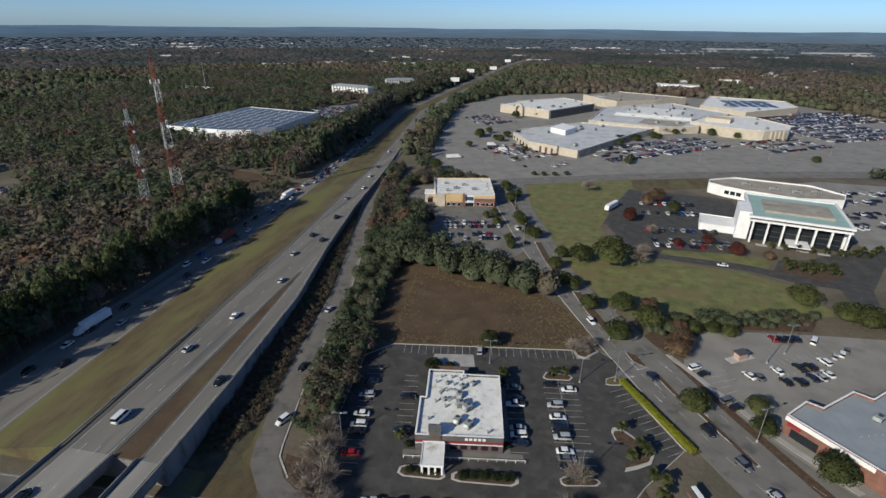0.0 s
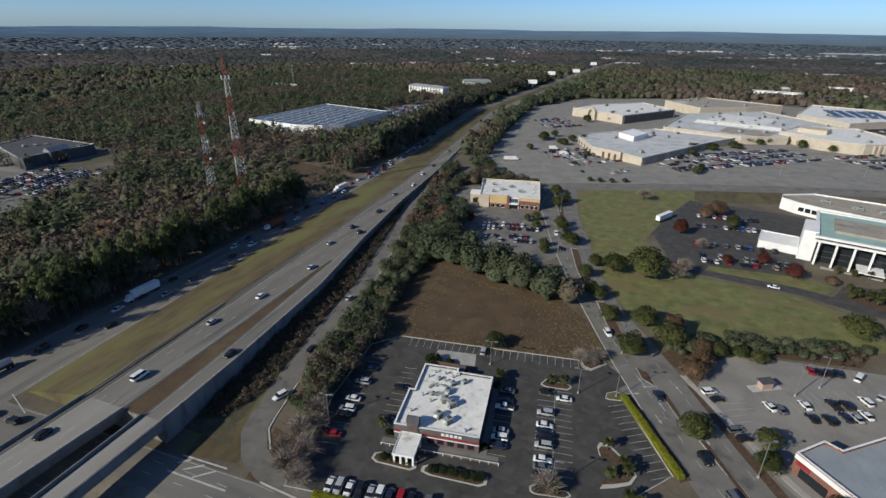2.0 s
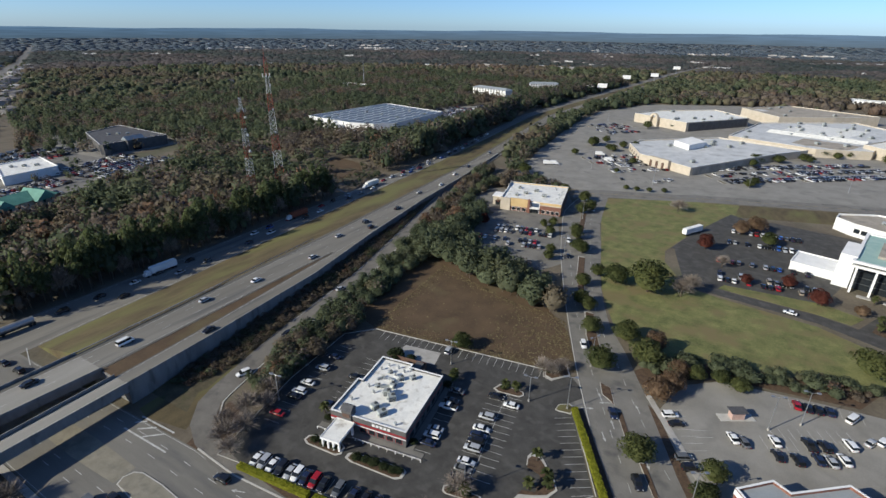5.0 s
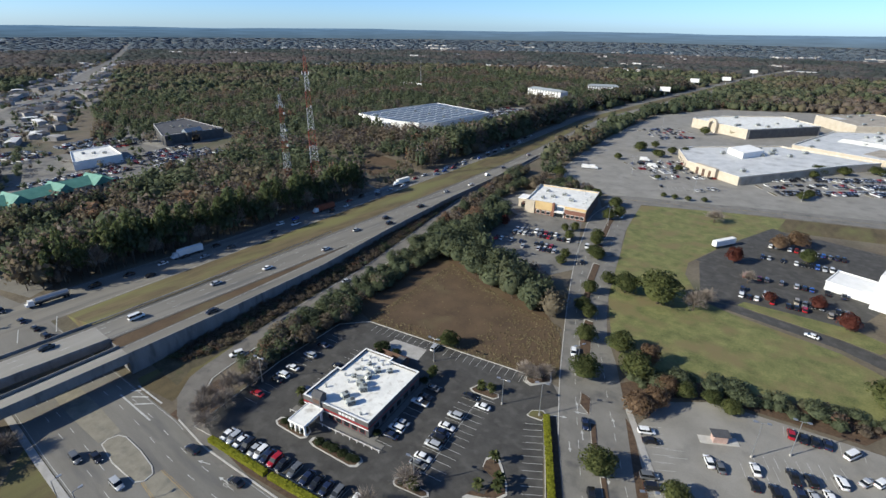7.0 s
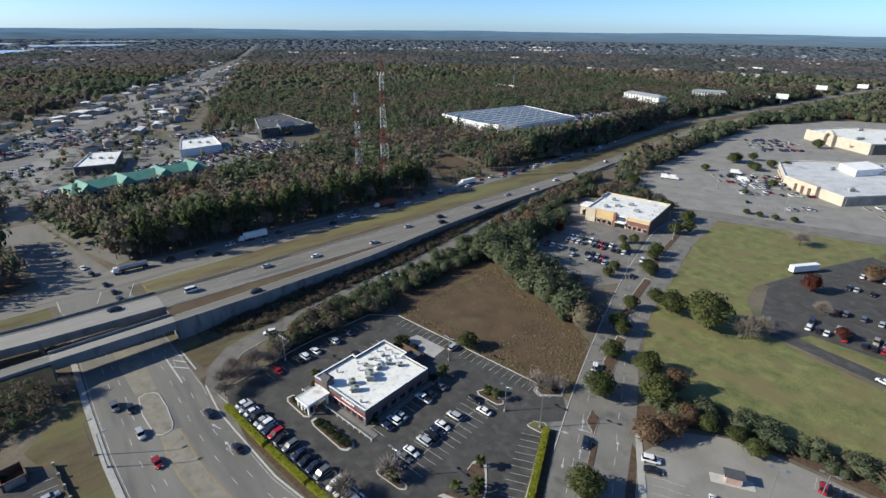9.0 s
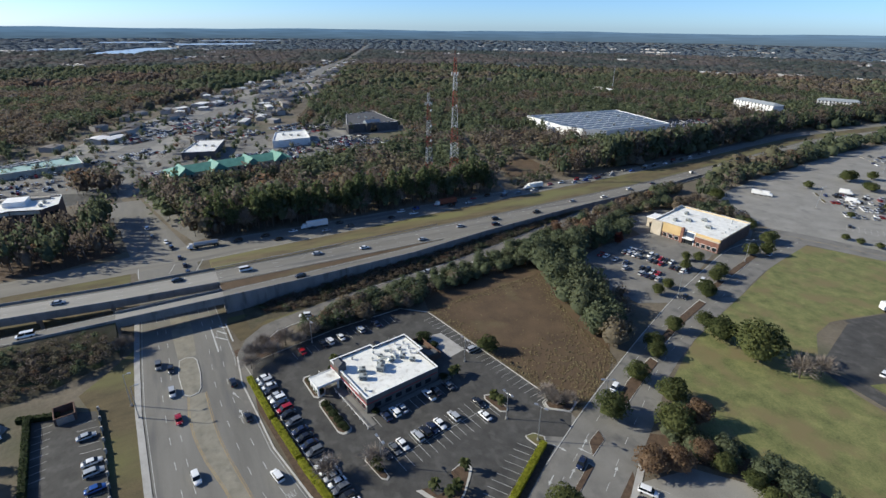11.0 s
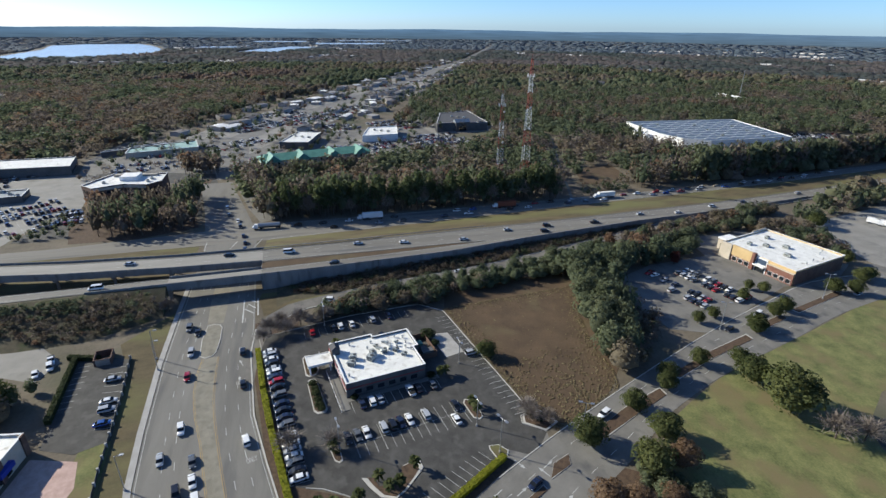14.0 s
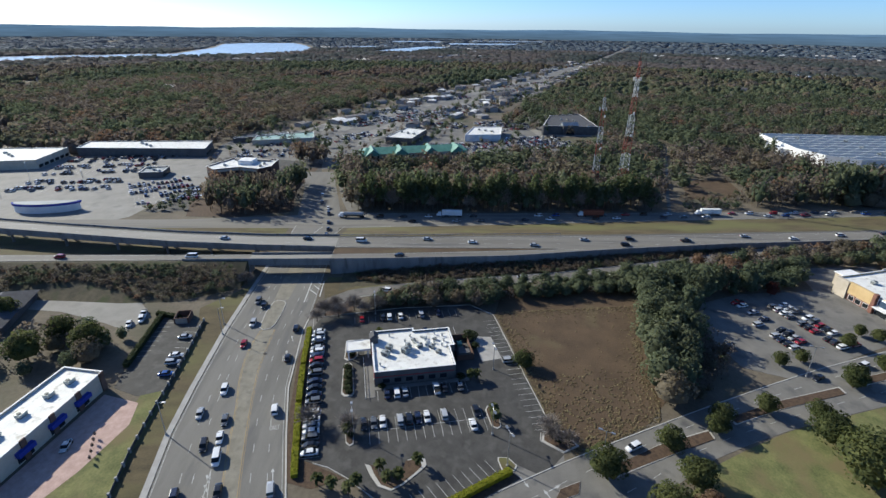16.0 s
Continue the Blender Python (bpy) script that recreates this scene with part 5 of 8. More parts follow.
mc = mall_block("mall_centre", "sprawling low mall roof of grey and white membrane", mC, 7.5, "stucco", "paleroof", 26, 5)
part("skylight_ridge", Geo().add([(80, 640, 6.7), (160, 615, 6.7), (166, 630, 6.7), (86, 655, 6.7), (84, 647, 9.2), (162, 622, 9.2)], [(0, 1, 5, 4), (2, 3, 4, 5), (0, 4, 3), (1, 2, 5)]), M["whiteroof"], mc, "white ridge over the arcade")
part("roof_patch", Geo().prism([(95, 665), (150, 650), (175, 700), (120, 720)], 6.4, 6.75), M["whiteroof"], mc, "white re-roofed area")
part("roof_patch", Geo().prism([(100, 590), (140, 575), (155, 605), (112, 622)], 6.4, 6.74), M["tanroof"], mc, "tan roof area")
mD = [(155, 598), (183, 564), (213, 553), (240, 566), (252, 591), (232, 647), (180, 637)]
md = mall_block("mall_store_east", "cream department store with a curved front and white roof", mD, 10, "stucco", "whiteroof", 4, 6)
part("penthouse", Geo().prism([(172, 606), (194, 596), (202, 612), (180, 622)], 9, 13), M["stucco"], md, "cream rooftop block")
for k in range(4):
    part("column", slab_on((213, 553), (240, 566), 8 + 5 * k, 10 + 5 * k, -0.1, 9, 1.6), M["stucco"], md)
mE = [(53, 793), (93, 731), (150, 765), (196, 800), (110, 850)]
mall_block("mall_store_north", "tan department store with a flat tan roof", mE, 11, "stucco", "tanroof", 6, 7)
mF = [(200, 740), (240, 690), (322, 752), (330, 815), (240, 850)]
mf = mall_block("mall_store_far", "low store with a white roof and blue solar field", mF, 8.5, "stucco", "whiteroof", 5, 8)
for i in range(5):
    for j in range(3):
        part("solar_panel", Geo().box(-4.5, 4.5, -8, 8, 0, 0.3), M["solar"], mf, "dark blue roof panel field", pose(246 + 12 * i, 752 + 20 * j, 7.7, 6, 0, 10))
wb_ = flat_building("apartment_block", "long white building behind the mall", "building", [(188, 1004), (258, 985), (264, 1002), (194, 1022)], 9, "white", "greyroof", 0.6)
windows_row(wb_, (188, 1004), (258, 985), 12, 1.4, 3.2, 0.5, "greywall")
windows_row(wb_, (188, 1004), (258, 985), 12, 5.2, 7.2, 0.5, "greywall")
flat_building("white_block", "white low building among trees", "building", [(330, 1130), (372, 1120), (376, 1140), (334, 1150)], 8, "white", "whiteroof", 0.6)

# warehouse with a ribbed blue-grey roof
WH = [(-369, 448), (-302, 439), (-276, 446), (-260, 464), (-258, 557), (-356, 580)]
wh = flat_building("warehouse", "large white warehouse with a ribbed blue-grey roof", "warehouse", WH, 9.0, "white", "blueroof", 0.5, "white", 6)
for k in range(10):  # jagged white seams across the roof
    zig = Geo()
    for j in range(16):
        p, q = [(-356 + 10.4 * k + 3.4 * (i_ % 2), 446 + 7.6 * i_ + 1.2 * k) for i_ in (j, j + 1)]
        if inside(np.array([p[0], q[0]]), np.array([p[1], q[1]]), inset(WH, 3)).all():
            e = Vector((q[0] - p[0], q[1] - p[1])).normalized()
            o = Vector((-e.y, e.x)) * 0.55
            zig.prism([(p[0] + o.x, p[1] + o.y), (p[0] - o.x, p[1] - o.y), (q[0] - o.x, q[1] - o.y), (q[0] + o.x, q[1] + o.y)], 8.4, 8.9)
    if zig.f:
        part("roof_seam", zig, M["whiteroof"], wh, "jagged white roof seam")
for k in range(7):
    hvac(-345 + 13 * k, 470 + (k * 37) % 80, 8.5, 3, 2.4, 1.6, 30)
part("loading_bay", slab_on((-369, 448), (-302, 439), 30, 58, -0.1, 6.0, 9), M["white"], wh, "white loading bay")
part("dock_door", slab_on((-369, 448), (-302, 439), 8, 24, 0.2, 5.0, 0.2), M["greywall"], wh, "grey dock doors")
patch("warehouse_lot", [(-256, 558), (-257, 466), (-250, 450), (-226, 600), (-232, 690), (-270, 700), (-300, 640), (-300, 566)], "malllot", 0.045, "car park beside the warehouse", "car park")

# buildings along the old road beyond the woods
OB = [(-222, -33), (-213, -25), (-219.5, -10), (-215, 4), (-222, 11), (-241, 11), (-244, -8), (-246, -22)]
b = flat_building("office_brick", "dark brown brick office block with a bent front and pale roof", "office building", OB, 13.0, "brownbrick", "whiteroof", 0.7)
for z in (1.4, 5.0, 8.6):
    for p, q, n in ((OB[1], OB[0], 3), (OB[2], OB[1], 5), (OB[3], OB[2], 5), (OB[4], OB[3], 3), (OB[0], OB[7], 7)):
        windows_row(b, q, p, n, z, z + 1.8, 0.62, "brownbrick")
part("frieze", slab_on(OB[1], OB[2], 0.3, 16, 10.8, 12.4, 0.2), M["stucco"], b, "pale band along the bent front")
part("frieze", slab_on(OB[2], OB[3], 0.3, 14, 10.8, 12.4, 0.2), M["stucco"], b, "pale band along the bent front")
part("roof_house", Geo().prism([(-229, -14), (-239, -13), (-238, -3), (-228, -4)], 12, 15), M["white"], b, "white rooftop plant house")
part("roof_ridge", Geo().prism([(-240, -20), (-243, -19), (-240, 6), (-237, 6)], 12, 13.6), M["tanroof"], b, "tan raised roof edge")
for x, y in ((-226, -22), (-230, 4), (-224, 3)):
    hvac(x, y, 12.3, 2.4, 1.8, 1.3, 15)
ht = thing("hotel", "hotel with green metal roofs and pale walls", "hotel", pose(-284, 108, 0, 0, 0, 102))
CLEAR.append([(-266, 60), (-296, 58), (-312, 158), (-280, 164)])
part("wall", Geo().box(-42, 42, -9, 9, -0.1, 10.5), M["stucco"], ht)
part("roof", Geo().add([(-43, -10, 10.5), (43, -10, 10.5), (43, 10, 10.5), (-43, 10, 10.5), (-38, 0, 14), (38, 0, 14)], [(0, 1, 5, 4), (2, 3, 4, 5), (0, 4, 3), (1, 2, 5), (3, 2, 1, 0)]), M["greenroof"], ht, "green hipped metal roof")
for x in (-34, -12, 12, 34):
    part("gable_roof", Geo().add([(x - 6, -13, 10), (x + 6, -13, 10), (x + 6, 4, 10), (x - 6, 4, 10), (x, -13, 15), (x, 4, 15)], [(0, 1, 4), (2, 3, 5), (1, 2, 5, 4), (3, 0, 4, 5), (3, 2, 1, 0)]), M["greenroof"], ht, "green gabled roof")
for k in range(18):
    for z in (1.2, 4.3, 7.4):
        window_on(ht, (-42, -9), (42, -9), 2 + 4.6 * k, 3.6 + 4.6 * k, z, z + 1.6)
for nm, lab, poly, h, wm, rm in (
        ("dealership", "low dark-walled shop with a white flat roof", [(-356, 80), (-404, 98), (-396, 119), (-350, 105)], 6.5, "greywall", "whiteroof"),
        ("car_showroom", "white showroom with glass front and white roof", [(-368, 156), (-410, 168), (-412, 198), (-370, 191)], 6.5, "white", "whiteroof"),
        ("dark_store", "large dark-roofed store with a pale tower", [(-405, 240), (-470, 262), (-482, 300), (-400, 296)], 9, "greywall", "darkroof"),
        ("teal_shop", "low shop with a teal roof", [(-348, -42), (-372, -44), (-392, 6), (-362, 12)], 4.5, "stucco", "tealroof"),
        ("strip_mall_west", "long strip of shops with a white roof", [(-304, -172), (-330, -176), (-334, -72), (-302, -66)], 7, "greywall", "whiteroof"),
        ("strip_mall_south", "strip of shops with a white roof", [(-252, -240), (-300, -240), (-306, -180), (-262, -176)], 7, "stucco", "whiteroof"),
        ("low_diner", "small grey-roofed shop in the car park", [(-236, -88), (-252, -90), (-254, -74), (-238, -72)], 4.5, "greywall", "greyroof"),
        ("canopy_shop", "narrow dark-roofed arcade of small shops", [(-356, -62), (-364, -60), (-390, -20), (-382, -16)], 4.5, "greywall", "greyroof")):
    q = flat_building(nm, lab, "shop", poly, h, wm, rm, 0.6)
    cx, cy = sum(p[0] for p in poly) / 4, sum(p[1] for p in poly) / 4
    windows_row(q, ccw(poly)[0], ccw(poly)[1], 6, 0.6, 2.8, 0.7, "greywall")
    for k in range(3):
        hvac(cx + 5 * (k - 1), cy + 6 * (k - 1), h - 0.6, 2.6, 2, 1.5, 20 * k)
sf = thing("store_front", "pale gabled entrance front of the dark store", "shop front", pose(-403, 268, 0, 0, 0, 96))
part("wall", Geo().box(-8, 8, -2, 5, -0.1, 9.6), M["greywall"], sf)
part("gable_roof", Geo().add([(-8.6, -2.6, 9.6), (8.6, -2.6, 9.6), (8.6, 5.6, 9.6), (-8.6, 5.6, 9.6), (-8.6, 1.5, 12.6), (8.6, 1.5, 12.6)], [(0, 1, 5, 4), (2, 3, 4, 5), (0, 4, 3), (1, 2, 5), (3, 2, 1, 0)]), M["greyroof"], sf, "pale hipped roof")
part("door", Geo().box(-4, 4, -2.1, -1.95, 0, 3.4), M["glass"], sf, "dark glazed doors")
for sx in (-26, 22):
    part("side_bay", Geo().box(sx - 3, sx + 3, -1, 4, -0.1, 9.4), M["greywall"], sf, "grey corner bay")
bk = thing("bank_pavilion", "low curved white pavilion with a blue fascia", "shop", pose(-169, -107, 0, 0, 0, 96))
CLEAR.append([(-155, -128), (-184, -128), (-184, -86), (-155, -86)])
arc = [(18 * math.cos(t), 9 * math.sin(t)) for t in [math.pi * k / 12 for k in range(13)]]
part("wall", Geo().prism([(x, -y * 0.8) for x, y in arc], -0.1, 4.2), M["white"], bk)
part("fascia", Geo().prism([(x * 1.05, -y * 0.86 + 0.4) for x, y in arc], 4.2, 5.4), M["bluetrim"], bk, "blue fascia")
part("roof", Geo().prism([(x * 0.98, -y * 0.8 + 0.2) for x, y in arc], 5.4, 5.55), M["greyroof"], bk)

# the shop with blue awnings
SH = [(-7, 6), (-4.5, 19), (34, 13), (48, 10), (46, -3), (32, -1)]
sh = flat_building("shop_blue_awnings", "tan shop with a white roof and blue awnings", "shop", SH, 6.0, "stucco", "whiteroof", 0.6, "white", 3)
for s in (3, 13, 22):
    part("awning", slab_on((34, 13), (-4.5, 19), s + 5, s + 10, 2.6, 4.0, 1.3), M["bluetrim"], sh, "blue fabric awning")
    part("shopfront", slab_on((34, 13), (-4.5, 19), s + 5.2, s + 9.8, 0.4, 2.6, 0.08), M["glass"], sh, "glazed shop front")
for k in range(5):
    part("pilaster", slab_on((34, 13), (-4.5, 19), 1 + 9 * k, 2.6 + 9 * k, -0.05, 6.3, 0.4), M["brownbrick"], sh)
for x, y in ((6, 10), (0, 12), (14, 8), (22, 7)):
    hvac(x, y, 5.4, 2.4, 1.8, 1.3, -10)
patch("shop_paving", [(-1, 20), (3, 32), (12, 34), (28, 30), (42, 24), (48, 12), (34, 14)], "pinkpave", 0.06, "pink brick forecourt", "paving")
patch("shop_lot", [(-4, 21), (-46, 17), (-46, 24), (-42, 33), (-3, 38), (0, 30)], "asphalt", 0.05, "dark car park beside the shop", "car park")
g = Geo()
for k in range(10):
    x = -38 + 3.3 * k
    dash(g, (x, 33 + 0.13 * (x + 38)), (x - 0.4, 28.2 + 0.13 * (x + 38)), 0.12, 0.062)
for k in range(8):
    x = -41 + 3.0 * k
    dash(g, (x, 18.5 + 0.07 * k), (x - 0.5, 22.5 + 0.07 * k), 0.12, 0.062)
setting("shop_parking_lines", g, M["paint"], "white parking lines", "road marking")
yd = thing("yard_shed", "dark roofless brick enclosure in the car park", "enclosure", pose(-43.5, 25.5, 0, 0, 0, 8))
part("wall", shell([(-3, -2.6), (3, -2.6), (3, 2.6), (-3, 2.6)], -0.05, 2.4, 0.3), M["brownbrick"], yd)
part("gate", Geo().box(3.0, 3.15, -2, 2, 0, 2.2), M["steel"], yd)
patch("court", [(-66, -54), (-68, -24), (-58, 2), (-46, 12), (-36, 8), (-42, -4), (-50, -24), (-54, -52)], "malllot", 0.05, "pale curved driveway", "driveway")
hs = thing("low_house", "low dark-roofed building among trees", "house", pose(-46, -45, 0, 0, 0, 12))
part("wall", Geo().box(-14, 14, -8, 8, -0.1, 3.2), M["greywall"], hs)
part("roof", Geo().add([(-15, -9, 3.2), (15, -9, 3.2), (15, 9, 3.2), (-15, 9, 3.2), (-9, 0, 6.4), (9, 0, 6.4)], [(0, 1, 5, 4), (2, 3, 4, 5), (0, 4, 3), (1, 2, 5), (3, 2, 1, 0)]), M["darkroof"], hs)
CLEAR.append([(-64, -58), (-30, -52), (-30, -30), (-62, -34)])
fw = thing("boundary_fence", "dark fence with pale posts along the grass", "fence")
fp = [(-42, 33.5), (-22.4, 35.9), (-0.5, 37.6), (8.2, 38.2), (22.2, 39.6), (36, 42), (50, 45.5)]
for p, q in zip(fp, fp[1:]):
    n0 = max(1, int(math.dist(p, q) / 4))
    for k in range(n0):
        x, y = p[0] + (q[0] - p[0]) * k / n0, p[1] + (q[1] - p[1]) * k / n0
        part("post", Geo().box(x - 0.28, x + 0.28, y - 0.28, y + 0.28, -0.05, 1.5), M["concrete"], fw)
    part("panel", slab_on(p, q, 0, math.dist(p, q), 0.0, 1.15, 0.08), M["hvacdark"], fw, "dark fence panel")

# pharmacy with a grey roof and brick walls
PH = [(72, 124.5), (79.5, 131.5), (83, 129.5), (95, 139), (99, 136.5), (112, 147), (140, 120), (98, 96), (86, 108)]
ph = flat_building("pharmacy", "red brick shop with a pale grey roof and white parapet", "shop", PH, 6.2, "brick", "greyroof", 0.8, "white", 3)
part("fascia", slab_on((72, 124.5), (86, 108), 0, 21, 4.6, 5.9, 0.2), M["white"], ph, "white fascia")
part("sign_panel", slab_on((72, 124.5), (86, 108), 0.8, 4.2, 3.3, 4.3, 0.3), M["redtrim"], ph, "red sign bar with no lettering")
part("shopfront", slab_on((72, 124.5), (86, 108), 2, 9, 0.2, 2.8, 0.1), M["glass"], ph, "dark glazed shop front")
for x, y in ((96, 128), (104, 122), (100, 112), (112, 134)):
    hvac(x, y, 5.4, 2.6, 2.0, 1.4, 40)
for k in range(16):
    vent(88 + 2.0 * k, 120 + 0.7 * k, 5.4, 0.2, 0.3)
kio = thing("drive_kiosk", "small brick kiosk on a kerbed island", "kiosk", pose(72, 159, 0, 0, 0, 30))
part("island", Geo().box(-5, 5, -1.5, 1.5, -0.05, 0.2), M["kerb"], kio)
part("wall", Geo().box(-1.8, 1.8, -1.1, 1.1, 0.1, 2.6), M["pinkpave"], kio)
part("roof", Geo().box(-2.4, 2.4, -1.5, 1.5, 2.6, 2.85), M["darkroof"], kio)
g = Geo()
for x, y, h, n in ((54, 152, -60, 7), (67, 147, 120, 2), (86, 172, 8, 8), (80, 150, 25, 9), (82, 155, 25, 9)):
    m = pose(x, y, 0, 0, 0, h)
    for k in range(n):
        a, b = m @ Vector((2.6 * k, 0, 0)), m @ Vector((2.6 * k, 4.8, 0))
        dash(g, (a.x, a.y), (b.x, b.y), 0.11, 0.062)
setting("pharmacy_parking_lines", g, M["paint"], "white parking lines", "road marking")
ap = thing("apartment_house", "white four-storey apartment house with dark openings", "apartment building", pose(-305, 800, 0, 0, 0, -18))
CLEAR.append([(-350, 770), (-262, 760), (-240, 840), (-340, 850)])
part("wall", Geo().box(-36, 36, -8, 8, -0.1, 12), M["white"], ap)
part("roof", Geo().add([(-37, -9, 12), (37, -9, 12), (37, 9, 12), (-37, 9, 12), (-30, 0, 15), (30, 0, 15)], [(0, 1, 5, 4), (2, 3, 4, 5), (0, 4, 3), (1, 2, 5), (3, 2, 1, 0)]), M["greyroof"], ap)
for k in range(11):
    for z in (1, 4, 7, 9.6):
        window_on(ap, (-36, -8), (36, -8), 3 + 6.1 * k, 5.6 + 6.1 * k, z, z + 1.8)
ap2 = copy_thing(ap, pose(-262, 925, 0, 0, 0, 24))
ap2.scale = (0.7, 1, 1)
for x, y, h in ((-165, 948, 12), (-166, 1150, 12), (-126, 1240, 12), (-112, 1480, 14), (-185, 935, 10)):
    s = thing("billboard", "white roadside billboard on a post", "billboard", pose(x, y, 0, 0, 0, 10), "highway billboards")
    part("post", Geo().tube((0, 0, -0.1), (0, 0, h - 2), 0.5, 0.5, 8), M["steel"], s)
    part("panel", Geo().box(-8, 8, -0.4, 0.4, h - 3, h + 4), M["white"], s)


# ---- lattice towers, masts, lamp posts
def lattice_tower(x, y, h, w0, w1, bands, rot=20):
    t = thing("radio_tower", "red and white steel lattice radio tower", "tower", pose(x, y, 0, 0, 0, rot), "radio towers")
    n = int(h / 3.6)
    for k in range(n):
        z0, z1 = h * k / n, h * (k + 1) / n
        a, b = w0 + (w1 - w0) * k / n, w0 + (w1 - w0) * (k + 1) / n
        mat = M["towerwhite"] if int(k * bands / n) % 2 else M["towerred"]
        red = "red painted steel" if mat is M["towerred"] else "white painted steel"
        tri = [(math.cos(t_), math.sin(t_)) for t_ in (0.5, 0.5 + 2.094, 0.5 + 4.189)]
        for i in range(3):
            (c0, s0), (c1, s1) = tri[i], tri[(i + 1) % 3]
            part("leg", Geo().tube((a * c0, a * s0, z0), (b * c0, b * s0, z1), 0.14, 0.14, 4), mat, t, red)
            part("brace", Geo().tube((a * c0, a * s0, z0), (b * c1, b * s1, z1), 0.07, 0.07, 4), mat, t, red)
            part("brace", Geo().tube((a * c1, a * s1, z0), (b * c0, b * s0, z1), 0.07, 0.07, 4), mat, t, red)
            part("girt", Geo().tube((b * c0, b * s0, z1), (b * c1, b * s1, z1), 0.06, 0.06, 4), mat, t, red)
    part("antenna", Geo().tube((0, 0, h), (0, 0, h + 7), 0.12, 0.05, 5), M["towerred"], t)
    for z, r in ((h * 0.62, 1.6), (h * 0.8, 1.4), (h * 0.45, 1.5)):
        g = Geo()
        g.tube((w1 + 0.4, 0, z), (w1 + 1.2, 0.5, z), r * 0.5, r * 0.6, 10)
        part("dish", g, M["towerwhite"], t, "white dish antenna")
    for k in range(6):
        t_ = k * math.pi / 3
        part("panel_antenna", Geo().box(math.cos(t_) * 2.4 - 0.2, math.cos(t_) * 2.4 + 0.2, math.sin(t_) * 2.4 - 0.2, math.sin(t_) * 2.4 + 0.2, h * 0.86, h * 0.86 + 2.2), M["towerwhite"], t)
    return t


lattice_tower(-209, 252, 84, 4.2, 0.9, 7)
lattice_tower(-216, 235, 61, 3.4, 0.9, 6, 50)
ms = thing("guyed_mast", "thin grey mast beside a white roofed shed", "mast", pose(-560, 790, 0))
part("pole", Geo().tube((0, 0, 0), (0, 0, 45), 0.6, 0.25, 6), M["steel"], ms)
flat_building("mast_shed", "long low white shed", "shed", [(-600, 770), (-535, 762), (-533, 778), (-598, 788)], 6, "white", "whiteroof", 0.4)


def lamp_post(x, y, h=11.0, turn=0.0, heads=2, base=True):
    p = thing("street_lamp", "tall grey lamp post with flat heads", "street lamp", pose(x, y, 0, 0, 0, turn), "lamp posts")
    if base:
        part("base", Geo().tube((0, 0, -0.1), (0, 0, 0.7), 0.35, 0.3, 10), M["concrete"], p)
    part("pole", Geo().tube((0, 0, 0.0), (0, 0, h), 0.14, 0.09, 8), M["steel"], p)
    for s in ((-1, 1) if heads == 2 else (1,)):
        a = part("arm", Geo().tube((0, 0, h - 0.1), (s * 1.2, 0, h + 0.1), 0.06, 0.05, 6), M["steel"], p)
        part("head", Geo().box(s * 1.55 - 0.5, s * 1.55 + 0.5, -0.28, 0.28, h + 0.02, h + 0.24), M["steel"], a)


for x, y, t in ((29, 137.5, 20), (29.5, 161.5, 60), (64, 119, 30), (-13, 300, 60), (80, 158, 20), (88, 165, 10), (-5, 240, 70)):
    lamp_post(x, y, 11.5, t)
for x, y in ((-39.8, 41.8), (16, 46), (-33, 43.6)):
    lamp_post(x, y, 11, 90, 1)
for u, v in ((29, -19.5), (8, 26), (36, 18), (-33, -10)):
    p = lot(u, v)
    lamp_post(p[0], p[1], 9, 8, 2)
for x, y in ((-40, 420), (10, 398), (70, 425), (130, 450), (190, 470), (-60, 560), (250, 500), (320, 560), (110, 480), (200, 520), (-80, 640)):
    lamp_post(x, y, 14, 30, 2)
for x, y in ((-210, -110), (-190, -150), (-240, -130), (-230, -160)):
    lamp_post(x, y, 13, 30, 2)


# ---- vehicles
PAINTS = {"white": (0.72, 0.72, 0.71), "silver": (0.40, 0.41, 0.42), "grey": (0.12, 0.125, 0.13), "black": (0.012, 0.012, 0.014), "blue": (0.02, 0.07, 0.26), "navy": (0.015, 0.022, 0.05), "red": (0.30, 0.012, 0.016), "tan": (0.30, 0.26, 0.20)}
for k, c in PAINTS.items():
    M["car_" + k] = plain("car_paint_" + k, c, 0.25, 0.1 if k in ("silver", "grey") else 0.0, 1.0, 0.05)
KINDS = {  # length, width, body top, roof height, roof front, roof back, cabin front, cabin back
    "sedan": (4.75, 1.84, 0.95, 1.45, 0.55, -1.05, 1.35, -1.85),
    "suv": (4.75, 1.92, 1.08, 1.75, 0.55, -1.95, 1.3, -2.25),
    "pickup": (5.6, 1.98, 1.12, 1.85, 0.6, -0.55, 1.25, -0.8),
    "van": (5.4, 2.0, 1.2, 2.1, 1.2, -2.45, 1.95, -2.65),
}


def section(x, w, z0, z1, r=0.16):
    """A rounded upright section across a car body."""
    return [(x, -w + r, z0), (x, -w, z0 + r), (x, -w * 0.99, z1 - r), (x, -w + r * 1.3, z1), (x, w - r * 1.3, z1), (x, w * 0.99, z1 - r), (x, w, z0 + r), (x, w - r, z0)]


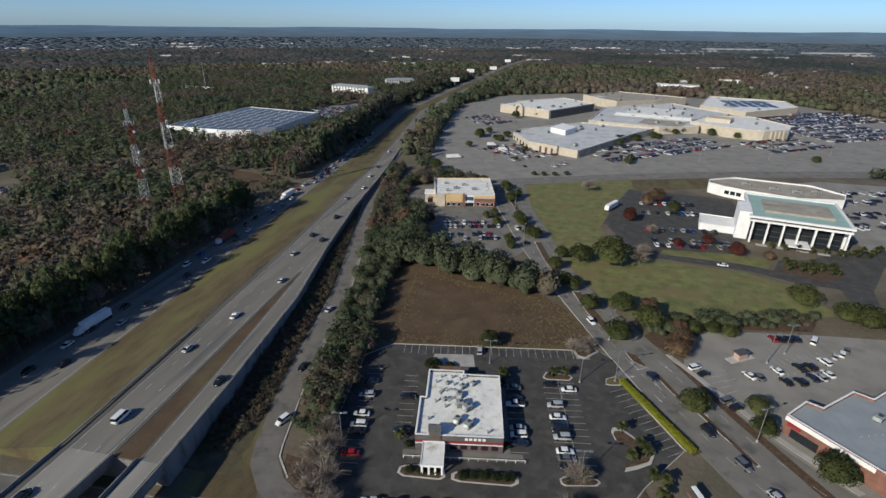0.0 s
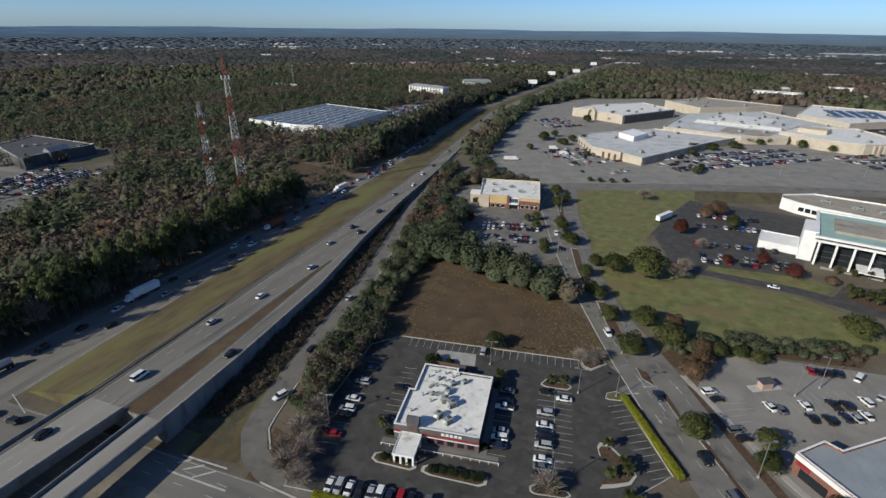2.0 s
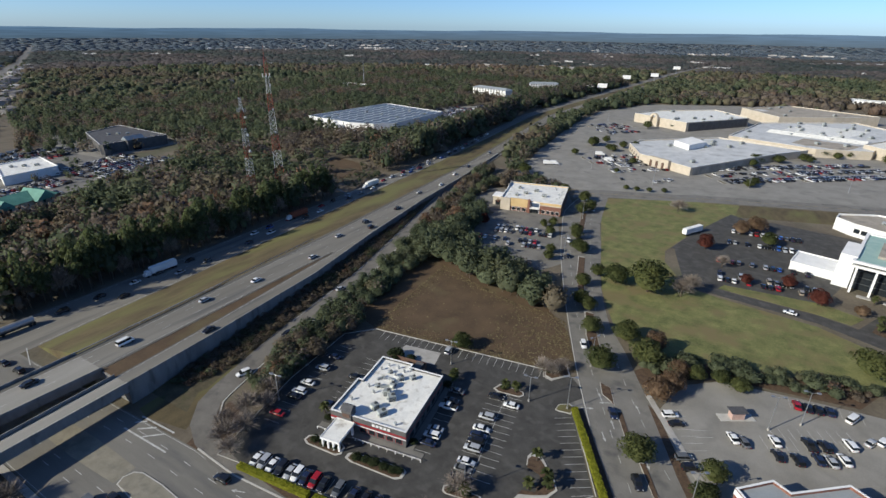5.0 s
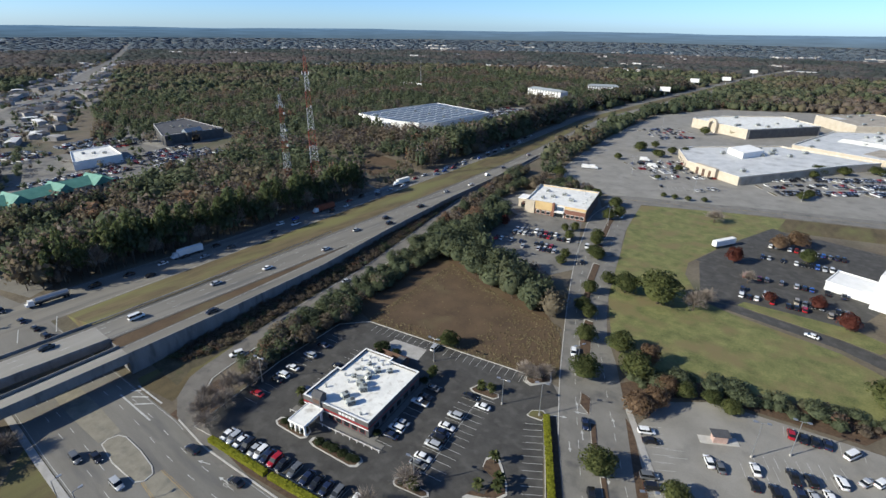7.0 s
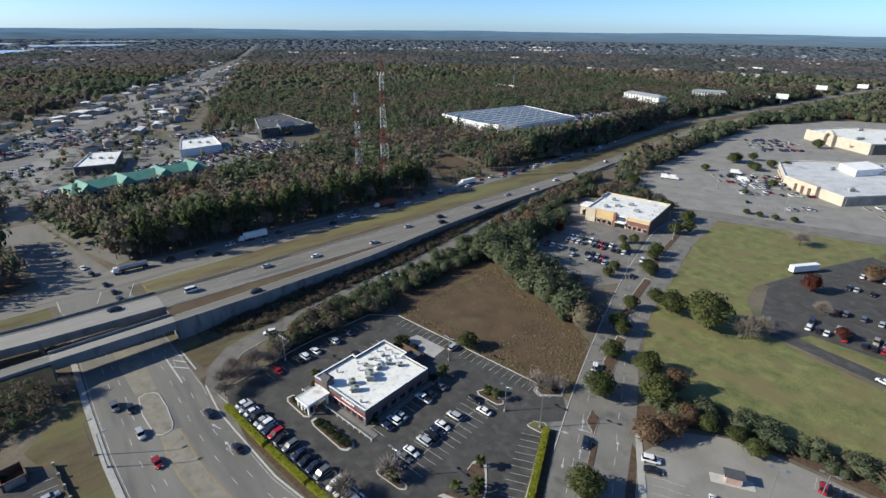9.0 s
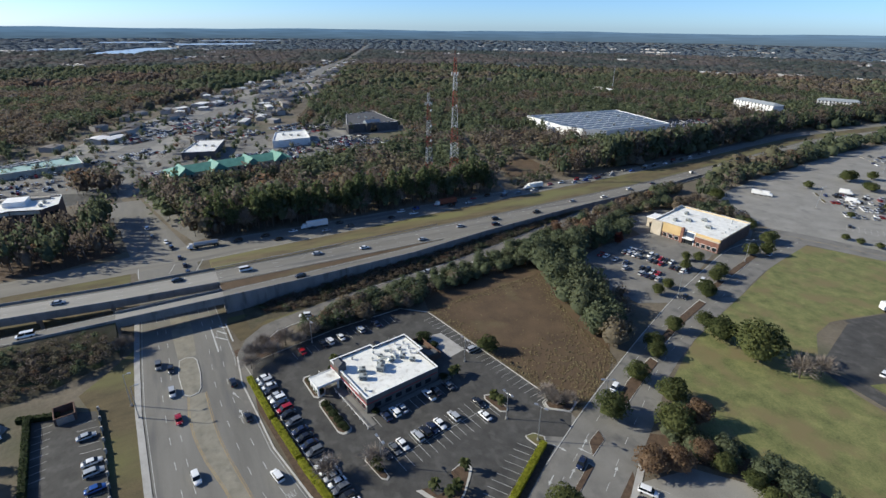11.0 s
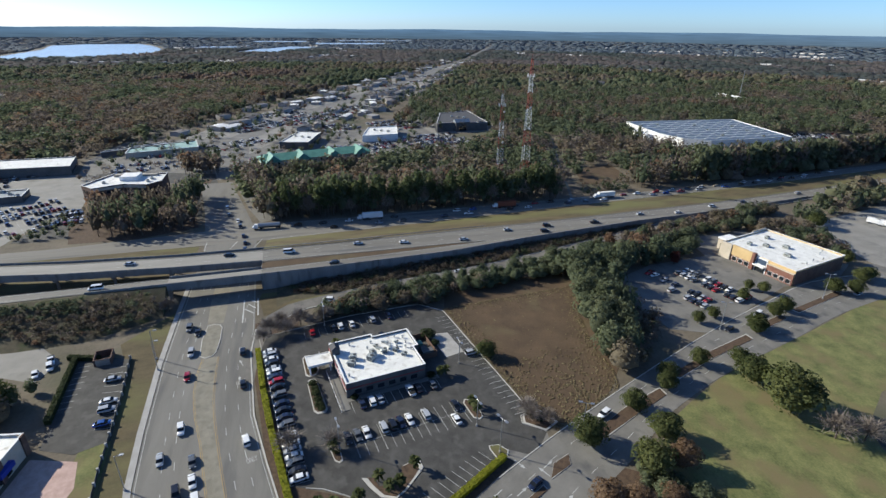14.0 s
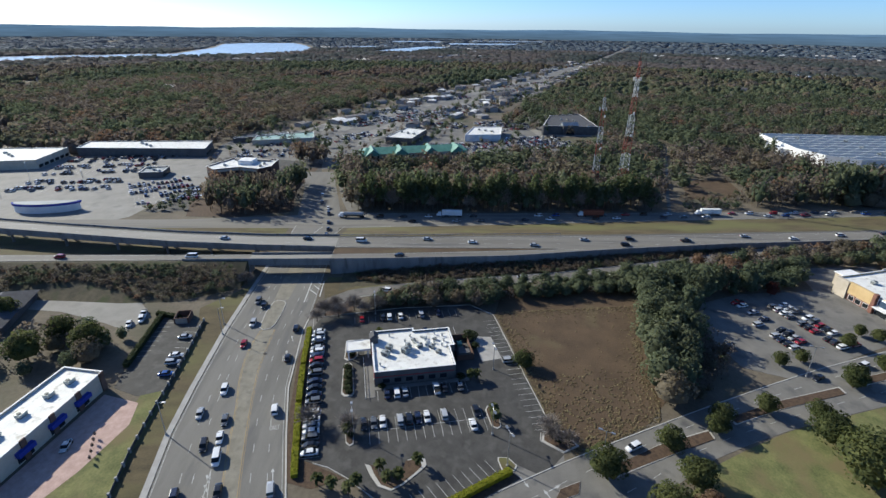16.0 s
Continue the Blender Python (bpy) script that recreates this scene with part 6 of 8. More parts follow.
def build_car(kind, paint, label, category, group):
    L, W, zb, zr, rf, rb, cf, cb = KINDS[kind]
    h, w = L / 2, W / 2
    c = thing("car" if kind not in ("pickup", "van") else ("pickup_truck" if kind == "pickup" else "van"), label, category, None, group)
    nose = zb - 0.22
    g = Geo()
    g.loft([section(-h, w * 0.86, 0.38, zb - 0.12), section(-h + 0.18, w * 0.96, 0.28, zb), section(-h + 1.0, w, 0.24, zb), section(0, w, 0.24, zb), section(cf - 0.1, w, 0.24, zb - 0.02), section(h - 0.35, w * 0.95, 0.26, nose), section(h - 0.08, w * 0.86, 0.3, nose - 0.1), section(h, w * 0.74, 0.38, nose - 0.22)])
    if kind == "pickup":
        g2 = Geo()
        g2.box(-h + 0.15, cb - 0.1, -w + 0.12, w - 0.12, zb - 0.02, zb + 0.012)
    part("body", g, M["car_" + paint], c, "", None, True)
    if kind == "pickup":
        part("load_bed", g2, M["tyre"], c, "dark open load bed")
    wt = w * 0.80

    def ring(z, xf, xb, ww):
        return [(xf, -ww, z), (xf, ww, z), (xb, ww, z), (xb, -ww, z)]
    part("window_band", Geo().loft([ring(zb - 0.03, cf, cb, w * 0.93), ring(zr - 0.06, rf, rb, wt)]), M["carglass"], c, "dark tinted windows")
    part("roof", Geo().loft([ring(zr - 0.075, rf + 0.03, rb - 0.03, wt + 0.015), ring(zr - 0.03, rf, rb, wt), ring(zr, rf - 0.2, rb + 0.2, wt - 0.16)]), M["car_" + paint], c)
    for s in (-1, 1):
        part("pillar", Geo().loft([[(0.0 + o * 0.06 - 0.3, s * (w * 0.94), zb - 0.03), (0.0 + o * 0.06 - 0.18, s * (w * 0.94), zb - 0.03), (-0.2 + 0.02, s * (wt + 0.02), zr - 0.05), (-0.32, s * (wt + 0.02), zr - 0.05)] for o in (0, 1)]), M["car_" + paint], c)
        for x in (h - 0.95, -h + 0.95):
            part("wheel", Geo().tube((x, s * (w - 0.2), 0.33), (x, s * (w + 0.02), 0.33), 0.33, 0.33, 12), M["tyre"], c)
        part("headlight", Geo().box(h - 0.22, h - 0.05, s * w * 0.62 - 0.16, s * w * 0.62 + 0.16, nose - 0.22, nose - 0.06), M["lampclear"], c)
        part("taillight", Geo().box(-h - 0.01, -h + 0.12, s * w * 0.7 - 0.12, s * w * 0.7 + 0.12, zb - 0.34, zb - 0.16), M["lampred"], c)
    return c


CARS = {}
NAMES = {"sedan": "saloon car", "suv": "tall estate car", "pickup": "pickup truck", "van": "van"}


def car(kind, paint, x, y, head, z=0.05, place="parked in a marked bay", group="parked cars"):
    """A vehicle standing at x, y with its nose towards head degrees."""
    key = (kind, paint, place)
    m = pose(x, y, z, 0, 0, head)
    if key not in CARS:
        CARS[key] = build_car(kind, paint, f"{paint} {NAMES[kind]} {place}", "car" if kind in ("sedan", "suv") else kind, group)
        CARS[key].matrix_basis = m
        return CARS[key]
    return copy_thing(CARS[key], m)


def lot_car(kind, paint, u, v, head):
    p = lot(u, v)
    return car(kind, paint, p[0], p[1], head + 8.2)


# steakhouse: row along the avenue, noses outwards
for u, k, c in ((34.8, "sedan", "white"), (32.2, "sedan", "black"), (29.5, "suv", "grey"), (27.2, "sedan", "white"), (24.9, "sedan", "silver"), (22.4, "sedan", "white"), (19.9, "suv", "white"), (14.8, "suv", "grey"), (11.5, "sedan", "navy"), (8.4, "sedan", "black"), (5.3, "sedan", "navy"), (1.2, "suv", "grey"), (-3.0, "sedan", "black"), (-5.5, "suv", "red"), (-8.2, "sedan", "navy"), (-10.6, "suv", "white"), (-12.8, "sedan", "silver"), (-15.6, "suv", "black"), (-18.2, "sedan", "white"), (-20.8, "suv", "silver"), (-23.2, "sedan", "white")):
    lot_car(k, c, u, -31.0, -90)
for v, k, c in ((-16.6, "sedan", "black"), (-13.8, "sedan", "grey"), (-11.3, "sedan", "white"), (-6.4, "suv", "silver"), (-3.8, "suv", "black"), (-1.3, "sedan", "navy"), (1.3, "sedan", "white"), (6.3, "suv", "silver"), (15.8, "sedan", "black")):
    lot_car(k, c, 26.6, v, 180 if k == "suv" else 0)
lot_car("sedan", "white", 31.8, 13.6, 180)
for v, k, c in ((-9.2, "sedan", "navy"), (-6.2, "suv", "white"), (-3.7, "sedan", "silver"), (6.0, "pickup", "white"), (8.6, "sedan", "black"), (13.4, "sedan", "grey")):
    lot_car(k, c, 14.9, v, 180)
lot_car("suv", "silver", 4.8, 32.3, 90)
for v, k, c in ((7.4, "suv", "silver"), (-0.6, "sedan", "white"), (-4.9, "suv", "white"), (-7.4, "sedan", "black"), (-15.2, "sedan", "red"), (14.0, "sedan", "navy")):
    lot_car(k, c, -29.4, v, 180)
lot_car("sedan", "navy", -17.2, -6.4, 0)
lot_car("sedan", "black", -17.0, 7.4, 0)

# traffic standing on the avenue
AV = "on the avenue"
for x, y, h, k, c in ((-56.3, 49.6, 0, "suv", "grey"), (-52.5, 53, 0, "sedan", "black"), (-39.5, 52.6, 2, "suv", "silver"), (-26.1, 53.4, 4, "sedan", "red"), (-1.7, 55.5, 8, "suv", "white"), (8.5, 52.2, 10, "sedan", "silver"), (11.3, 60.2, 12, "sedan", "grey"), (18, 61.2, 12, "sedan", "white"), (20.8, 58, 12, "suv", "black"), (25.2, 63, 12, "van", "white"), (35.4, 67, 13, "sedan", "black"), (37, 57.4, 13, "suv", "navy"), (7.3, 73.0, 193, "suv", "white"), (-17.8, 70.6, 188, "sedan", "black"), (-35.9, 69.4, 184, "suv", "black"), (35.1, 79.4, 194, "suv", "silver"), (-135.6, 63.9, 184, "sedan", "black"), (-127, 64.5, 184, "suv", "black"), (-145.6, 62.5, 184, "sedan", "navy"), (-160, 60, 10, "suv", "black"), (-170, 58, 10, "sedan", "white"), (-182, 52, 190, "sedan", "grey"), (-196, 50, 190, "suv", "white"), (48, 71, 14, "sedan", "silver"), (55, 64, 14, "suv", "black"), (-64.8, 100.2, 250, "suv", "white"), (-70, 124, 258, "sedan", "black"), (-76, 160, 80, "sedan", "silver"), (-88, 240, 78, "sedan", "black")):
    car(k, c, x, y, h, 0.065, AV, "cars on the avenue")
# access road and the other lots
for x, y, h, k, c in ((41, 142, 298, "sedan", "navy"), (52, 120, 300, "suv", "black"), (57.5, 109, 300, "suv", "grey"), (-3.7, 243, 292, "sedan", "black"), (-9.6, 262.5, 290, "suv", "white"), (24, 172, 296, "suv", "white"), (62, 100, 302, "sedan", "silver"), (-11.7, 318, 280, "sedan", "silver"), (88, 236, 170, "sedan", "white"), (12, 205, 292, "sedan", "white")):
    car(k, c, x, y, h, 0.065, "on the access road", "cars on the access road")
for x, y, h, k, c in ((55.5, 149.8, 30, "suv", "white"), (57.6, 147, 30, "sedan", "black"), (60.9, 134.6, 30, "suv", "grey"), (62.8, 131.9, 30, "suv", "black"), (71.6, 149, 120, "sedan", "white"), (74.2, 148.8, 120, "sedan", "grey"), (81.5, 153.5, 115, "sedan", "white"), (82, 148, 115, "sedan", "black"), (86.4, 148.8, 115, "suv", "black"), (89.4, 156.6, 115, "pickup", "black"), (93, 158, 115, "suv", "black"), (91.2, 151.8, 115, "sedan", "navy"), (94, 152.6, 115, "sedan", "silver"), (87.4, 173.6, 100, "sedan", "red"), (90.1, 173.8, 100, "sedan", "black"), (92.8, 174.4, 100, "sedan", "black"), (95.6, 175.2, 100, "sedan", "navy"), (101, 174.6, 60, "van", "white"), (99, 162, 115, "suv", "white"), (104, 166, 60, "sedan", "silver"), (107, 168, 60, "suv", "white"), (110, 171, 60, "sedan", "grey"), (97, 155, 115, "sedan", "white")):
    car(k, c, x, y, h, 0.06, "parked beside the pharmacy", "cars by the pharmacy")
rnd = random.Random(5)
mix = ["white"] * 5 + ["silver"] * 4 + ["grey"] * 3 + ["black"] * 5 + ["navy"] * 2 + ["red"] * 2 + ["blue"] + ["tan"]
kinds = ["sedan"] * 5 + ["suv"] * 4 + ["pickup"]
for r in range(4):  # store car park
    for k in range(14):
        if rnd.random() < 0.5:
            p = pose(-50, 236, 0, 0, 0, 14) @ Vector((2.7 * k * 0.98 + (0 if r < 2 else 4), 3 + [0, 5.4, 17, 22.4][r] + 0.9 * 0, 0))
            q = np.array([p.x]), np.array([p.y])
            if inside(*q, [(-54, 230), (-12, 226), (-6, 238), (-28, 292), (-62, 282)])[0]:
                car(rnd.choice(kinds), rnd.choice(mix), p.x, p.y, 104 + 180 * (r % 2), 0.055, "parked before the ochre shop", "cars by the ochre shop")
for r in range(5):  # office car park
    for k in range(15):
        if rnd.random() < 0.62:
            p = pose(62, 255, 0, 0, 0, 5) @ Vector((2.8 * k, [0, 5.4, 22, 50, 68][r], 0))
            q = np.array([p.x]), np.array([p.y])
            if inside(*q, [(52, 250), (98, 250), (104, 268), (112, 300), (120, 342), (84, 348), (66, 340), (46, 280)])[0]:
                car(rnd.choice(kinds), rnd.choice(mix), p.x, p.y, 95 + 180 * (r % 2), 0.055, "parked beside the office", "cars by the office")
for x, y, h, k, c in ((-31, 31.2, 98, "sedan", "silver"), (-20, 33, 98, "sedan", "white"), (-16, 33.6, 98, "suv", "silver"), (-10, 34.2, 98, "sedan", "blue"), (20, 22, 10, "sedan", "silver"), (-47, 9, 20, "pickup", "white"), (-43, 10, 20, "suv", "white"), (-64, -36, 80, "sedan", "black"), (-66, -28, 80, "van", "white"), (-40, 7, 20, "sedan", "white")):
    car(k, c, x, y, h, 0.06, "parked by the shop with awnings", "cars by the shop")
# highway traffic
for y, f, k, c, h in ((-44, "r", "suv", "red", 270), (13, "r", "van", "white", 270), (105, "r", "sedan", "black", 270), (170, 0.8, "sedan", "silver", 90), (197, 0.4, "sedan", "silver", 90), (221, 0.4, "suv", "black", 90), (216, 0.75, "suv", "black", 90), (285, 0.4, "sedan", "silver", 90), (340, 0.5, "suv", "white", 90), (367, 0.5, "sedan", "navy", 90), (118, 0.35, "sedan", "silver", 90), (140, 0.6, "sedan", "white", 90), (250, 0.62, "pickup", "black", 90), (310, 0.7, "sedan", "white", 90), (420, 0.4, "suv", "silver", 90), (470, 0.6, "sedan", "black", 90), (86, 0.5, "van", "white", 90), (60, 0.35, "sedan", "black", 90), (20, 0.5, "sedan", "silver", 90)):
    x = (at_y(RN, y) + at_y(RS, y)) / 2 if f == "r" else at_y(XN, y) * (1 - f) + at_y(XS, y) * f
    car(k, c, x, y, h, at_y(ZH, y) + 0.03, "on the raised highway", "cars on the highway")
for i in range(64):
    y = 84 + 6.6 * i + rnd.uniform(-2, 2)
    f = 0.32 if i % 2 else 0.68
    if rnd.random() < 0.8:
        car(rnd.choice(kinds), rnd.choice(mix), at_y(XF, y) * (1 - f) + at_y(XG, y) * f, y, 270, 0.075, "queuing in the shade of the woods", "queue on the carriageway")


def lorry(x, y, head, cargo, paint, label):
    t = thing("lorry", label, "lorry", pose(x, y, 0.07, 0, 0, head))
    part("cab", Geo().loft([section(3.6, 1.2, 0.6, 2.9, 0.2), section(5.4, 1.2, 0.6, 2.9, 0.2), section(5.6, 1.15, 0.7, 1.8, 0.2), section(6.4, 1.05, 0.7, 1.7, 0.2)]), M["car_" + paint], t)
    part("windscreen", Geo().box(5.38, 5.46, -1.0, 1.0, 1.9, 2.7), M["carglass"], t)
    if cargo == "tank":
        part("tank", Geo().tube((-8, 0, 2.2), (3.2, 0, 2.2), 1.2, 1.2, 14), M["steel"], t, "polished tank")
    else:
        part("box", Geo().box(-8.5, 3.2, -1.25, 1.25, 1.1, 3.9), M[cargo], t)
    part("chassis", Geo().box(-8.3, 5.8, -0.6, 0.6, 0.7, 1.1), M["tyre"], t)
    for wx in (-7.6, -6.3, 1.9, 5.0):
        for s in (-1, 1):
            part("wheel", Geo().tube((wx, s * 0.85, 0.5), (wx, s * 1.2, 0.5), 0.5, 0.5, 12), M["tyre"], t)


lorry(-155, 73, 268, "tank", "white", "white lorry with a polished tank trailer")
lorry(-156, 130, 268, "white", "white", "white lorry with a box trailer")
lorry(-156, 214, 268, "orange", "white", "white lorry with an orange container")
lorry(-158, 286, 268, "whiteroof", "white", "white lorry with a long white trailer")
tr = thing("box_trailer", "white box trailer standing on the lawn", "trailer", pose(45, 309, 0.05, 0, 0, 60))
part("box", Geo().box(-7, 7, -1.3, 1.3, 1.1, 4.0), M["white"], tr)
part("chassis", Geo().box(-6.8, 6.8, -0.6, 0.6, 0.7, 1.1), M["tyre"], tr)
for wx in (-5.8, -4.6, 4.5):
    for s in (-1, 1):
        part("wheel", Geo().tube((wx, s * 0.8, 0.48), (wx, s * 1.2, 0.48), 0.48, 0.48, 10), M["tyre"], tr)
patch("trailer_drive", [(38, 282), (47, 280), (62, 335), (70, 350), (62, 356), (48, 318)], "asphalt", 0.056, "dark asphalt drive across the lawn", "driveway")
for x, y in ((-34, 452), (-70, 416), (-74, 414), (-46, 470)):
    v = thing("delivery_truck", "white delivery truck in the mall car park", "truck", pose(x, y, 0.05, 0, 0, 20), "delivery trucks")
    part("box", Geo().box(-4, 2, -1.2, 1.2, 0.9, 3.4), M["white"], v)
    part("cab", Geo().loft([section(2.05, 1.1, 0.5, 2.4, 0.2), section(3.2, 1.1, 0.5, 2.3, 0.2), section(4.2, 1.0, 0.5, 1.4, 0.2)]), M["car_white"], v)
    for wx in (-2.6, 2.9):
        for s in (-1, 1):
            part("wheel", Geo().tube((wx, s * 0.8, 0.45), (wx, s * 1.15, 0.45), 0.45, 0.45, 10), M["tyre"], v)

# the far car parks: too many to count, one mesh of small cars
CV = np.array([(-2.3, -.88, .3), (2.3, -.88, .3), (2.3, .88, .3), (-2.3, .88, .3), (-2.25, -.88, .95), (2.2, -.85, .82), (2.2, .85, .82), (-2.25, .88, .95),
               (-1.8, -.8, .95), (1.3, -.8, .92), (1.3, .8, .92), (-1.8, .8, .95), (-1.2, -.68, 1.45), (.5, -.68, 1.45), (.5, .68, 1.45), (-1.2, .68, 1.45)])
CF = np.array([(0, 1, 5, 4), (1, 2, 6, 5), (2, 3, 7, 6), (3, 0, 4, 7), (4, 5, 6, 7), (8, 9, 13, 12), (9, 10, 14, 13), (10, 11, 15, 14), (11, 8, 12, 15), (12, 13, 14, 15)])
CG = np.array([0, 0, 0, 0, 0, 1, 1, 1, 1, 0])  # glass faces take the black end of the paint ramp


def far_cars(name, label, blocks, seed):
    rs = np.random.RandomState(seed)
    V, F, T = [], [], []
    n = 0
    stalls = Geo()
    for x0, y0, ang, rows, cols, fillr, pitch in blocks:
        c, s = math.cos(radians(ang)), math.sin(radians(ang))
        for r in range(rows):
            for k in range(cols):
                u, v = k * 2.8, (r // 2) * pitch + (r % 2) * 5.3
                e0, e1 = [(x0 + c * (u - 1.4) - s * w, y0 + s * (u - 1.4) + c * w) for w in (v - 2.4, v + 2.4)]
                dash(stalls, e0, e1, 0.13, 0.066)
                if rs.rand() > fillr:
                    continue
                x, y = x0 + c * u - s * v, y0 + s * u + c * v
                a = radians(ang + 90 + rs.uniform(-2, 2))
                m = np.array([(math.cos(a), math.sin(a), 0), (-math.sin(a), math.cos(a), 0), (0, 0, 1)])
                sc = rs.uniform(0.92, 1.12)
                V.append(CV * [1, 1, rs.choice([1, 1, 1.2])] * sc @ m + [x, y, 0.05])
                F.append(CF + n)
                n += len(CV)
                T.append(np.where(CG == 1, 0.02, rs.rand()))
    setting("stall_lines", stalls, M["paint"], "faint white stall lines under the parked cars", "road marking")
    ob = new(name, array_mesh(name, np.concatenate(V), np.concatenate(F), np.concatenate(T), M["farcars"]))
    return tagged(ob, label, "cars", "", "stuff")


far_cars("mall_cars", "rows of parked cars in the mall car park", [
    (-40, 440, 40, 4, 16, 0.5, 16), (-22, 418, 40, 4, 18, 0.45, 16), (58, 432, 38, 6, 34, 0.62, 17), (110, 470, 38, 6, 30, 0.72, 17), (60, 440, 38, 2, 20, 0.25, 17),
    (-78, 600, 50, 4, 16, 0.5, 16), (-62, 575, 50, 4, 14, 0.5, 16), (205, 500, 30, 6, 26, 0.6, 17), (280, 560, 28, 14, 42, 0.86, 16), (255, 640, 28, 8, 40, 0.85, 16),
    (340, 680, 25, 10, 30, 0.8, 16), (170, 300, 20, 4, 18, 0.5, 16), (175, 345, 15, 4, 24, 0.5, 16), (-10, 395, 25, 2, 14, 0.25, 16)], 11)
far_cars("warehouse_cars", "parked cars beside the warehouse", [(-252, 560, 80, 6, 42, 0.85, 14), (-290, 575, 80, 4, 30, 0.8, 14)], 12)
far_cars("strip_cars", "parked cars along the old road", [
    (-290, -165, 100, 6, 32, 0.5, 17), (-245, -160, 100, 6, 26, 0.45, 17), (-205, -160, 95, 4, 24, 0.4, 17), (-200, -75, 120, 4, 14, 0.7, 16), (-190, -40, 95, 4, 14, 0.8, 15),
    (-300, 60, 100, 4, 40, 0.75, 14), (-330, 120, 100, 4, 24, 0.8, 14), (-330, 200, 105, 8, 24, 0.75, 14), (-420, 190, 110, 8, 20, 0.7, 15), (-420, 110, 110, 6, 22, 0.6, 15),
    (-205, 90, 98, 4, 40, 0.6, 15), (-360, 30, 130, 4, 20, 0.6, 15), (-440, 40, 130, 6, 24, 0.55, 15), (-500, 100, 120, 6, 30, 0.6, 15), (-560, 160, 120, 6, 30, 0.5, 15),
    (-520, 40, 120, 4, 30, 0.5, 15), (-650, 120, 120, 4, 30, 0.5, 15), (-300, -40, 100, 4, 22, 0.5, 15), (-345, -30, 100, 2, 16, 0.6, 15), (-175, -58, 120, 4, 16, 0.55, 15), (-470, 90, 120, 6, 30, 0.6, 15), (-760, 240, 120, 4, 34, 0.6, 15), (-820, 220, 120, 4, 34, 0.5, 15), (-900, 330, 120, 4, 30, 0.5, 15), (-1000, 340, 120, 4, 30, 0.5, 15), (-700, 260, 120, 4, 40, 0.5, 15), (-640, 210, 120, 4, 26, 0.5, 15)], 13)


for x0, y0, ang, rows, cols, pitch in ((58, 432, 38, 6, 34, 17), (110, 470, 38, 6, 30, 17), (-40, 440, 40, 4, 16, 16), (205, 500, 30, 6, 26, 17), (-78, 600, 50, 4, 16, 16), (280, 560, 28, 14, 42, 16)):
    m = pose(x0, y0, 0, 0, 0, ang)
    for u in (-4.2, cols * 2.8 + 1.4):
        for r in range(rows // 2):
            v0, v1 = r * pitch - 2.4, r * pitch + 7.8
            pts = [(u - 1.1, v0 + 0.8), (u, v0), (u + 1.1, v0 + 0.8), (u + 1.1, v1 - 0.8), (u, v1), (u - 1.1, v1 - 0.8)]
            q = [m @ Vector((a, b, 0)) for a, b in pts]
            isle = setting("row_island", Geo().prism([(p.x, p.y) for p in q], 0.0, 0.2), M["kerb"], "kerbed island at the end of a parking row", "traffic island")
            q = [m @ Vector((u + (a - u) * 0.8, (v0 + v1) / 2 + (b - (v0 + v1) / 2) * 0.92, 0)) for a, b in pts]
            part("planting_bed", Geo().prism([(p.x, p.y) for p in q], 0.05, 0.23), M["verge"], isle, "dry grass bed")


# ---- the old road and its far strip of shops, water
cor = curve([(-345, 14), (-384, 34), (-463, 62), (-568, 117), (-720, 206), (-959, 345), (-1272, 497), (-1660, 696)], 40)
cl, cr = outline(cor, [(0, 24), (0.5, 26), (1, 20)])
g = Geo()
ribbon(g, cl, cr, -0.2, 0.06)
setting("road_old", g, M["access"], "long straight main road through the strip of shops", "road")
CORRIDOR = outline(cor, [(0, 170), (0.25, 190), (0.5, 120), (1, 56)])[0] + outline(cor, [(0, 170), (0.25, 190), (0.5, 120), (1, 56)])[1][::-1]
CLEAR.append(CORRIDOR)
g = Geo()
ll, rr_ = outline(cor[:-6], [(0, 110), (0.3, 110), (0.6, 70), (1, 40)])
ribbon(g, ll, rr_, -0.2, 0.03)
setting("forecourts", g, M["malllot"], "pale asphalt forecourts along the main road", "car park")
patch("strip_lot", [(-300, -232), (-302, -62), (-258, -40), (-215, -34), (-192, -48), (-156, -54), (-140, -70), (-142, -150), (-180, -240)], "malllot", 0.04, "pale car park of the strip of shops", "car park")
patch("shop_court", [(-262, -60), (-300, -62), (-345, -70), (-420, -60), (-420, 20), (-400, 52), (-345, 54), (-300, 60), (-264, 42), (-262, 26)], "access", 0.032, "worn asphalt courts between the shops", "car park", clear=False)
CLEAR.append([(-262, -60), (-300, -62), (-345, -70), (-420, -60), (-420, 20), (-345, 50), (-310, 44), (-300, 4), (-262, -10)])
patch("office_court", [(-165, -50), (-204, -44), (-206, 14), (-262, 26), (-266, -44), (-300, -50), (-304, -30), (-280, 34), (-246, 40), (-204, 30), (-168, 36)], "asphalt", 0.035, "car park round the brick office", "car park", clear=False)
CLEAR.append([(-200, -50), (-262, -44), (-280, 34), (-246, 40), (-203, 18)])
patch("showroom_lots", [(-300, 56), (-330, 50), (-430, 90), (-440, 230), (-330, 240), (-312, 170)], "access", 0.035, "crowded forecourts of the showrooms", "car park")
patch("corner_lot", [(-165, 70.5), (-190, 63), (-228, 55), (-255, 50), (-262, 62), (-215, 78), (-170, 80)], "access", 0.033, "worn asphalt at the corner of the side street", "car park", clear=False)
patch("hotel_lot", [(-205, 84), (-240, 74), (-246, 168), (-222, 196), (-200, 190)], "access", 0.035, "car park behind the belt of pines", "car park", clear=False)
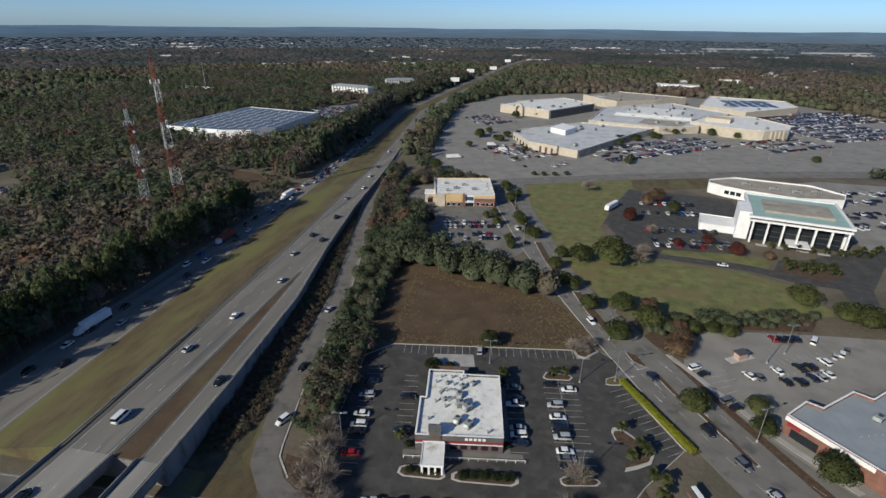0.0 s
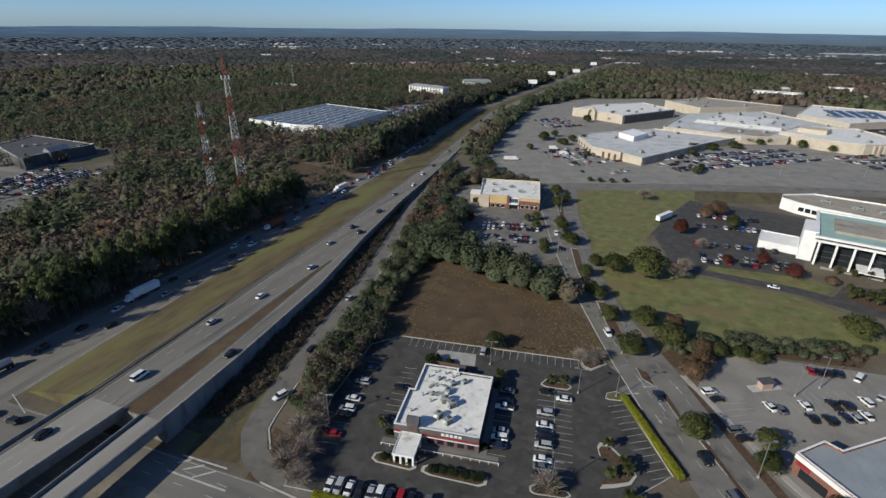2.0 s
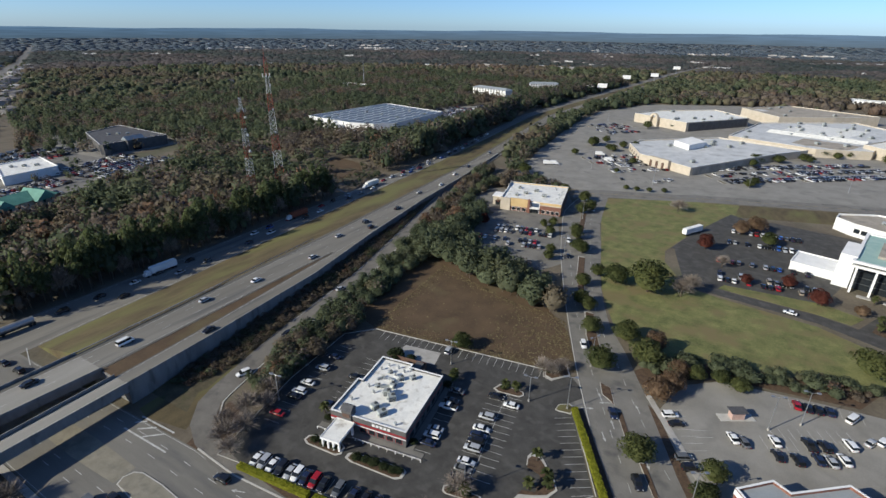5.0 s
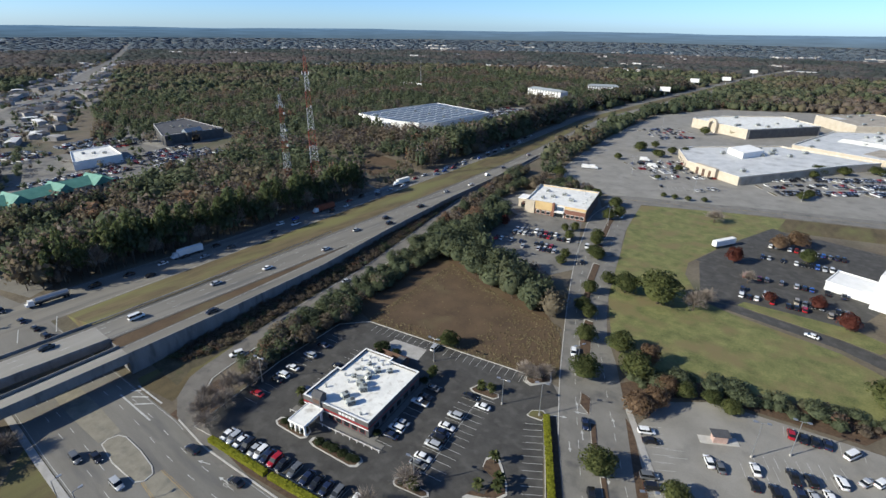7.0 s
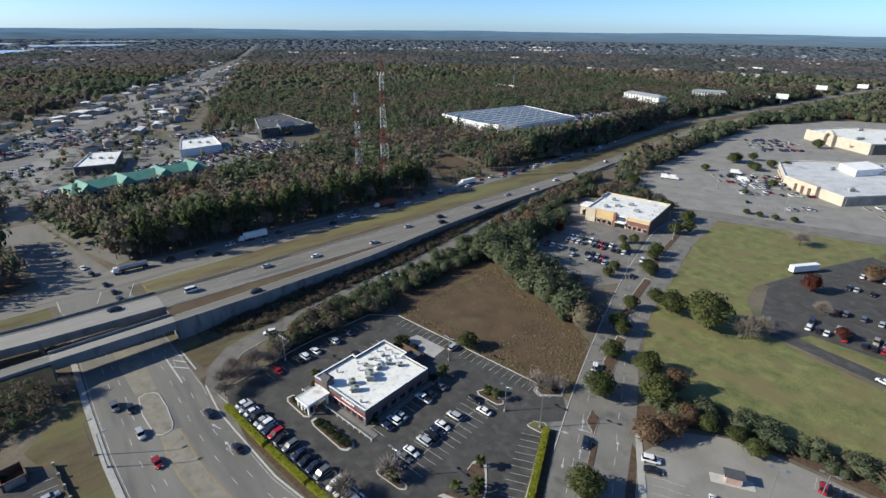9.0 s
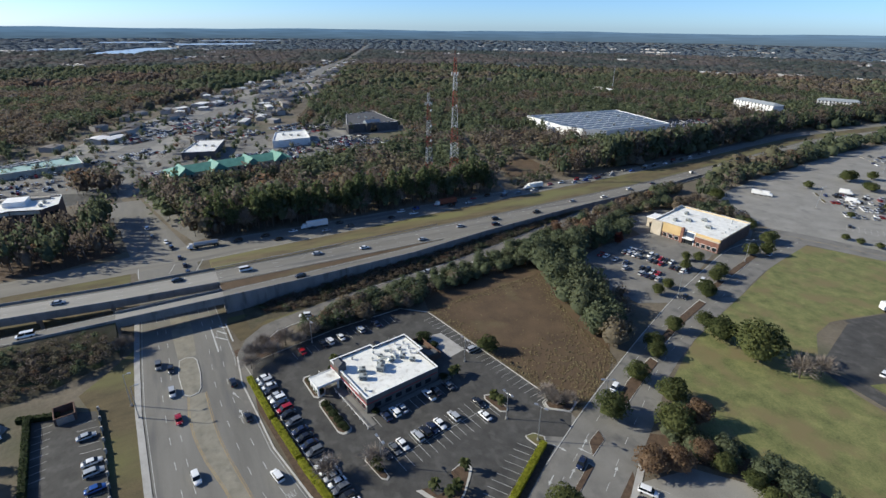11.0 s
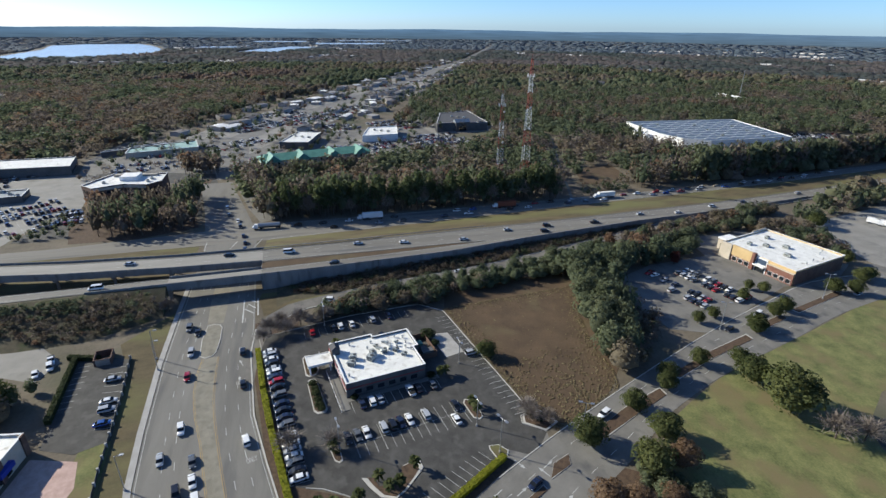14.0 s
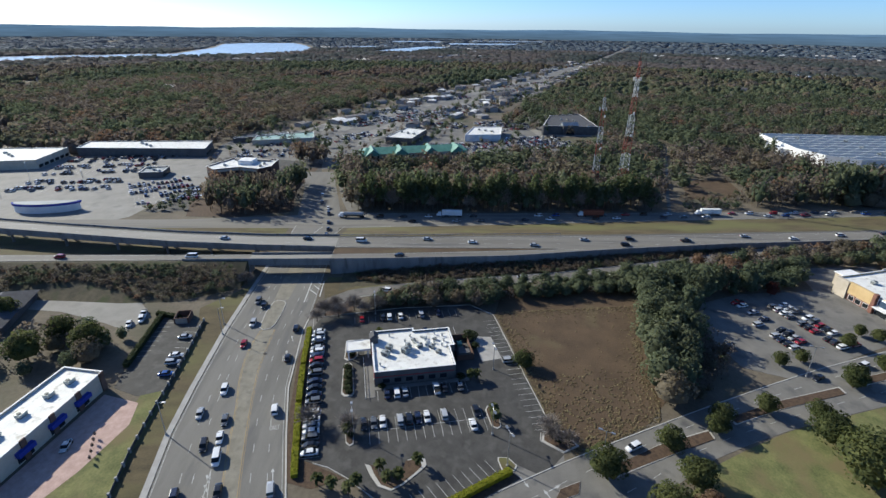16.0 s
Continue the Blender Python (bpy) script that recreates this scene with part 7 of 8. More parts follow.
RIVER = [(-1150, -1150), (-1335, -1028), (-1511, -935), (-1601, -849), (-1655, -760), (-1679, -678), (-1766, -634), (-1819, -510), (-2007, -389), (-2427, -406), (-2800, -520), (-3109, -646), (-3041, -879), (-2844, -959), (-2384, -835), (-1858, -776), (-1802, -907), (-1747, -960), (-1700, -1060), (-1500, -1300)]
patch("river", RIVER, "water", 0.25, "wide river catching the light of the sky", "river")
for dx, dy in ((0, 0), (26, 10), (-26, -10), (10, -30), (-10, 30)):
    CLEAR.append([(x + dx, y + dy) for x, y in RIVER])
patch("marsh", [(-1900, -200), (-2020, 160), (-2600, 420), (-4300, 1300), (-4500, 300), (-3400, -260), (-2600, -340)], "ground", 0.1, "flat tidal marsh", "marsh", clear=False)
for p in ([(-2050, -80), (-2120, 60), (-2480, 200), (-2768, 260), (-2800, 120), (-2500, -20), (-2250, -100)], [(-3050, 250), (-3100, 700), (-3420, 720), (-3380, 250)], [(-3450, -150), (-3500, 240), (-3800, 260), (-3790, -120)], [(-2580, -310), (-2620, -120), (-2800, -100), (-2780, -320)], [(-3800, 450), (-3820, 1000), (-4090, 1040), (-4080, 480)]):
    patch("creek", p, "water", 0.25, "tidal creek in the marsh", "creek")
cn = [(-158, 263), (-225, 291), (-343, 344), (-344, 346), (-226, 293.4), (-158, 265.4)]
patch("canal", cn, "canal", 0.04, "narrow drainage canal", "canal")
CLEAR.append([(-150, 255), (-225, 287), (-350, 340), (-350, 350), (-225, 297), (-150, 271)])
far_c = curve([(-1660, 696), (-2300, 990), (-3300, 1440)], 120)
fl_, fr_ = outline(far_c, 16)
g = Geo()
ribbon(g, fl_, fr_, -0.2, 0.06)
setting("road_far", g, M["access"], "main road running on towards the horizon", "road")
CLEAR.append(outline(far_c, 34)[0] + outline(far_c, 34)[1][::-1])
rs = np.random.RandomState(21)


def far_roofs(name, label, spots, material="farroofs"):
    V, F, T, n = [], [], [], 0
    for x, y, w, d, h, a, gable, tint in spots:
        c, s = math.cos(a), math.sin(a)
        m = np.array([(c, s, 0), (-s, c, 0), (0, 0, 1)])
        v = np.array([(-w, -d, 0), (w, -d, 0), (w, d, 0), (-w, d, 0), (-w, -d, h), (w, -d, h), (w, d, h), (-w, d, h), (-w * .9, 0, h + gable), (w * .9, 0, h + gable)]) / [1, 1, 1]
        f = np.array([(0, 1, 5, 4), (1, 2, 6, 5), (2, 3, 7, 6), (3, 0, 4, 7), (4, 5, 9, 8), (6, 7, 8, 9), (4, 8, 7, 7), (5, 6, 9, 9)])
        V.append(v @ m + [x, y, 0])
        F.append(f + n)
        n += 10
        T.append(np.array([0.7] * 4 + [tint] * 4))
    ob = new(name, array_mesh(name, np.concatenate(V), np.concatenate(F), np.concatenate(T), M[material]))
    ob.data.validate()
    return tagged(ob, label, "houses", "", "stuff")


HOUSE_SPOTS = []
for k in range(46):
    r, a = math.sqrt(rs.uniform(0.16, 1)) * 3000, radians(rs.uniform(62, 215))
    x, y, b = r * math.cos(a), 120 + r * math.sin(a), rs.uniform(0, 3.1)
    if (x > -330 and y < 1150) or any(inside(np.array([x]), np.array([y]), c)[0] for c in CLEAR):
        continue
    ca, sa, l = math.cos(b), math.sin(b), rs.uniform(30, 75)
    CLEAR.append([(x + ca * u - sa * v, y + sa * u + ca * v) for u, v in ((-l, -24), (l, -24), (l, 24), (-l, 24))])
    for j in range(int(l / 7)):
        u, v = -l + 8 + 14 * j * 0.98, rs.choice([-12, 12])
        HOUSE_SPOTS.append((x + ca * u - sa * v, y + sa * u + ca * v, rs.uniform(5, 9), rs.uniform(4, 6), rs.uniform(4, 7), b, rs.uniform(1, 2.5), rs.choice([0.2, 0.5, 0.7, 0.9, 0.95])))
for k in range(520):
    r, a = math.sqrt(rs.uniform(0.10, 1)) * 2700, radians(rs.uniform(50, 225))
    x, y = r * math.cos(a), 120 + r * math.sin(a)
    if x > -300 and y < 1000:
        continue
    if noise.noise(Vector((x / 420, y / 420, 3.0))) < -0.02 or any(inside(np.array([x]), np.array([y]), c)[0] for c in CLEAR):
        continue
    HOUSE_SPOTS.append((x, y, rs.uniform(6, 11), rs.uniform(4, 6), rs.uniform(3.2, 6), rs.uniform(0, 3.1), rs.uniform(1.5, 3), rs.rand()))
far_roofs("suburban_houses", "scattered small houses among the trees", HOUSE_SPOTS)
SHOPS = []
for i, (p, q) in enumerate(zip(cor[2:-4], cor[3:-3])):
    e = Vector(q) - Vector(p)
    nrm = Vector((-e.y, e.x)).normalized()
    for s in (-1, 1):
        for k in range(3):
            c = Vector(p) + nrm * s * rs.uniform(22, 95 - 55 * i / len(cor)) + e * rs.rand()
            if any(inside(np.array([c.x]), np.array([c.y]), pl)[0] for pl in ([(-330, 60), (-330, 320), (-500, 320), (-500, 200), (-410, 70)],)):
                continue
            SHOPS.append((c.x, c.y, rs.uniform(5, 15), rs.uniform(4, 8), rs.uniform(3.5, 6), math.atan2(e.y, e.x) + rs.uniform(-.5, .5), rs.uniform(0.2, 1.5), rs.rand()))
for x, y, w, d, tnt in ((-775, -308, 20, 9, .95), (-1490, 560, 14, 8, .95), (420, 1500, 60, 12, .9), (330, 2200, 90, 20, .95), (520, 2300, 90, 20, .95), (760, 2100, 120, 18, .95), (-30, 1700, 40, 10, .9), (-360, 1600, 50, 9, .9), (-420, 1450, 60, 8, .9), (900, 2900, 160, 20, .95), (1200, 2600, 140, 20, .9), (-700, 1300, 50, 10, .85)):
    SHOPS.append((x, y, w, d, 7, rs.uniform(-.3, .3), 0.6, tnt))
far_roofs("far_shops", "low commercial buildings with pale roofs", SHOPS)


# ---- trees
def leaf_cloud(rs, lobes, n, size, flat=0.5):
    """Many small leaf clumps (quads) on the outside of a set of lobes (x, y, z, rx, ry, rz)."""
    lb = np.array(lobes, float)
    w = lb[:, 3] * lb[:, 4]
    k = rs.choice(len(lb), n, p=w / w.sum())
    d = rs.normal(size=(n, 3))
    d /= np.linalg.norm(d, axis=1)[:, None]
    d[:, 2] = np.where(d[:, 2] < -0.35, -d[:, 2], d[:, 2])
    r = rs.uniform(0.82, 1.06, n)
    c = lb[k, :3] + d * lb[k, 3:] * r[:, None]
    nrm = d + rs.normal(scale=flat, size=(n, 3))
    nrm = np.where((nrm * d).sum(1)[:, None] < 0, -nrm, nrm)
    nrm /= np.linalg.norm(nrm, axis=1)[:, None]
    a = np.cross(nrm, rs.normal(size=(n, 3)))
    a /= np.linalg.norm(a, axis=1)[:, None]
    b = np.cross(nrm, a)
    s = (size * rs.uniform(0.6, 1.3, n))[:, None]
    bend = nrm * s * 0.25
    V = np.stack([c - a * s - bend, c - b * s * 0.7, c + a * s - bend, c + b * s * 0.7], 1).reshape(-1, 3)
    soft = d * 0.85 + nrm * 0.18 + [0, 0, 0.2]
    soft /= np.linalg.norm(soft, axis=1)[:, None]
    return V, np.arange(4 * n).reshape(-1, 4), np.repeat(soft, 4, 0)


def dome(rs, cx, cy, z0, z1, r, n=6, rough=0.2):
    """The closed inner mass of a crown: an uneven dome of quads (n even)."""
    rings = []
    for e, rr in ((0.0, 0.72), (0.3, 1.0), (0.72, 0.78)):
        rings.append([(cx + r * rr * rs.uniform(1 - rough, 1 + rough) * math.cos(6.2832 * i / n), cy + r * rr * rs.uniform(1 - rough, 1 + rough) * math.sin(6.2832 * i / n), z0 + (z1 - z0) * (e + rs.uniform(-.08, .08))) for i in range(n)])
    v = np.array(rings).reshape(-1, 3)
    v = np.concatenate([v, [(cx, cy, z1)]])
    f = [(k * n + i, k * n + (i + 1) % n, (k + 1) * n + (i + 1) % n, (k + 1) * n + i) for k in range(2) for i in range(n)]
    f += [(2 * n + i, 2 * n + i + 1, 2 * n + (i + 2) % n, 3 * n) for i in range(0, n, 2)]
    nr = (v - [cx, cy, z0 + (z1 - z0) * 0.25]) / [r, r, (z1 - z0) * 0.9]
    return v, np.array(f), nr / np.linalg.norm(nr, axis=1)[:, None]


def merged(*clouds):
    """Join (vertices, faces, normals) triples."""
    V, F, N, n = [], [], [], 0
    for v, f, m in clouds:
        V.append(v)
        F.append(f + n)
        N.append(m)
        n += len(v)
    return np.concatenate(V), np.concatenate(F), np.concatenate(N)


def lobes_for(kind, rs):
    if kind == "oak":
        L = [(0, 0, 0.52, 0.36, 0.36, 0.36)]
        for k in range(7):
            t = k * 0.898 + rs.uniform(-.3, .3)
            L.append((0.27 * math.cos(t), 0.27 * math.sin(t), rs.uniform(0.32, 0.58), rs.uniform(.19, .26), rs.uniform(.19, .26), rs.uniform(.2, .27)))
        for k in range(3):
            t = k * 2.1 + rs.uniform(-.4, .4)
            L.append((0.15 * math.cos(t), 0.15 * math.sin(t), rs.uniform(0.7, 0.8), 0.2, 0.2, 0.2))
    elif kind == "pine":
        L = []
        for k in range(11):
            t = k * 2.4 + rs.uniform(-.6, .6)
            z = 0.42 + 0.045 * k + rs.uniform(-.04, .04)
            q = rs.uniform(0.08, 0.27) * (1 - (k / 18.0))
            r = rs.uniform(0.14, 0.2)
            L.append((q * math.cos(t), q * math.sin(t), z, r, r, rs.uniform(0.06, 0.1)))
        L.append((0, 0, 0.92, 0.12, 0.12, 0.09))
    else:  # bush
        L = [(0.2 * math.cos(k * 1.3), 0.2 * math.sin(k * 1.3), rs.uniform(.35, .55), .3, .3, .35) for k in range(5)]
    return L


def trunk_geo(kind, rs):
    g = Geo()
    top = {"oak": 0.55, "pine": 0.95, "bare": 0.45, "bush": 0.3}[kind]
    g.tube((0, 0, -0.02), (rs.uniform(-.02, .02), rs.uniform(-.02, .02), top), 0.026 if kind != "pine" else 0.016, 0.012 if kind != "pine" else 0.005, 7)
    for k in range(0 if kind == "bush" else 6):
        t = k * 1.05 + rs.uniform(-.3, .3)
        z = rs.uniform(0.25, 0.5) if kind != "pine" else rs.uniform(.45, .85)
        l = 0.3 if kind != "pine" else 0.14
        g.tube((0, 0, z), (l * math.cos(t), l * math.sin(t), z + (0.22 if kind != "pine" else 0.03)), 0.011, 0.004, 5)
    return g


def twig_cloud(rs, n):
    """Bare crown: tapering twigs fanning out from the limbs, one unit high."""
    t = rs.uniform(0, 2 * np.pi, n)
    el = rs.uniform(0.15, 1.45, n)
    d = np.stack([np.cos(t) * np.cos(el), np.sin(t) * np.cos(el), np.sin(el)], 1)
    a = d * rs.uniform(0.08, 0.42, n)[:, None] * [0.9, 0.9, 1.0] + [0, 0, 0.32]
    dd = d + rs.normal(scale=0.35, size=(n, 3))
    b = a + dd * rs.uniform(0.08, 0.2, n)[:, None]
    s = np.cross(dd, rs.normal(size=(n, 3)))
    s = s / np.linalg.norm(s, axis=1)[:, None] * 0.0075
    V = np.stack([a - s, a + s, b + s * 0.25, b - s * 0.25], 1).reshape(-1, 3)
    return V, np.arange(4 * n).reshape(-1, 4), None


TREES = {}


def tree(kind, x, y, h, spread, leaf, label, name="tree", z=0.0, variant=0):
    """A single tree: trunk with limbs, crown of many small clumps. Unit-high meshes, scaled."""
    key = (kind, leaf, label, variant % 3)
    m = pose(x, y, z, 0, 0, (x * 37 + y * 91) % 360) @ Matrix.Diagonal((spread, spread, h, 1))
    if key not in TREES:
        rs = np.random.RandomState(100 + variant % 3 + len(kind))
        t = thing(name, label, "tree" if name != "shrub" else "shrub")
        part("trunk", trunk_geo("bush" if kind == "bush" else kind, rs), M["bark"], t)
        if kind == "bare":
            v, f, nr = twig_cloud(rs, 1000)
        else:
            v, f, nr = leaf_cloud(rs, lobes_for(kind, rs), 1900 if kind == "oak" else 560 if kind == "pine" else 700, {"oak": 0.030, "pine": 0.036, "bush": 0.06}[kind], 0.7)
            v, f, nr = merged((v, f, nr), dome(rs, 0, 0, 0.22, 0.78, 0.33, 10) if kind != "pine" else dome(rs, 0, 0, 0.55, 0.88, 0.10, 8, 0.35))
        part("crown", array_mesh("crown", v, f, None, M[leaf], nr), M[leaf], t)
        t.matrix_basis = m
        TREES[key] = t
        return t
    o = TREES[key]
    keep = o.scale.copy()
    o.scale = (1, 1, 1)
    c = copy_thing(o, m)
    o.scale = keep
    return c


def palm(x, y, h, variant=0):
    key = ("palm", variant % 2)
    m = pose(x, y, 0.1, 0, 0, (x * 53 + y * 17) % 360)
    if key not in TREES:
        rs = np.random.RandomState(7 + variant)
        t = thing("palm_tree", "cabbage palm with a round head of fronds", "palm tree", m, "palms")
        part("trunk", Geo().tube((0, 0, -0.15), (0.1, 0, h), 0.2, 0.16, 8), M["bark"], t)
        V, F, n = [], [], 0
        for k in range(38):
            a, e = rs.uniform(0, 6.28), rs.uniform(-0.7, 1.3)
            d = Vector((math.cos(a) * math.cos(e), math.sin(a) * math.cos(e), math.sin(e)))
            s = Vector((-math.sin(a), math.cos(a), 0)) * 0.42
            p0 = Vector((0.1, 0, h))
            p1 = p0 + d * 0.9
            p2 = p0 + d * 1.7 - Vector((0, 0, 0.5))
            V += [p0 - s * 0.1, p0 + s * 0.1, p1 + s, p1 - s, p2 + s * 0.5, p2 - s * 0.5]
            F += [(n, n + 1, n + 2, n + 3), (n + 3, n + 2, n + 4, n + 5)]
            n += 6
        part("crown", Geo().add(V, F), M["palm"], t)
        TREES[key] = t
        return t
    return copy_thing(TREES[key], m)


LIVE = "broad evergreen oak with a dense dark crown"
BARE = "leafless grey-brown tree with fine twigs"
RUST = "tree with russet winter leaves"
RED = "tree with dark red leaves"
PINE = "tall pine with a bare trunk and dark crown"
BUSH = "rounded dark green shrub"
for i, (x, y, h, s) in enumerate(((36, 226, 15, 19), (22.5, 227, 9.5, 13), (11, 216.5, 6.5, 7.5), (18.5, 197.5, 6.5, 7.5), (24, 182, 7, 9), (32, 162, 8.5, 11.5), (44.5, 173, 9, 12), (36, 183, 8.5, 11), (-7, 268, 6.5, 7.5), (0.8, 251, 7, 8), (-12, 149, 6.2, 8.5), (50, 128, 7.5, 10.5), (-38, 344, 7, 9), (-22, 338, 6, 8), (-13, 318, 7, 8), (109, 204, 9, 14), (126, 190, 9, 15), (120, 193, 8, 12), (81, 311, 8, 9), (-21, 266, 6, 6), (-11, 235, 5.5, 6), (-24, 280, 5.5, 6), (-62, 506, 9, 12), (-35, 512, 7, 9), (73, 437, 6, 8), (73, 514, 8, 14), (125, 572, 7, 12), (225, 468, 6, 9), (-34, 632, 9, 12), (14, 230, 6, 8), (68, 131, 6, 8), (72.5, 172.5, 5, 7), (132, 184, 9, 14), (60, 172, 5.5, 7), (67, 174, 5, 7), (-24, 3, 11, 13), (-18, -14, 12, 13), (-46, -42, 9, 12), (-30, -10, 10, 12), (78, 109, 8, 11), (66.5, 122.5, 6, 8), (90, 524, 7, 12), (71, 500, 6, 9), (109, 543, 7, 11), (143, 577, 7, 10), (170, 570, 8, 11), (192, 560, 7, 9), (-8, 648, 8, 11), (-44, 496, 6, 9), (-15, 455, 5, 8), (-11, 478, 5, 7), (14.6, 201, 6.5, 8), (-2.5, 254, 6.5, 8.5), (-9.3, 275, 6.5, 8), (-16.4, 310, 7, 9), (-21, 332, 7, 9), (-12.8, 243.5, 5, 6), (-28, 276, 5, 5), (-62, 513, 8, 11), (-55, 529, 7, 9), (-40, 492, 7, 10), (-25, 513, 8, 10), (-79, 375, 9, 12), (70, 428, 6, 9), (113, 540, 6, 10), (135, 569, 6, 9), (157, 583, 6, 8), (-66, 461, 6, 8), (-8, 646, 7, 9), (-20, 418, 4, 5), (20, 382, 3.5, 5), (3, 376, 3.5, 5), (-4, 376, 3.5, 5), (11, 378, 3.5, 5))):
    tree("oak", x, y, h, s, "oak", LIVE, variant=i)
for i, (x, y, h, s) in enumerate(((46, 181, 8.5, 9), (51, 156, 7.5, 10), (54, 162, 7, 9), (55, 171, 6, 8), (75, 331, 9, 13), (68, 322, 8, 10), (112, 248, 5, 6))):
    tree("oak", x, y, h, s, "rust", RUST, variant=i)
for i, (x, y, h, s) in enumerate(((53, 289, 9, 9), (98, 250, 7.5, 9), (88, 262, 6, 7), (72, 256, 5, 6), (-66, 300, 6, 6), (-58, 262, 7, 6))):
    tree("oak", x, y, h, s, "redleaf", RED, variant=i)
for i, (x, y, h, s) in enumerate(((49, 229, 10, 12), (52, 236, 9, 10), (33.5, 344, 9, 13), (17, 151, 6, 8), (22, 155, 5, 7), (-72, 40, 7, 9), (13, 84, 7, 9), (62, 270, 7, 8))):
    tree("bare", x, y, h, s, "twig", BARE, variant=i)
for i in range(5):
    tree("bare", 16.5 + 2.1 * i, 27.6 + 0.9 * i, 2.6, 1.0, "twig", "thin bare sapling tied to a stake", "sapling", 0.03, i)
for i, (u, v, h, s) in enumerate(((28, -20.6, 6.5, 8.5), (40, 33.5, 5, 7), (-35, -29, 8, 10), (-33, -24, 7, 9), (-37, -18, 8, 10), (-31, -32, 6, 8), (-39, -25, 7, 8), (-37, -9, 7, 9), (-34, -14, 6, 8))):
    p = lot(u, v)
    tree("bare", p[0], p[1], h, s, "twig", BARE, variant=i)
for i, (u, v, h, s) in enumerate(((-13.5, -19.5, 1.3, 2.8), (-10.5, -19.8, 1.2, 2.8), (-7, -19.6, 1.4, 3), (0, -20.8, 1.6, 3.2), (2.6, -20.6, 1.5, 3.0), (5.2, -20.8, 1.8, 3.4), (8, -20.8, 1.6, 3.2), (10.6, -20.9, 1.7, 3.2), (12.2, -20.6, 1.4, 2.6), (-10.5, 17.5 + 5, 3.2, 6), (-5, 23, 2.0, 3.5), (38.8, 34.0, 1.2, 2.4), (41.5, 35.5, 1.2, 2.6), (40.5, 37.5, 1.1, 2.2), (27.5, 20.6, 1.2, 2.4), (11.4, -10.5, 1.6, 2.6), (11.2, 14.5, 2.6, 3.2), (-14.6, -11.5, 1.8, 2.6), (30, -20.4, 1.1, 2.2), (26, -20.6, 1.1, 2.2))):
    p = lot(u, v)
    tree("bush", p[0], p[1], h, s, "darkhedge", BUSH, "shrub", 0.1, i)
for i, (u, v, h) in enumerate(((31.5, 20.2, 3.0), (28, 20.6, 2.6), (12.2, 17.5, 3.4), (11.9, 19.5, 3.0), (43.2, -3.6, 3.2), (43.2, -13.2, 3.0), (47.4, -11.6, 3.6), (46.6, -8.8, 2.8), (29.4, -21, 2.8), (-17.2, -9.5, 3.2), (47, -25, 3.0), (45, -28.5, 2.6), (49, -21, 3.2), (46.8, -19, 2.8))):
    p = lot(u, v)
    palm(p[0], p[1], h, i)
for i in range(16):
    palm(116 + 2.9 * (i % 8) + (1.3 if i > 7 else 0), 236.5 + 2.4 * math.sin(i * 1.7) + (5 if i > 7 else 0), 4.5 + (i % 3), i)
for i in range(8):
    palm(118 + 6 * i, 262 - 0.4 * i, 4.2, i)
for i in range(10):
    palm(148 + 3.2 * i, 258 + 1.4 * i + 2 * math.sin(i * 2.1), 5 + (i % 2), i)


# clipped hedges: a solid leafy core with clumps all over it
def hedge(name, a, b, w, h, leaf, label, seed, step=0.5):
    rs = np.random.RandomState(seed)
    t = thing(name, label, "hedge")
    l = math.dist(a, b)
    ang = math.degrees(math.atan2(b[1] - a[1], b[0] - a[0]))
    g = Geo()
    n = int(l / 1.2)
    g.loft([[(l * k / n, -w / 2 * (0.9 + 0.1 * rs.rand()), 0), (l * k / n, -w / 2 * (0.82 + 0.18 * rs.rand()), h * 0.9), (l * k / n, 0, h * (0.9 + 0.1 * rs.rand())), (l * k / n, w / 2 * (0.82 + 0.18 * rs.rand()), h * 0.9), (l * k / n, w / 2 * (0.9 + 0.1 * rs.rand()), 0)] for k in range(n + 1)])
    part("core", g, M[leaf], t, "", pose(a[0], a[1], 0.05, 0, 0, ang))
    m = int(l * (w + 2 * h) * 7)
    c = np.stack([rs.uniform(0, l, m), np.zeros(m), np.zeros(m)], 1)
    side = rs.randint(0, 4, m)
    c[:, 1] = np.where(side == 0, -w / 2, np.where(side == 1, w / 2, rs.uniform(-w / 2, w / 2, m)))
    c[:, 2] = np.where(side < 2, rs.uniform(0.1, h, m), h) + rs.normal(scale=0.04, size=m)
    d = rs.normal(size=(2, m, 3))
    p, q = d / np.linalg.norm(d, axis=2)[:, :, None] * rs.uniform(0.12, 0.24, m)[None, :, None]
    V = np.stack([c - p, c - q, c + p, c + q], 1).reshape(-1, 3)
    part("leaves", array_mesh("leaves", V, np.arange(4 * m).reshape(-1, 4), None, M[leaf]), None, t, "", pose(a[0], a[1], 0.05, 0, 0, ang))


for i, (a, b) in enumerate((((-26, -34.4), (-4.5, -35.2)), ((-3, -35.2), (14, -35.2)), ((15.2, -35.2), (42, -34.2)))):
    hedge("hedge", lot(*a), lot(*b), 1.7, 1.3, "hedge", "clipped yellow-green hedge along the car park", 30 + i)
hedge("hedge", lot(49.2, 19.2), lot(60.4, -9.5), 1.8, 1.4, "hedge", "clipped yellow-green hedge along the access road", 35)
hedge("hedge", (50, 45), (52, 12), 1.0, 0.9, "darkhedge", "low dark clipped hedge by the shop", 36)
hedge("hedge", (-47, 14), (-44, 24), 1.6, 1.6, "darkhedge", "dark hedge behind the car park", 37)
hedge("hedge", (-46, 16.5), (-14, 19.5), 1.6, 1.8, "darkhedge", "dark hedge behind the car park", 38)

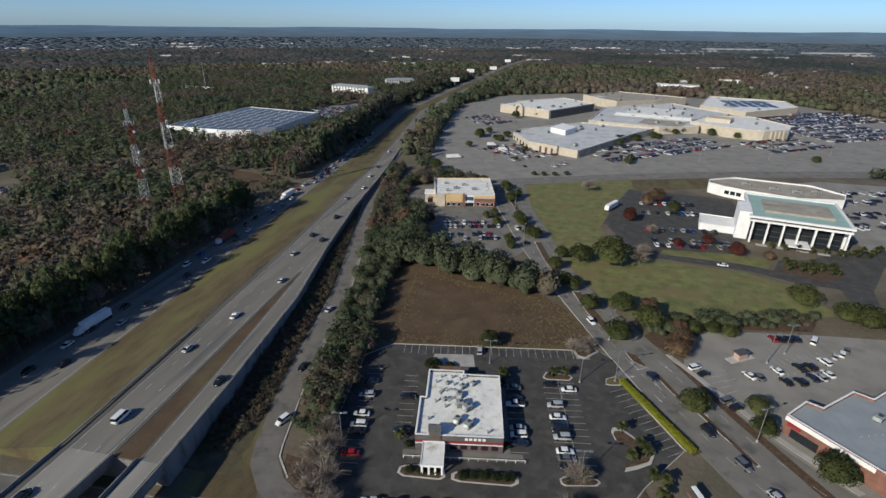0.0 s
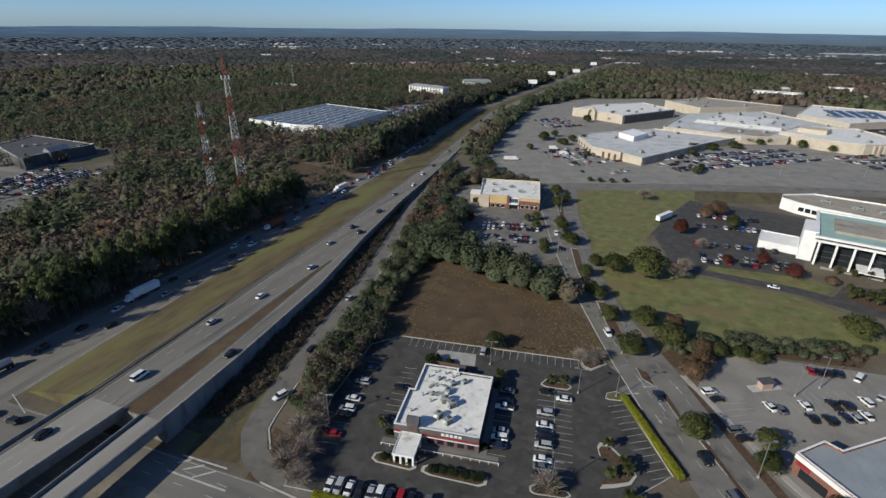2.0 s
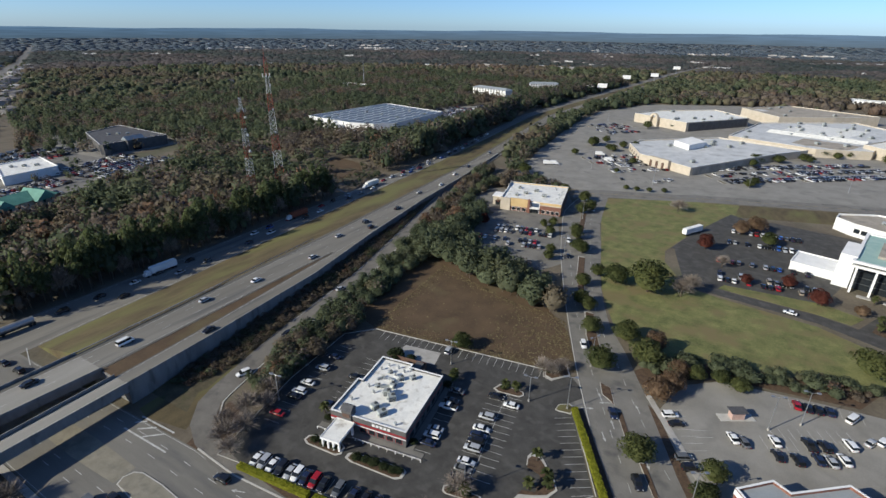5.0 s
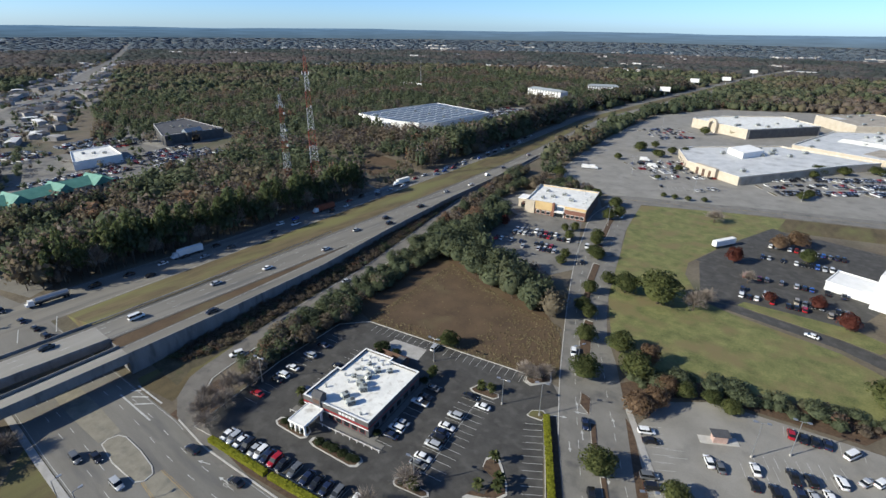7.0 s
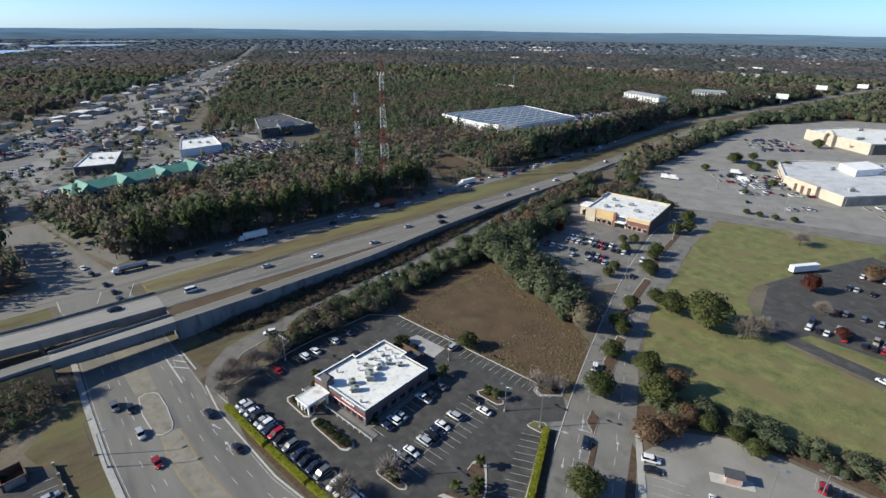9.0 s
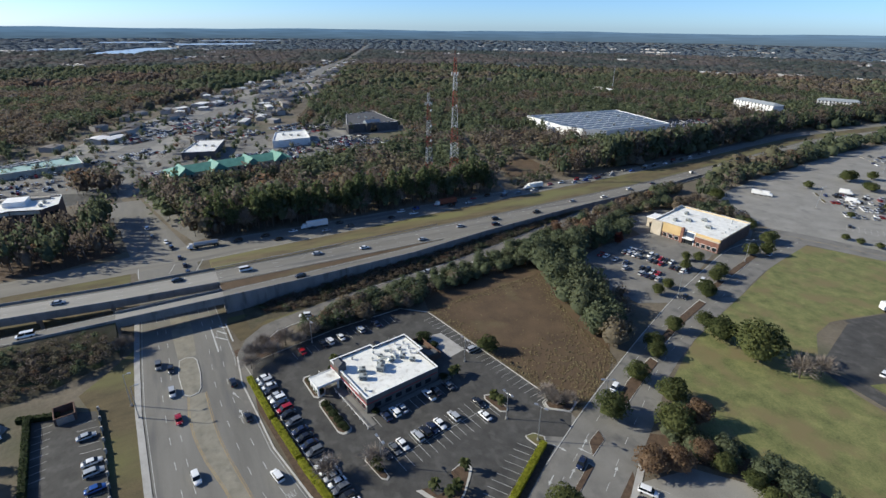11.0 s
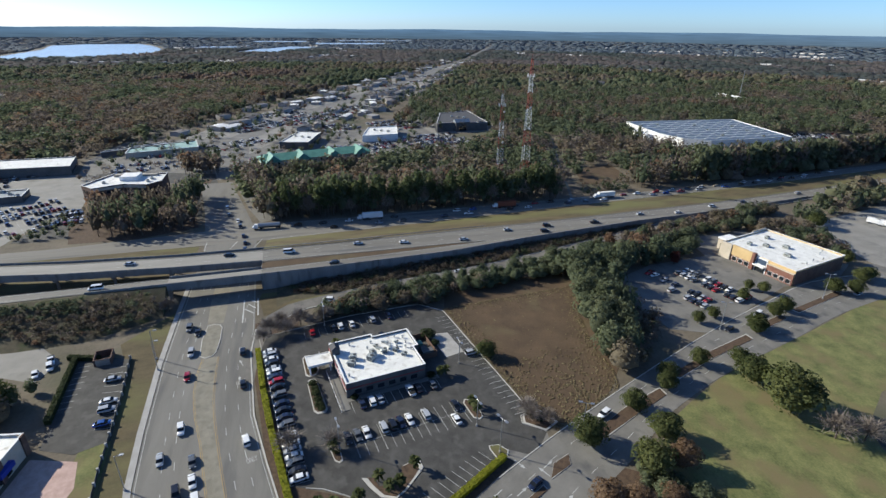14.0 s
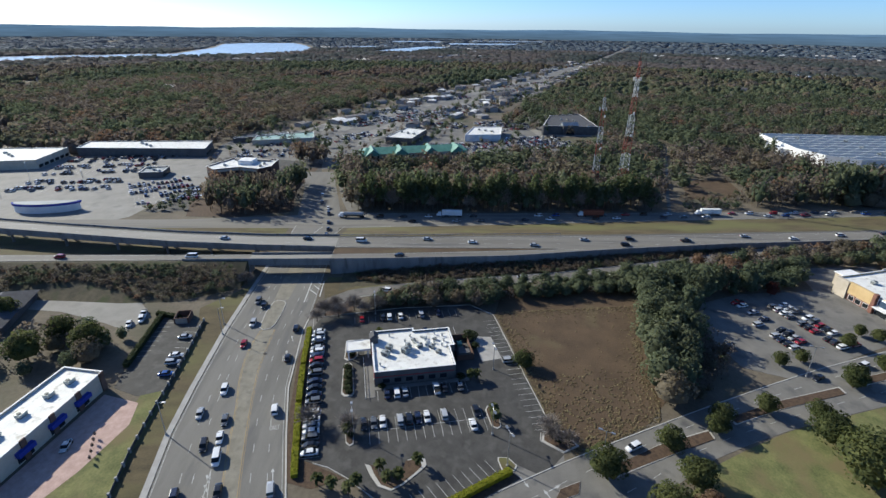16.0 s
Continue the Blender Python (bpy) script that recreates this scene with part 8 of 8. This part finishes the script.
# ---- woods: more trees than one could count
MID = {}
rs = np.random.RandomState(77)
for k in range(3):
    MID["oak", k] = merged(leaf_cloud(rs, lobes_for("oak", rs), 60, 0.088, 0.6), dome(rs, 0, 0, 0.22, 0.72, 0.2, 6, 0.3))
    MID["pine", k] = merged(leaf_cloud(rs, lobes_for("pine", rs), 60, 0.07, 0.6), dome(rs, 0.02, 0.0, 0.5, 0.88, 0.13, 6, 0.35))
    MID["bare", k] = leaf_cloud(rs, lobes_for("oak", rs), 62, 0.066, 0.8)
    MID["near", k] = merged(leaf_cloud(rs, lobes_for("oak", rs), 330, 0.048, 0.7), dome(rs, 0, 0, 0.2, 0.78, 0.34, 8))
    MID["far", k] = merged(leaf_cloud(rs, lobes_for("oak", rs), 15, 0.12, 0.5), dome(rs, 0, 0, 0.1, 0.8, 0.38, 6, 0.3))
    q = rs.uniform(0.7, 1.3, 9)
    v = np.array([(math.cos(1.571 * i) * 0.5 * q[i], math.sin(1.571 * i) * 0.5 * q[i], -0.05) for i in range(4)] + [(math.cos(1.571 * i) * 0.36 * q[i + 4], math.sin(1.571 * i) * 0.36 * q[i + 4], 0.75 * q[8 - i]) for i in range(4)])
    f = np.array([(0, 1, 5, 4), (1, 2, 6, 5), (2, 3, 7, 6), (3, 0, 4, 7), (4, 5, 6, 7)])
    MID["clump", k] = v, f, v * [0.22, 0.22, 0.05] + [0, 0, 0.6]
g = Geo()
g.tube((0, 0, 0), (0, 0, 0.8), 0.017, 0.008, 4)
TRV, TRF = np.array(g.v), np.array([q for q in g.f if len(q) == 4][:4])


def forest(name, label, xs, ys, kinds_, hs, ws, tints, trunks=True, zf=None, material="woods"):
    """Join copies of the small tree shapes into one mesh."""
    V, F, T, N, n = [], [], [], [], 0
    rs = np.random.RandomState(len(xs))
    ks = rs.randint(0, 3, len(xs))
    angs = rs.uniform(0, 6.283, len(xs))
    for x, y, kd, k, h, w, t, a in zip(xs, ys, kinds_, ks, hs, ws, tints, angs):
        v, f, nr = MID[kd, k]
        c, s = math.cos(a) * w, math.sin(a) * w
        m = np.array([(c, s, 0), (-s, c, 0), (0, 0, h)])
        z = zf(x, y) if zf else 0.0
        V.append(v @ m + [x, y, z])
        F.append(f + n)
        N.append(nr @ m)
        n += len(v)
        T.append(np.full(len(f), t))
        if trunks and kd in ("pine", "oak", "bare", "near"):
            V.append(TRV @ (np.diag([h * 0.8, h * 0.8, h])) + [x, y, 0])
            N.append(TRV * [1, 1, 0] * 60 + [0, 0, 0.01])
            F.append(TRF + n)
            n += len(TRV)
            T.append(np.full(len(TRF), 0.8))
    N = np.concatenate(N)
    N /= np.linalg.norm(N, axis=1)[:, None] + 1e-9
    ob = new(name, array_mesh(name, np.concatenate(V), np.concatenate(F), np.concatenate(T), M[material], N))
    return tagged(ob, label, "woods", "", "stuff")


def scatter(poly, spacing, seed):
    """Jittered points in a polygon, kept off the clear ground."""
    rs = np.random.RandomState(seed)
    xs, ys = [p[0] for p in poly], [p[1] for p in poly]
    gx, gy = np.meshgrid(np.arange(min(xs), max(xs), spacing), np.arange(min(ys), max(ys), spacing))
    x = gx.ravel() + rs.uniform(-.5, .5, gx.size) * spacing * 1.1
    y = gy.ravel() + rs.uniform(-.5, .5, gx.size) * spacing * 1.1
    k = inside(x, y, poly)
    x, y = x[k], y[k]
    for c in CLEAR:
        k = ~inside(x, y, c)
        x, y = x[k], y[k]
    return x, y


def tone(x, y, scale, seed):
    """A slow noise over the land, about 0 to 1."""
    return np.array([0.5 + 0.8 * noise.noise(Vector((a / scale, b / scale, seed))) for a, b in zip(x, y)])


def woods(name, label, poly, spacing, seed, hmin, hmax, green, pine, w=0.55, trunks=True, scale=60, fine=False, zf=None):
    x, y = scatter(poly, spacing, seed)
    rs = np.random.RandomState(seed + 1)
    n = len(x)
    g_ = green + 1.1 * (tone(x, y, scale, seed) - 0.5) + 0.5 * (tone(x, y, scale * 0.3, seed + 3) - 0.5)
    is_green = g_ + rs.uniform(-.22, .22, n) > 0.5
    shade = np.clip(tone(x, y, scale * 0.7, seed + 9), 0, 1)
    kd = np.where(is_green, np.where(rs.rand(n) < pine, "pine", "oak"), np.where(rs.rand(n) < 0.5, "bare", "oak"))
    t = np.where(is_green, shade * 0.34 + rs.uniform(-.04, .1, n), np.where(kd == "bare", rs.uniform(0.66, 0.84, n), 0.48 + shade * 0.2 + rs.uniform(-.05, .09, n)))
    t = np.where(~is_green & (rs.rand(n) < 0.07), 0.93, t)
    h = rs.uniform(hmin, hmax, n)
    if fine:
        kd = np.where(kd == "oak", "near", kd)
    return forest(name, label, x, y, kd, h, h * np.where(kd == "pine", w * 1.35, w * 1.5) * rs.uniform(0.75, 1.3, n), t, trunks, zf)


# tufts of dry grass, thickest along the edges of the brown field
FIELD = [(-47, 144), (16.8, 152.4), (26, 156), (14, 184), (6, 187), (-8, 188), (-30, 195), (-51, 204)]
rs = np.random.RandomState(52)
tx, ty = rs.uniform(-52, 26, 26000), rs.uniform(143, 205, 26000)
edge = np.full(len(tx), 99.0)
for (x0, y0), (x1, y1) in zip(FIELD, FIELD[1:] + FIELD[:1]):
    u = np.clip(((tx - x0) * (x1 - x0) + (ty - y0) * (y1 - y0)) / ((x1 - x0) ** 2 + (y1 - y0) ** 2), 0, 1)
    edge = np.minimum(edge, np.hypot(tx - x0 - u * (x1 - x0), ty - y0 - u * (y1 - y0)))
corner = np.clip(1 - np.hypot(tx - 12, ty - 168) / 26, 0, 1)
keep = inside(tx, ty, FIELD) & (rs.rand(len(tx)) < 0.8 * np.exp(-edge / 2.2) + 0.9 * corner * tone(tx, ty, 6, 8) * (tone(tx, ty, 2.5, 9) > 0.4) + 0.008)
tx, ty = tx[keep], ty[keep]
forest("dry_tufts", "tufts of straw-coloured grass along the field's edges", tx, ty, np.array(["clump"] * len(tx)), rs.uniform(0.08, 0.24, len(tx)), rs.uniform(0.35, 0.95, len(tx)), rs.rand(len(tx)), False, lambda x, y: 0.03, "straw")
# belts close to the camera
woods("ramp_thicket", "belt of small trees and shrubs along the ramp", [(-61, 96), (-50, 96), (-50.5, 140), (-57, 152), (-59, 196), (-66, 212), (-74, 260), (-88, 300), (-96, 330), (-102, 372), (-112, 372), (-106, 328), (-97, 282), (-86, 236), (-76, 188), (-69, 150), (-65.5, 118)], 3.4, 1, 3, 7.5, 0.6, 0.1, 0.72, fine=True)
woods("field_grove", "dense grove of small trees beside the brown field", [(-54, 206), (-30, 196), (-8, 188), (6, 187), (9, 191), (0, 199), (-14, 208), (-34, 215), (-50, 226), (-60, 262), (-72, 262), (-68, 216), (-61, 200)], 3.8, 2, 5, 14, 0.76, 0.3, 0.6, fine=True)
woods("grove_brush", "bare brush and saplings behind the grove", [(9, 191.5), (0, 200), (-14, 209), (-34, 216), (-48, 227), (-46, 232), (-34, 222), (-16, 222), (-4, 211), (8, 197)], 2.6, 41, 2, 5.5, 0.2, 0.0, 0.6, scale=20)
keep_clear, CLEAR = CLEAR, [outline(ramp_c, 8.2)[0] + outline(ramp_c, 8.2)[1][::-1]]
woods("wall_scrub", "dense brown scrub below the retaining wall", [(-80.5, 84), (-73, 90), (-71.5, 104), (-75, 130), (-79, 152), (-83, 182), (-88, 206), (-96, 237), (-106, 283), (-106, 275), (-96.5, 209), (-88, 160), (-85.2, 128), (-82.6, 100)], 1.3, 3, 0.6, 1.9, 0.25, 0, 1.3, False, zf=bank_z, scale=12)
CLEAR = keep_clear
woods("bank_scrub", "brambles and scrub on the bank", [(-79, 36), (-66, 36), (-58, 18), (-57, -5), (-59, -25), (-61, -75), (-79, -75)], 1.75, 4, 0.7, 2.2, 0.3, 0, 1.2, False, scale=14, zf=lambda x, y: 7.0 * max(0.0, min(1.0, (-57.5 - x) / 21.5)))
woods("court_trees", "trees and shrubs round the court", [(-42, 12), (-12, 16), (-9, 4), (-8, -30), (-30, -60), (-56, -60), (-40, -20), (-36, -2)], 8.5, 5, 5, 10, 0.4, 0.1, 0.75, fine=True)
keep_clear, CLEAR = CLEAR, []
woods("lawn_hedgerow", "row of shrubs below the lawn", [(50, 166), (56, 171), (66, 177.5), (104, 184), (112, 196), (64, 185), (46, 176), (44, 170)], 2.9, 6, 2.0, 4.6, 0.8, 0, 1.0, fine=True, scale=20)
CLEAR = keep_clear
woods("lot_margin", "low thicket beside the car park", [lot(-37, -14), lot(-34, -6), lot(-36, 30), lot(-27, 36.5), lot(-44, 40), lot(-50, 0)], 3.2, 7, 3, 7, 0.55, 0.05, 0.85, fine=True)
woods("ochre_shop_trees", "trees round the ochre shop", [(-78, 262), (-62, 262), (-66, 284), (-76, 284), (-80, 330), (-40, 350), (-60, 362), (-86, 366), (-92, 320)], 4.2, 8, 4, 8, 0.6, 0.05, 0.8, fine=True)
woods("mall_edge_trees", "row of trees between highway and mall", [(-96, 372), (-86, 372), (-100, 470), (-114, 600), (-114, 740), (-70, 850), (20, 910), (10, 960), (-90, 900), (-126, 740), (-126, 600), (-112, 470)], 6, 9, 7, 13, 0.8, 0.5, 0.6)
woods("mall_shrubs", "shrubs along the mall road and walls", [(-60, 362), (-30, 360), (16, 379), (14, 384), (-30, 366), (-60, 370)], 3.2, 10, 2, 4, 0.9, 0, 1.1)
woods("mall_east_grove", "grove of evergreens beside the mall road", [(226, 425), (260, 408), (330, 424), (330, 462), (270, 468)], 5.5, 14, 6, 10, 0.9, 0.4, 0.7)
# tall pine belt along the carriageway and the woods behind it
GAP = [(-160, 274), (-190, 286), (-204, 300), (-204, 336), (-190, 330), (-160, 308)]
woods("clearing_shrubs", "low shrubs before the clearing", GAP, 4.0, 43, 1.5, 4.5, 0.5, 0.0, 0.8, scale=20)
CLEAR.append(GAP)
woods("pine_belt", "belt of tall pines along the carriageway", [(-166, 76), (-164, 104), (-163.5, 158), (-165, 275), (-170, 310), (-173, 378), (-178, 460), (-194, 645), (-190, 810), (-162, 1100), (-182, 1110), (-224, 820), (-224, 640), (-206, 470), (-192, 378), (-190, 275), (-196, 158), (-204, 90), (-200, 74)], 5.4, 11, 9, 21, 0.5, 0.45, 0.5, scale=35)
patch("grove_floor", [(-157, -22), (-203, -36), (-204, 12), (-262, 18), (-268, 34), (-204, 30), (-166, 38), (-156, 10)], "mulch", 0.045, "needle-strewn ground below the pines", "ground", clear=False)
rs = np.random.RandomState(91)
for i in range(100):
    y = 80 + 2.25 * i + rs.uniform(-1, 1)
    x = float(np.interp(y, [80, 104, 158, 275, 310], [-166, -165.2, -164.8, -165.8, -166.4])) - (i % 2) * 4.5 - rs.uniform(0, 1.6)
    h = rs.uniform(14, 25.5)
    if 257 < y < 309:
        continue
    if i % 5 == 3:
        tree("bare", x, y, h * 0.75, h * 0.55, "twig", BARE, variant=i)
    else:
        tree("pine", x, y, h, h * rs.uniform(0.46, 0.7), "pine", PINE, "pine_tree", 0.0, i)
woods("belt_front", "front row of tall pines shading the carriageway", [(-172, 372), (-173, 400), (-177, 460), (-193, 645), (-199, 645), (-184, 460), (-180, 400), (-178, 372)], 3.4, 23, 19, 27, 0.6, 0.7, 0.52, scale=25)
woods("office_pines", "pines round the brick office", [(-160, -14), (-202, -20), (-204, 14), (-246, 22), (-240, 34), (-200, 30), (-164, 38), (-158, 10)], 5.2, 12, 12, 19, 0.56, 0.7, 0.40, scale=30)
woods("street_pines", "pines beside the side street", [(-208, 14), (-262, 16), (-312, 6), (-318, 36), (-262, 36), (-206, 32)], 4.8, 17, 11, 18, 0.55, 0.5, 0.45, scale=30)
woods("street_edge_pines", "pines and bare trees along the side street", [(-172, 72), (-200, 66), (-235, 59), (-262, 56), (-262, 66), (-230, 78), (-200, 78), (-168, 78)], 4.6, 44, 11, 19, 0.5, 0.5, 0.5, scale=25)
woods("office_lot_trees", "small trees and shrubs between parked cars", [(-164, -60), (-205, -60), (-232, -46), (-200, -30), (-162, -20)], 6.0, 18, 2.5, 5, 0.8, 0.0, 0.75, False, scale=30)
woods("middle_woods", "mixed winter woods of pines and bare trees", [(-196, 84), (-196, 158), (-190, 275), (-192, 378), (-206, 470), (-224, 640), (-224, 820), (-182, 1110), (-700, 1110), (-700, 300), (-480, 330), (-400, 310), (-320, 250), (-300, 160), (-292, 60), (-262, 48), (-206, 60)], 9.4, 13, 8, 14, 0.58, 0.2, 0.84, scale=80)
woods("south_woods", "mixed winter woods beyond the shops", [(-340, -60), (-334, -240), (-700, -520), (-1000, -400), (-900, 120), (-560, 20), (-440, 0), (-400, 10)], 11.0, 15, 9, 14, 0.42, 0.08, 1.05, False, scale=90)
patch("store_lot", [(-392, 226), (-440, 224), (-530, 250), (-530, 330), (-396, 322)], "malllot", 0.034, "car park round the dark store", "car park", clear=False)
woods("hotel_trees", "trees round the hotel", [(-248, 62), (-262, 62), (-268, 120), (-277, 166), (-264, 172), (-250, 120)], 5.0, 45, 9, 13.5, 0.6, 0.3, 0.55, scale=25)
woods("store_woods", "trees between the stores", [(-470, 205), (-398, 236), (-392, 330), (-480, 345), (-720, 345), (-640, 270)], 9.0, 20, 8, 14, 0.55, 0.3, 0.6, False, scale=40)
keep_clear, CLEAR = CLEAR, [cl + cr[::-1]]
woods("road_strip_trees", "street trees among the forecourts", CORRIDOR, 14.5, 16, 4, 8, 0.6, 0.1, 0.75, False, scale=40)
woods("shop_court_trees", "street trees between the shops", [(-264, -56), (-345, -66), (-420, -56), (-420, 20), (-345, 50), (-330, 200), (-440, 230), (-430, 90), (-300, 56), (-300, 4)], 15, 19, 4, 7, 0.6, 0.0, 0.75, False, scale=30)
CLEAR = keep_clear
# far woods in the view: clumps that grow with distance
def far_woods(name, label, r0, r1, spacing, seed, kind, h, w, material):
    rs = np.random.RandomState(seed)
    n = int(math.radians(168) * (r1 * r1 - r0 * r0) / 2 / spacing ** 2)
    r = np.sqrt(rs.uniform(r0 * r0, r1 * r1, n))
    a = rs.uniform(math.radians(56), math.radians(224), n)
    x, y = r * np.cos(a) + 20, r * np.sin(a) + 60
    for c in CLEAR + [[(-196, 84), (-182, 1110), (-700, 1110), (-700, 300), (-292, 60)], [(-340, -60), (-334, -240), (-700, -520), (-1000, -400), (-900, 120), (-440, 0)], [(120, 250), (460, 250), (440, 560), (120, 440)]]:
        k = ~inside(x, y, c)
        x, y = x[k], y[k]
    n = len(x)
    t = tone(x, y, 300, seed) * 0.85 + tone(x, y, 90, seed + 5) * 0.6 - 0.25
    t = np.clip(t + rs.uniform(-.12, .12, n), 0, 0.88)
    return forest(name, label, x, y, np.array([kind] * n), rs.uniform(0.6, 1.25, n) * h, rs.uniform(0.75, 1.35, n) * w, t, False, None, material)


far_woods("distant_woods", "brown and green winter woods", 380, 850, 11.5, 31, "far", 12, 14, "woods")
far_woods("outer_woods", "brown and green winter woods further out", 850, 1450, 14.5, 35, "far", 12.5, 17, "woods")
# from here outwards the tree colours carry the blue of the haze
far_woods("horizon_woods", "far winter woods towards the horizon, tinted with blue haze", 1450, 2400, 16, 32, "clump", 9, 21, "hazywoods")
far_woods("remote_woods", "remote winter woods towards the skyline, tinted with blue haze", 2400, 3200, 24, 34, "clump", 4.5, 34, "hazyskywoods")
far_woods("skyline_woods", "woods below the skyline with blue haze in their colour", 3200, 4650, 46, 33, "clump", 4.0, 66, "hazyskywoods")
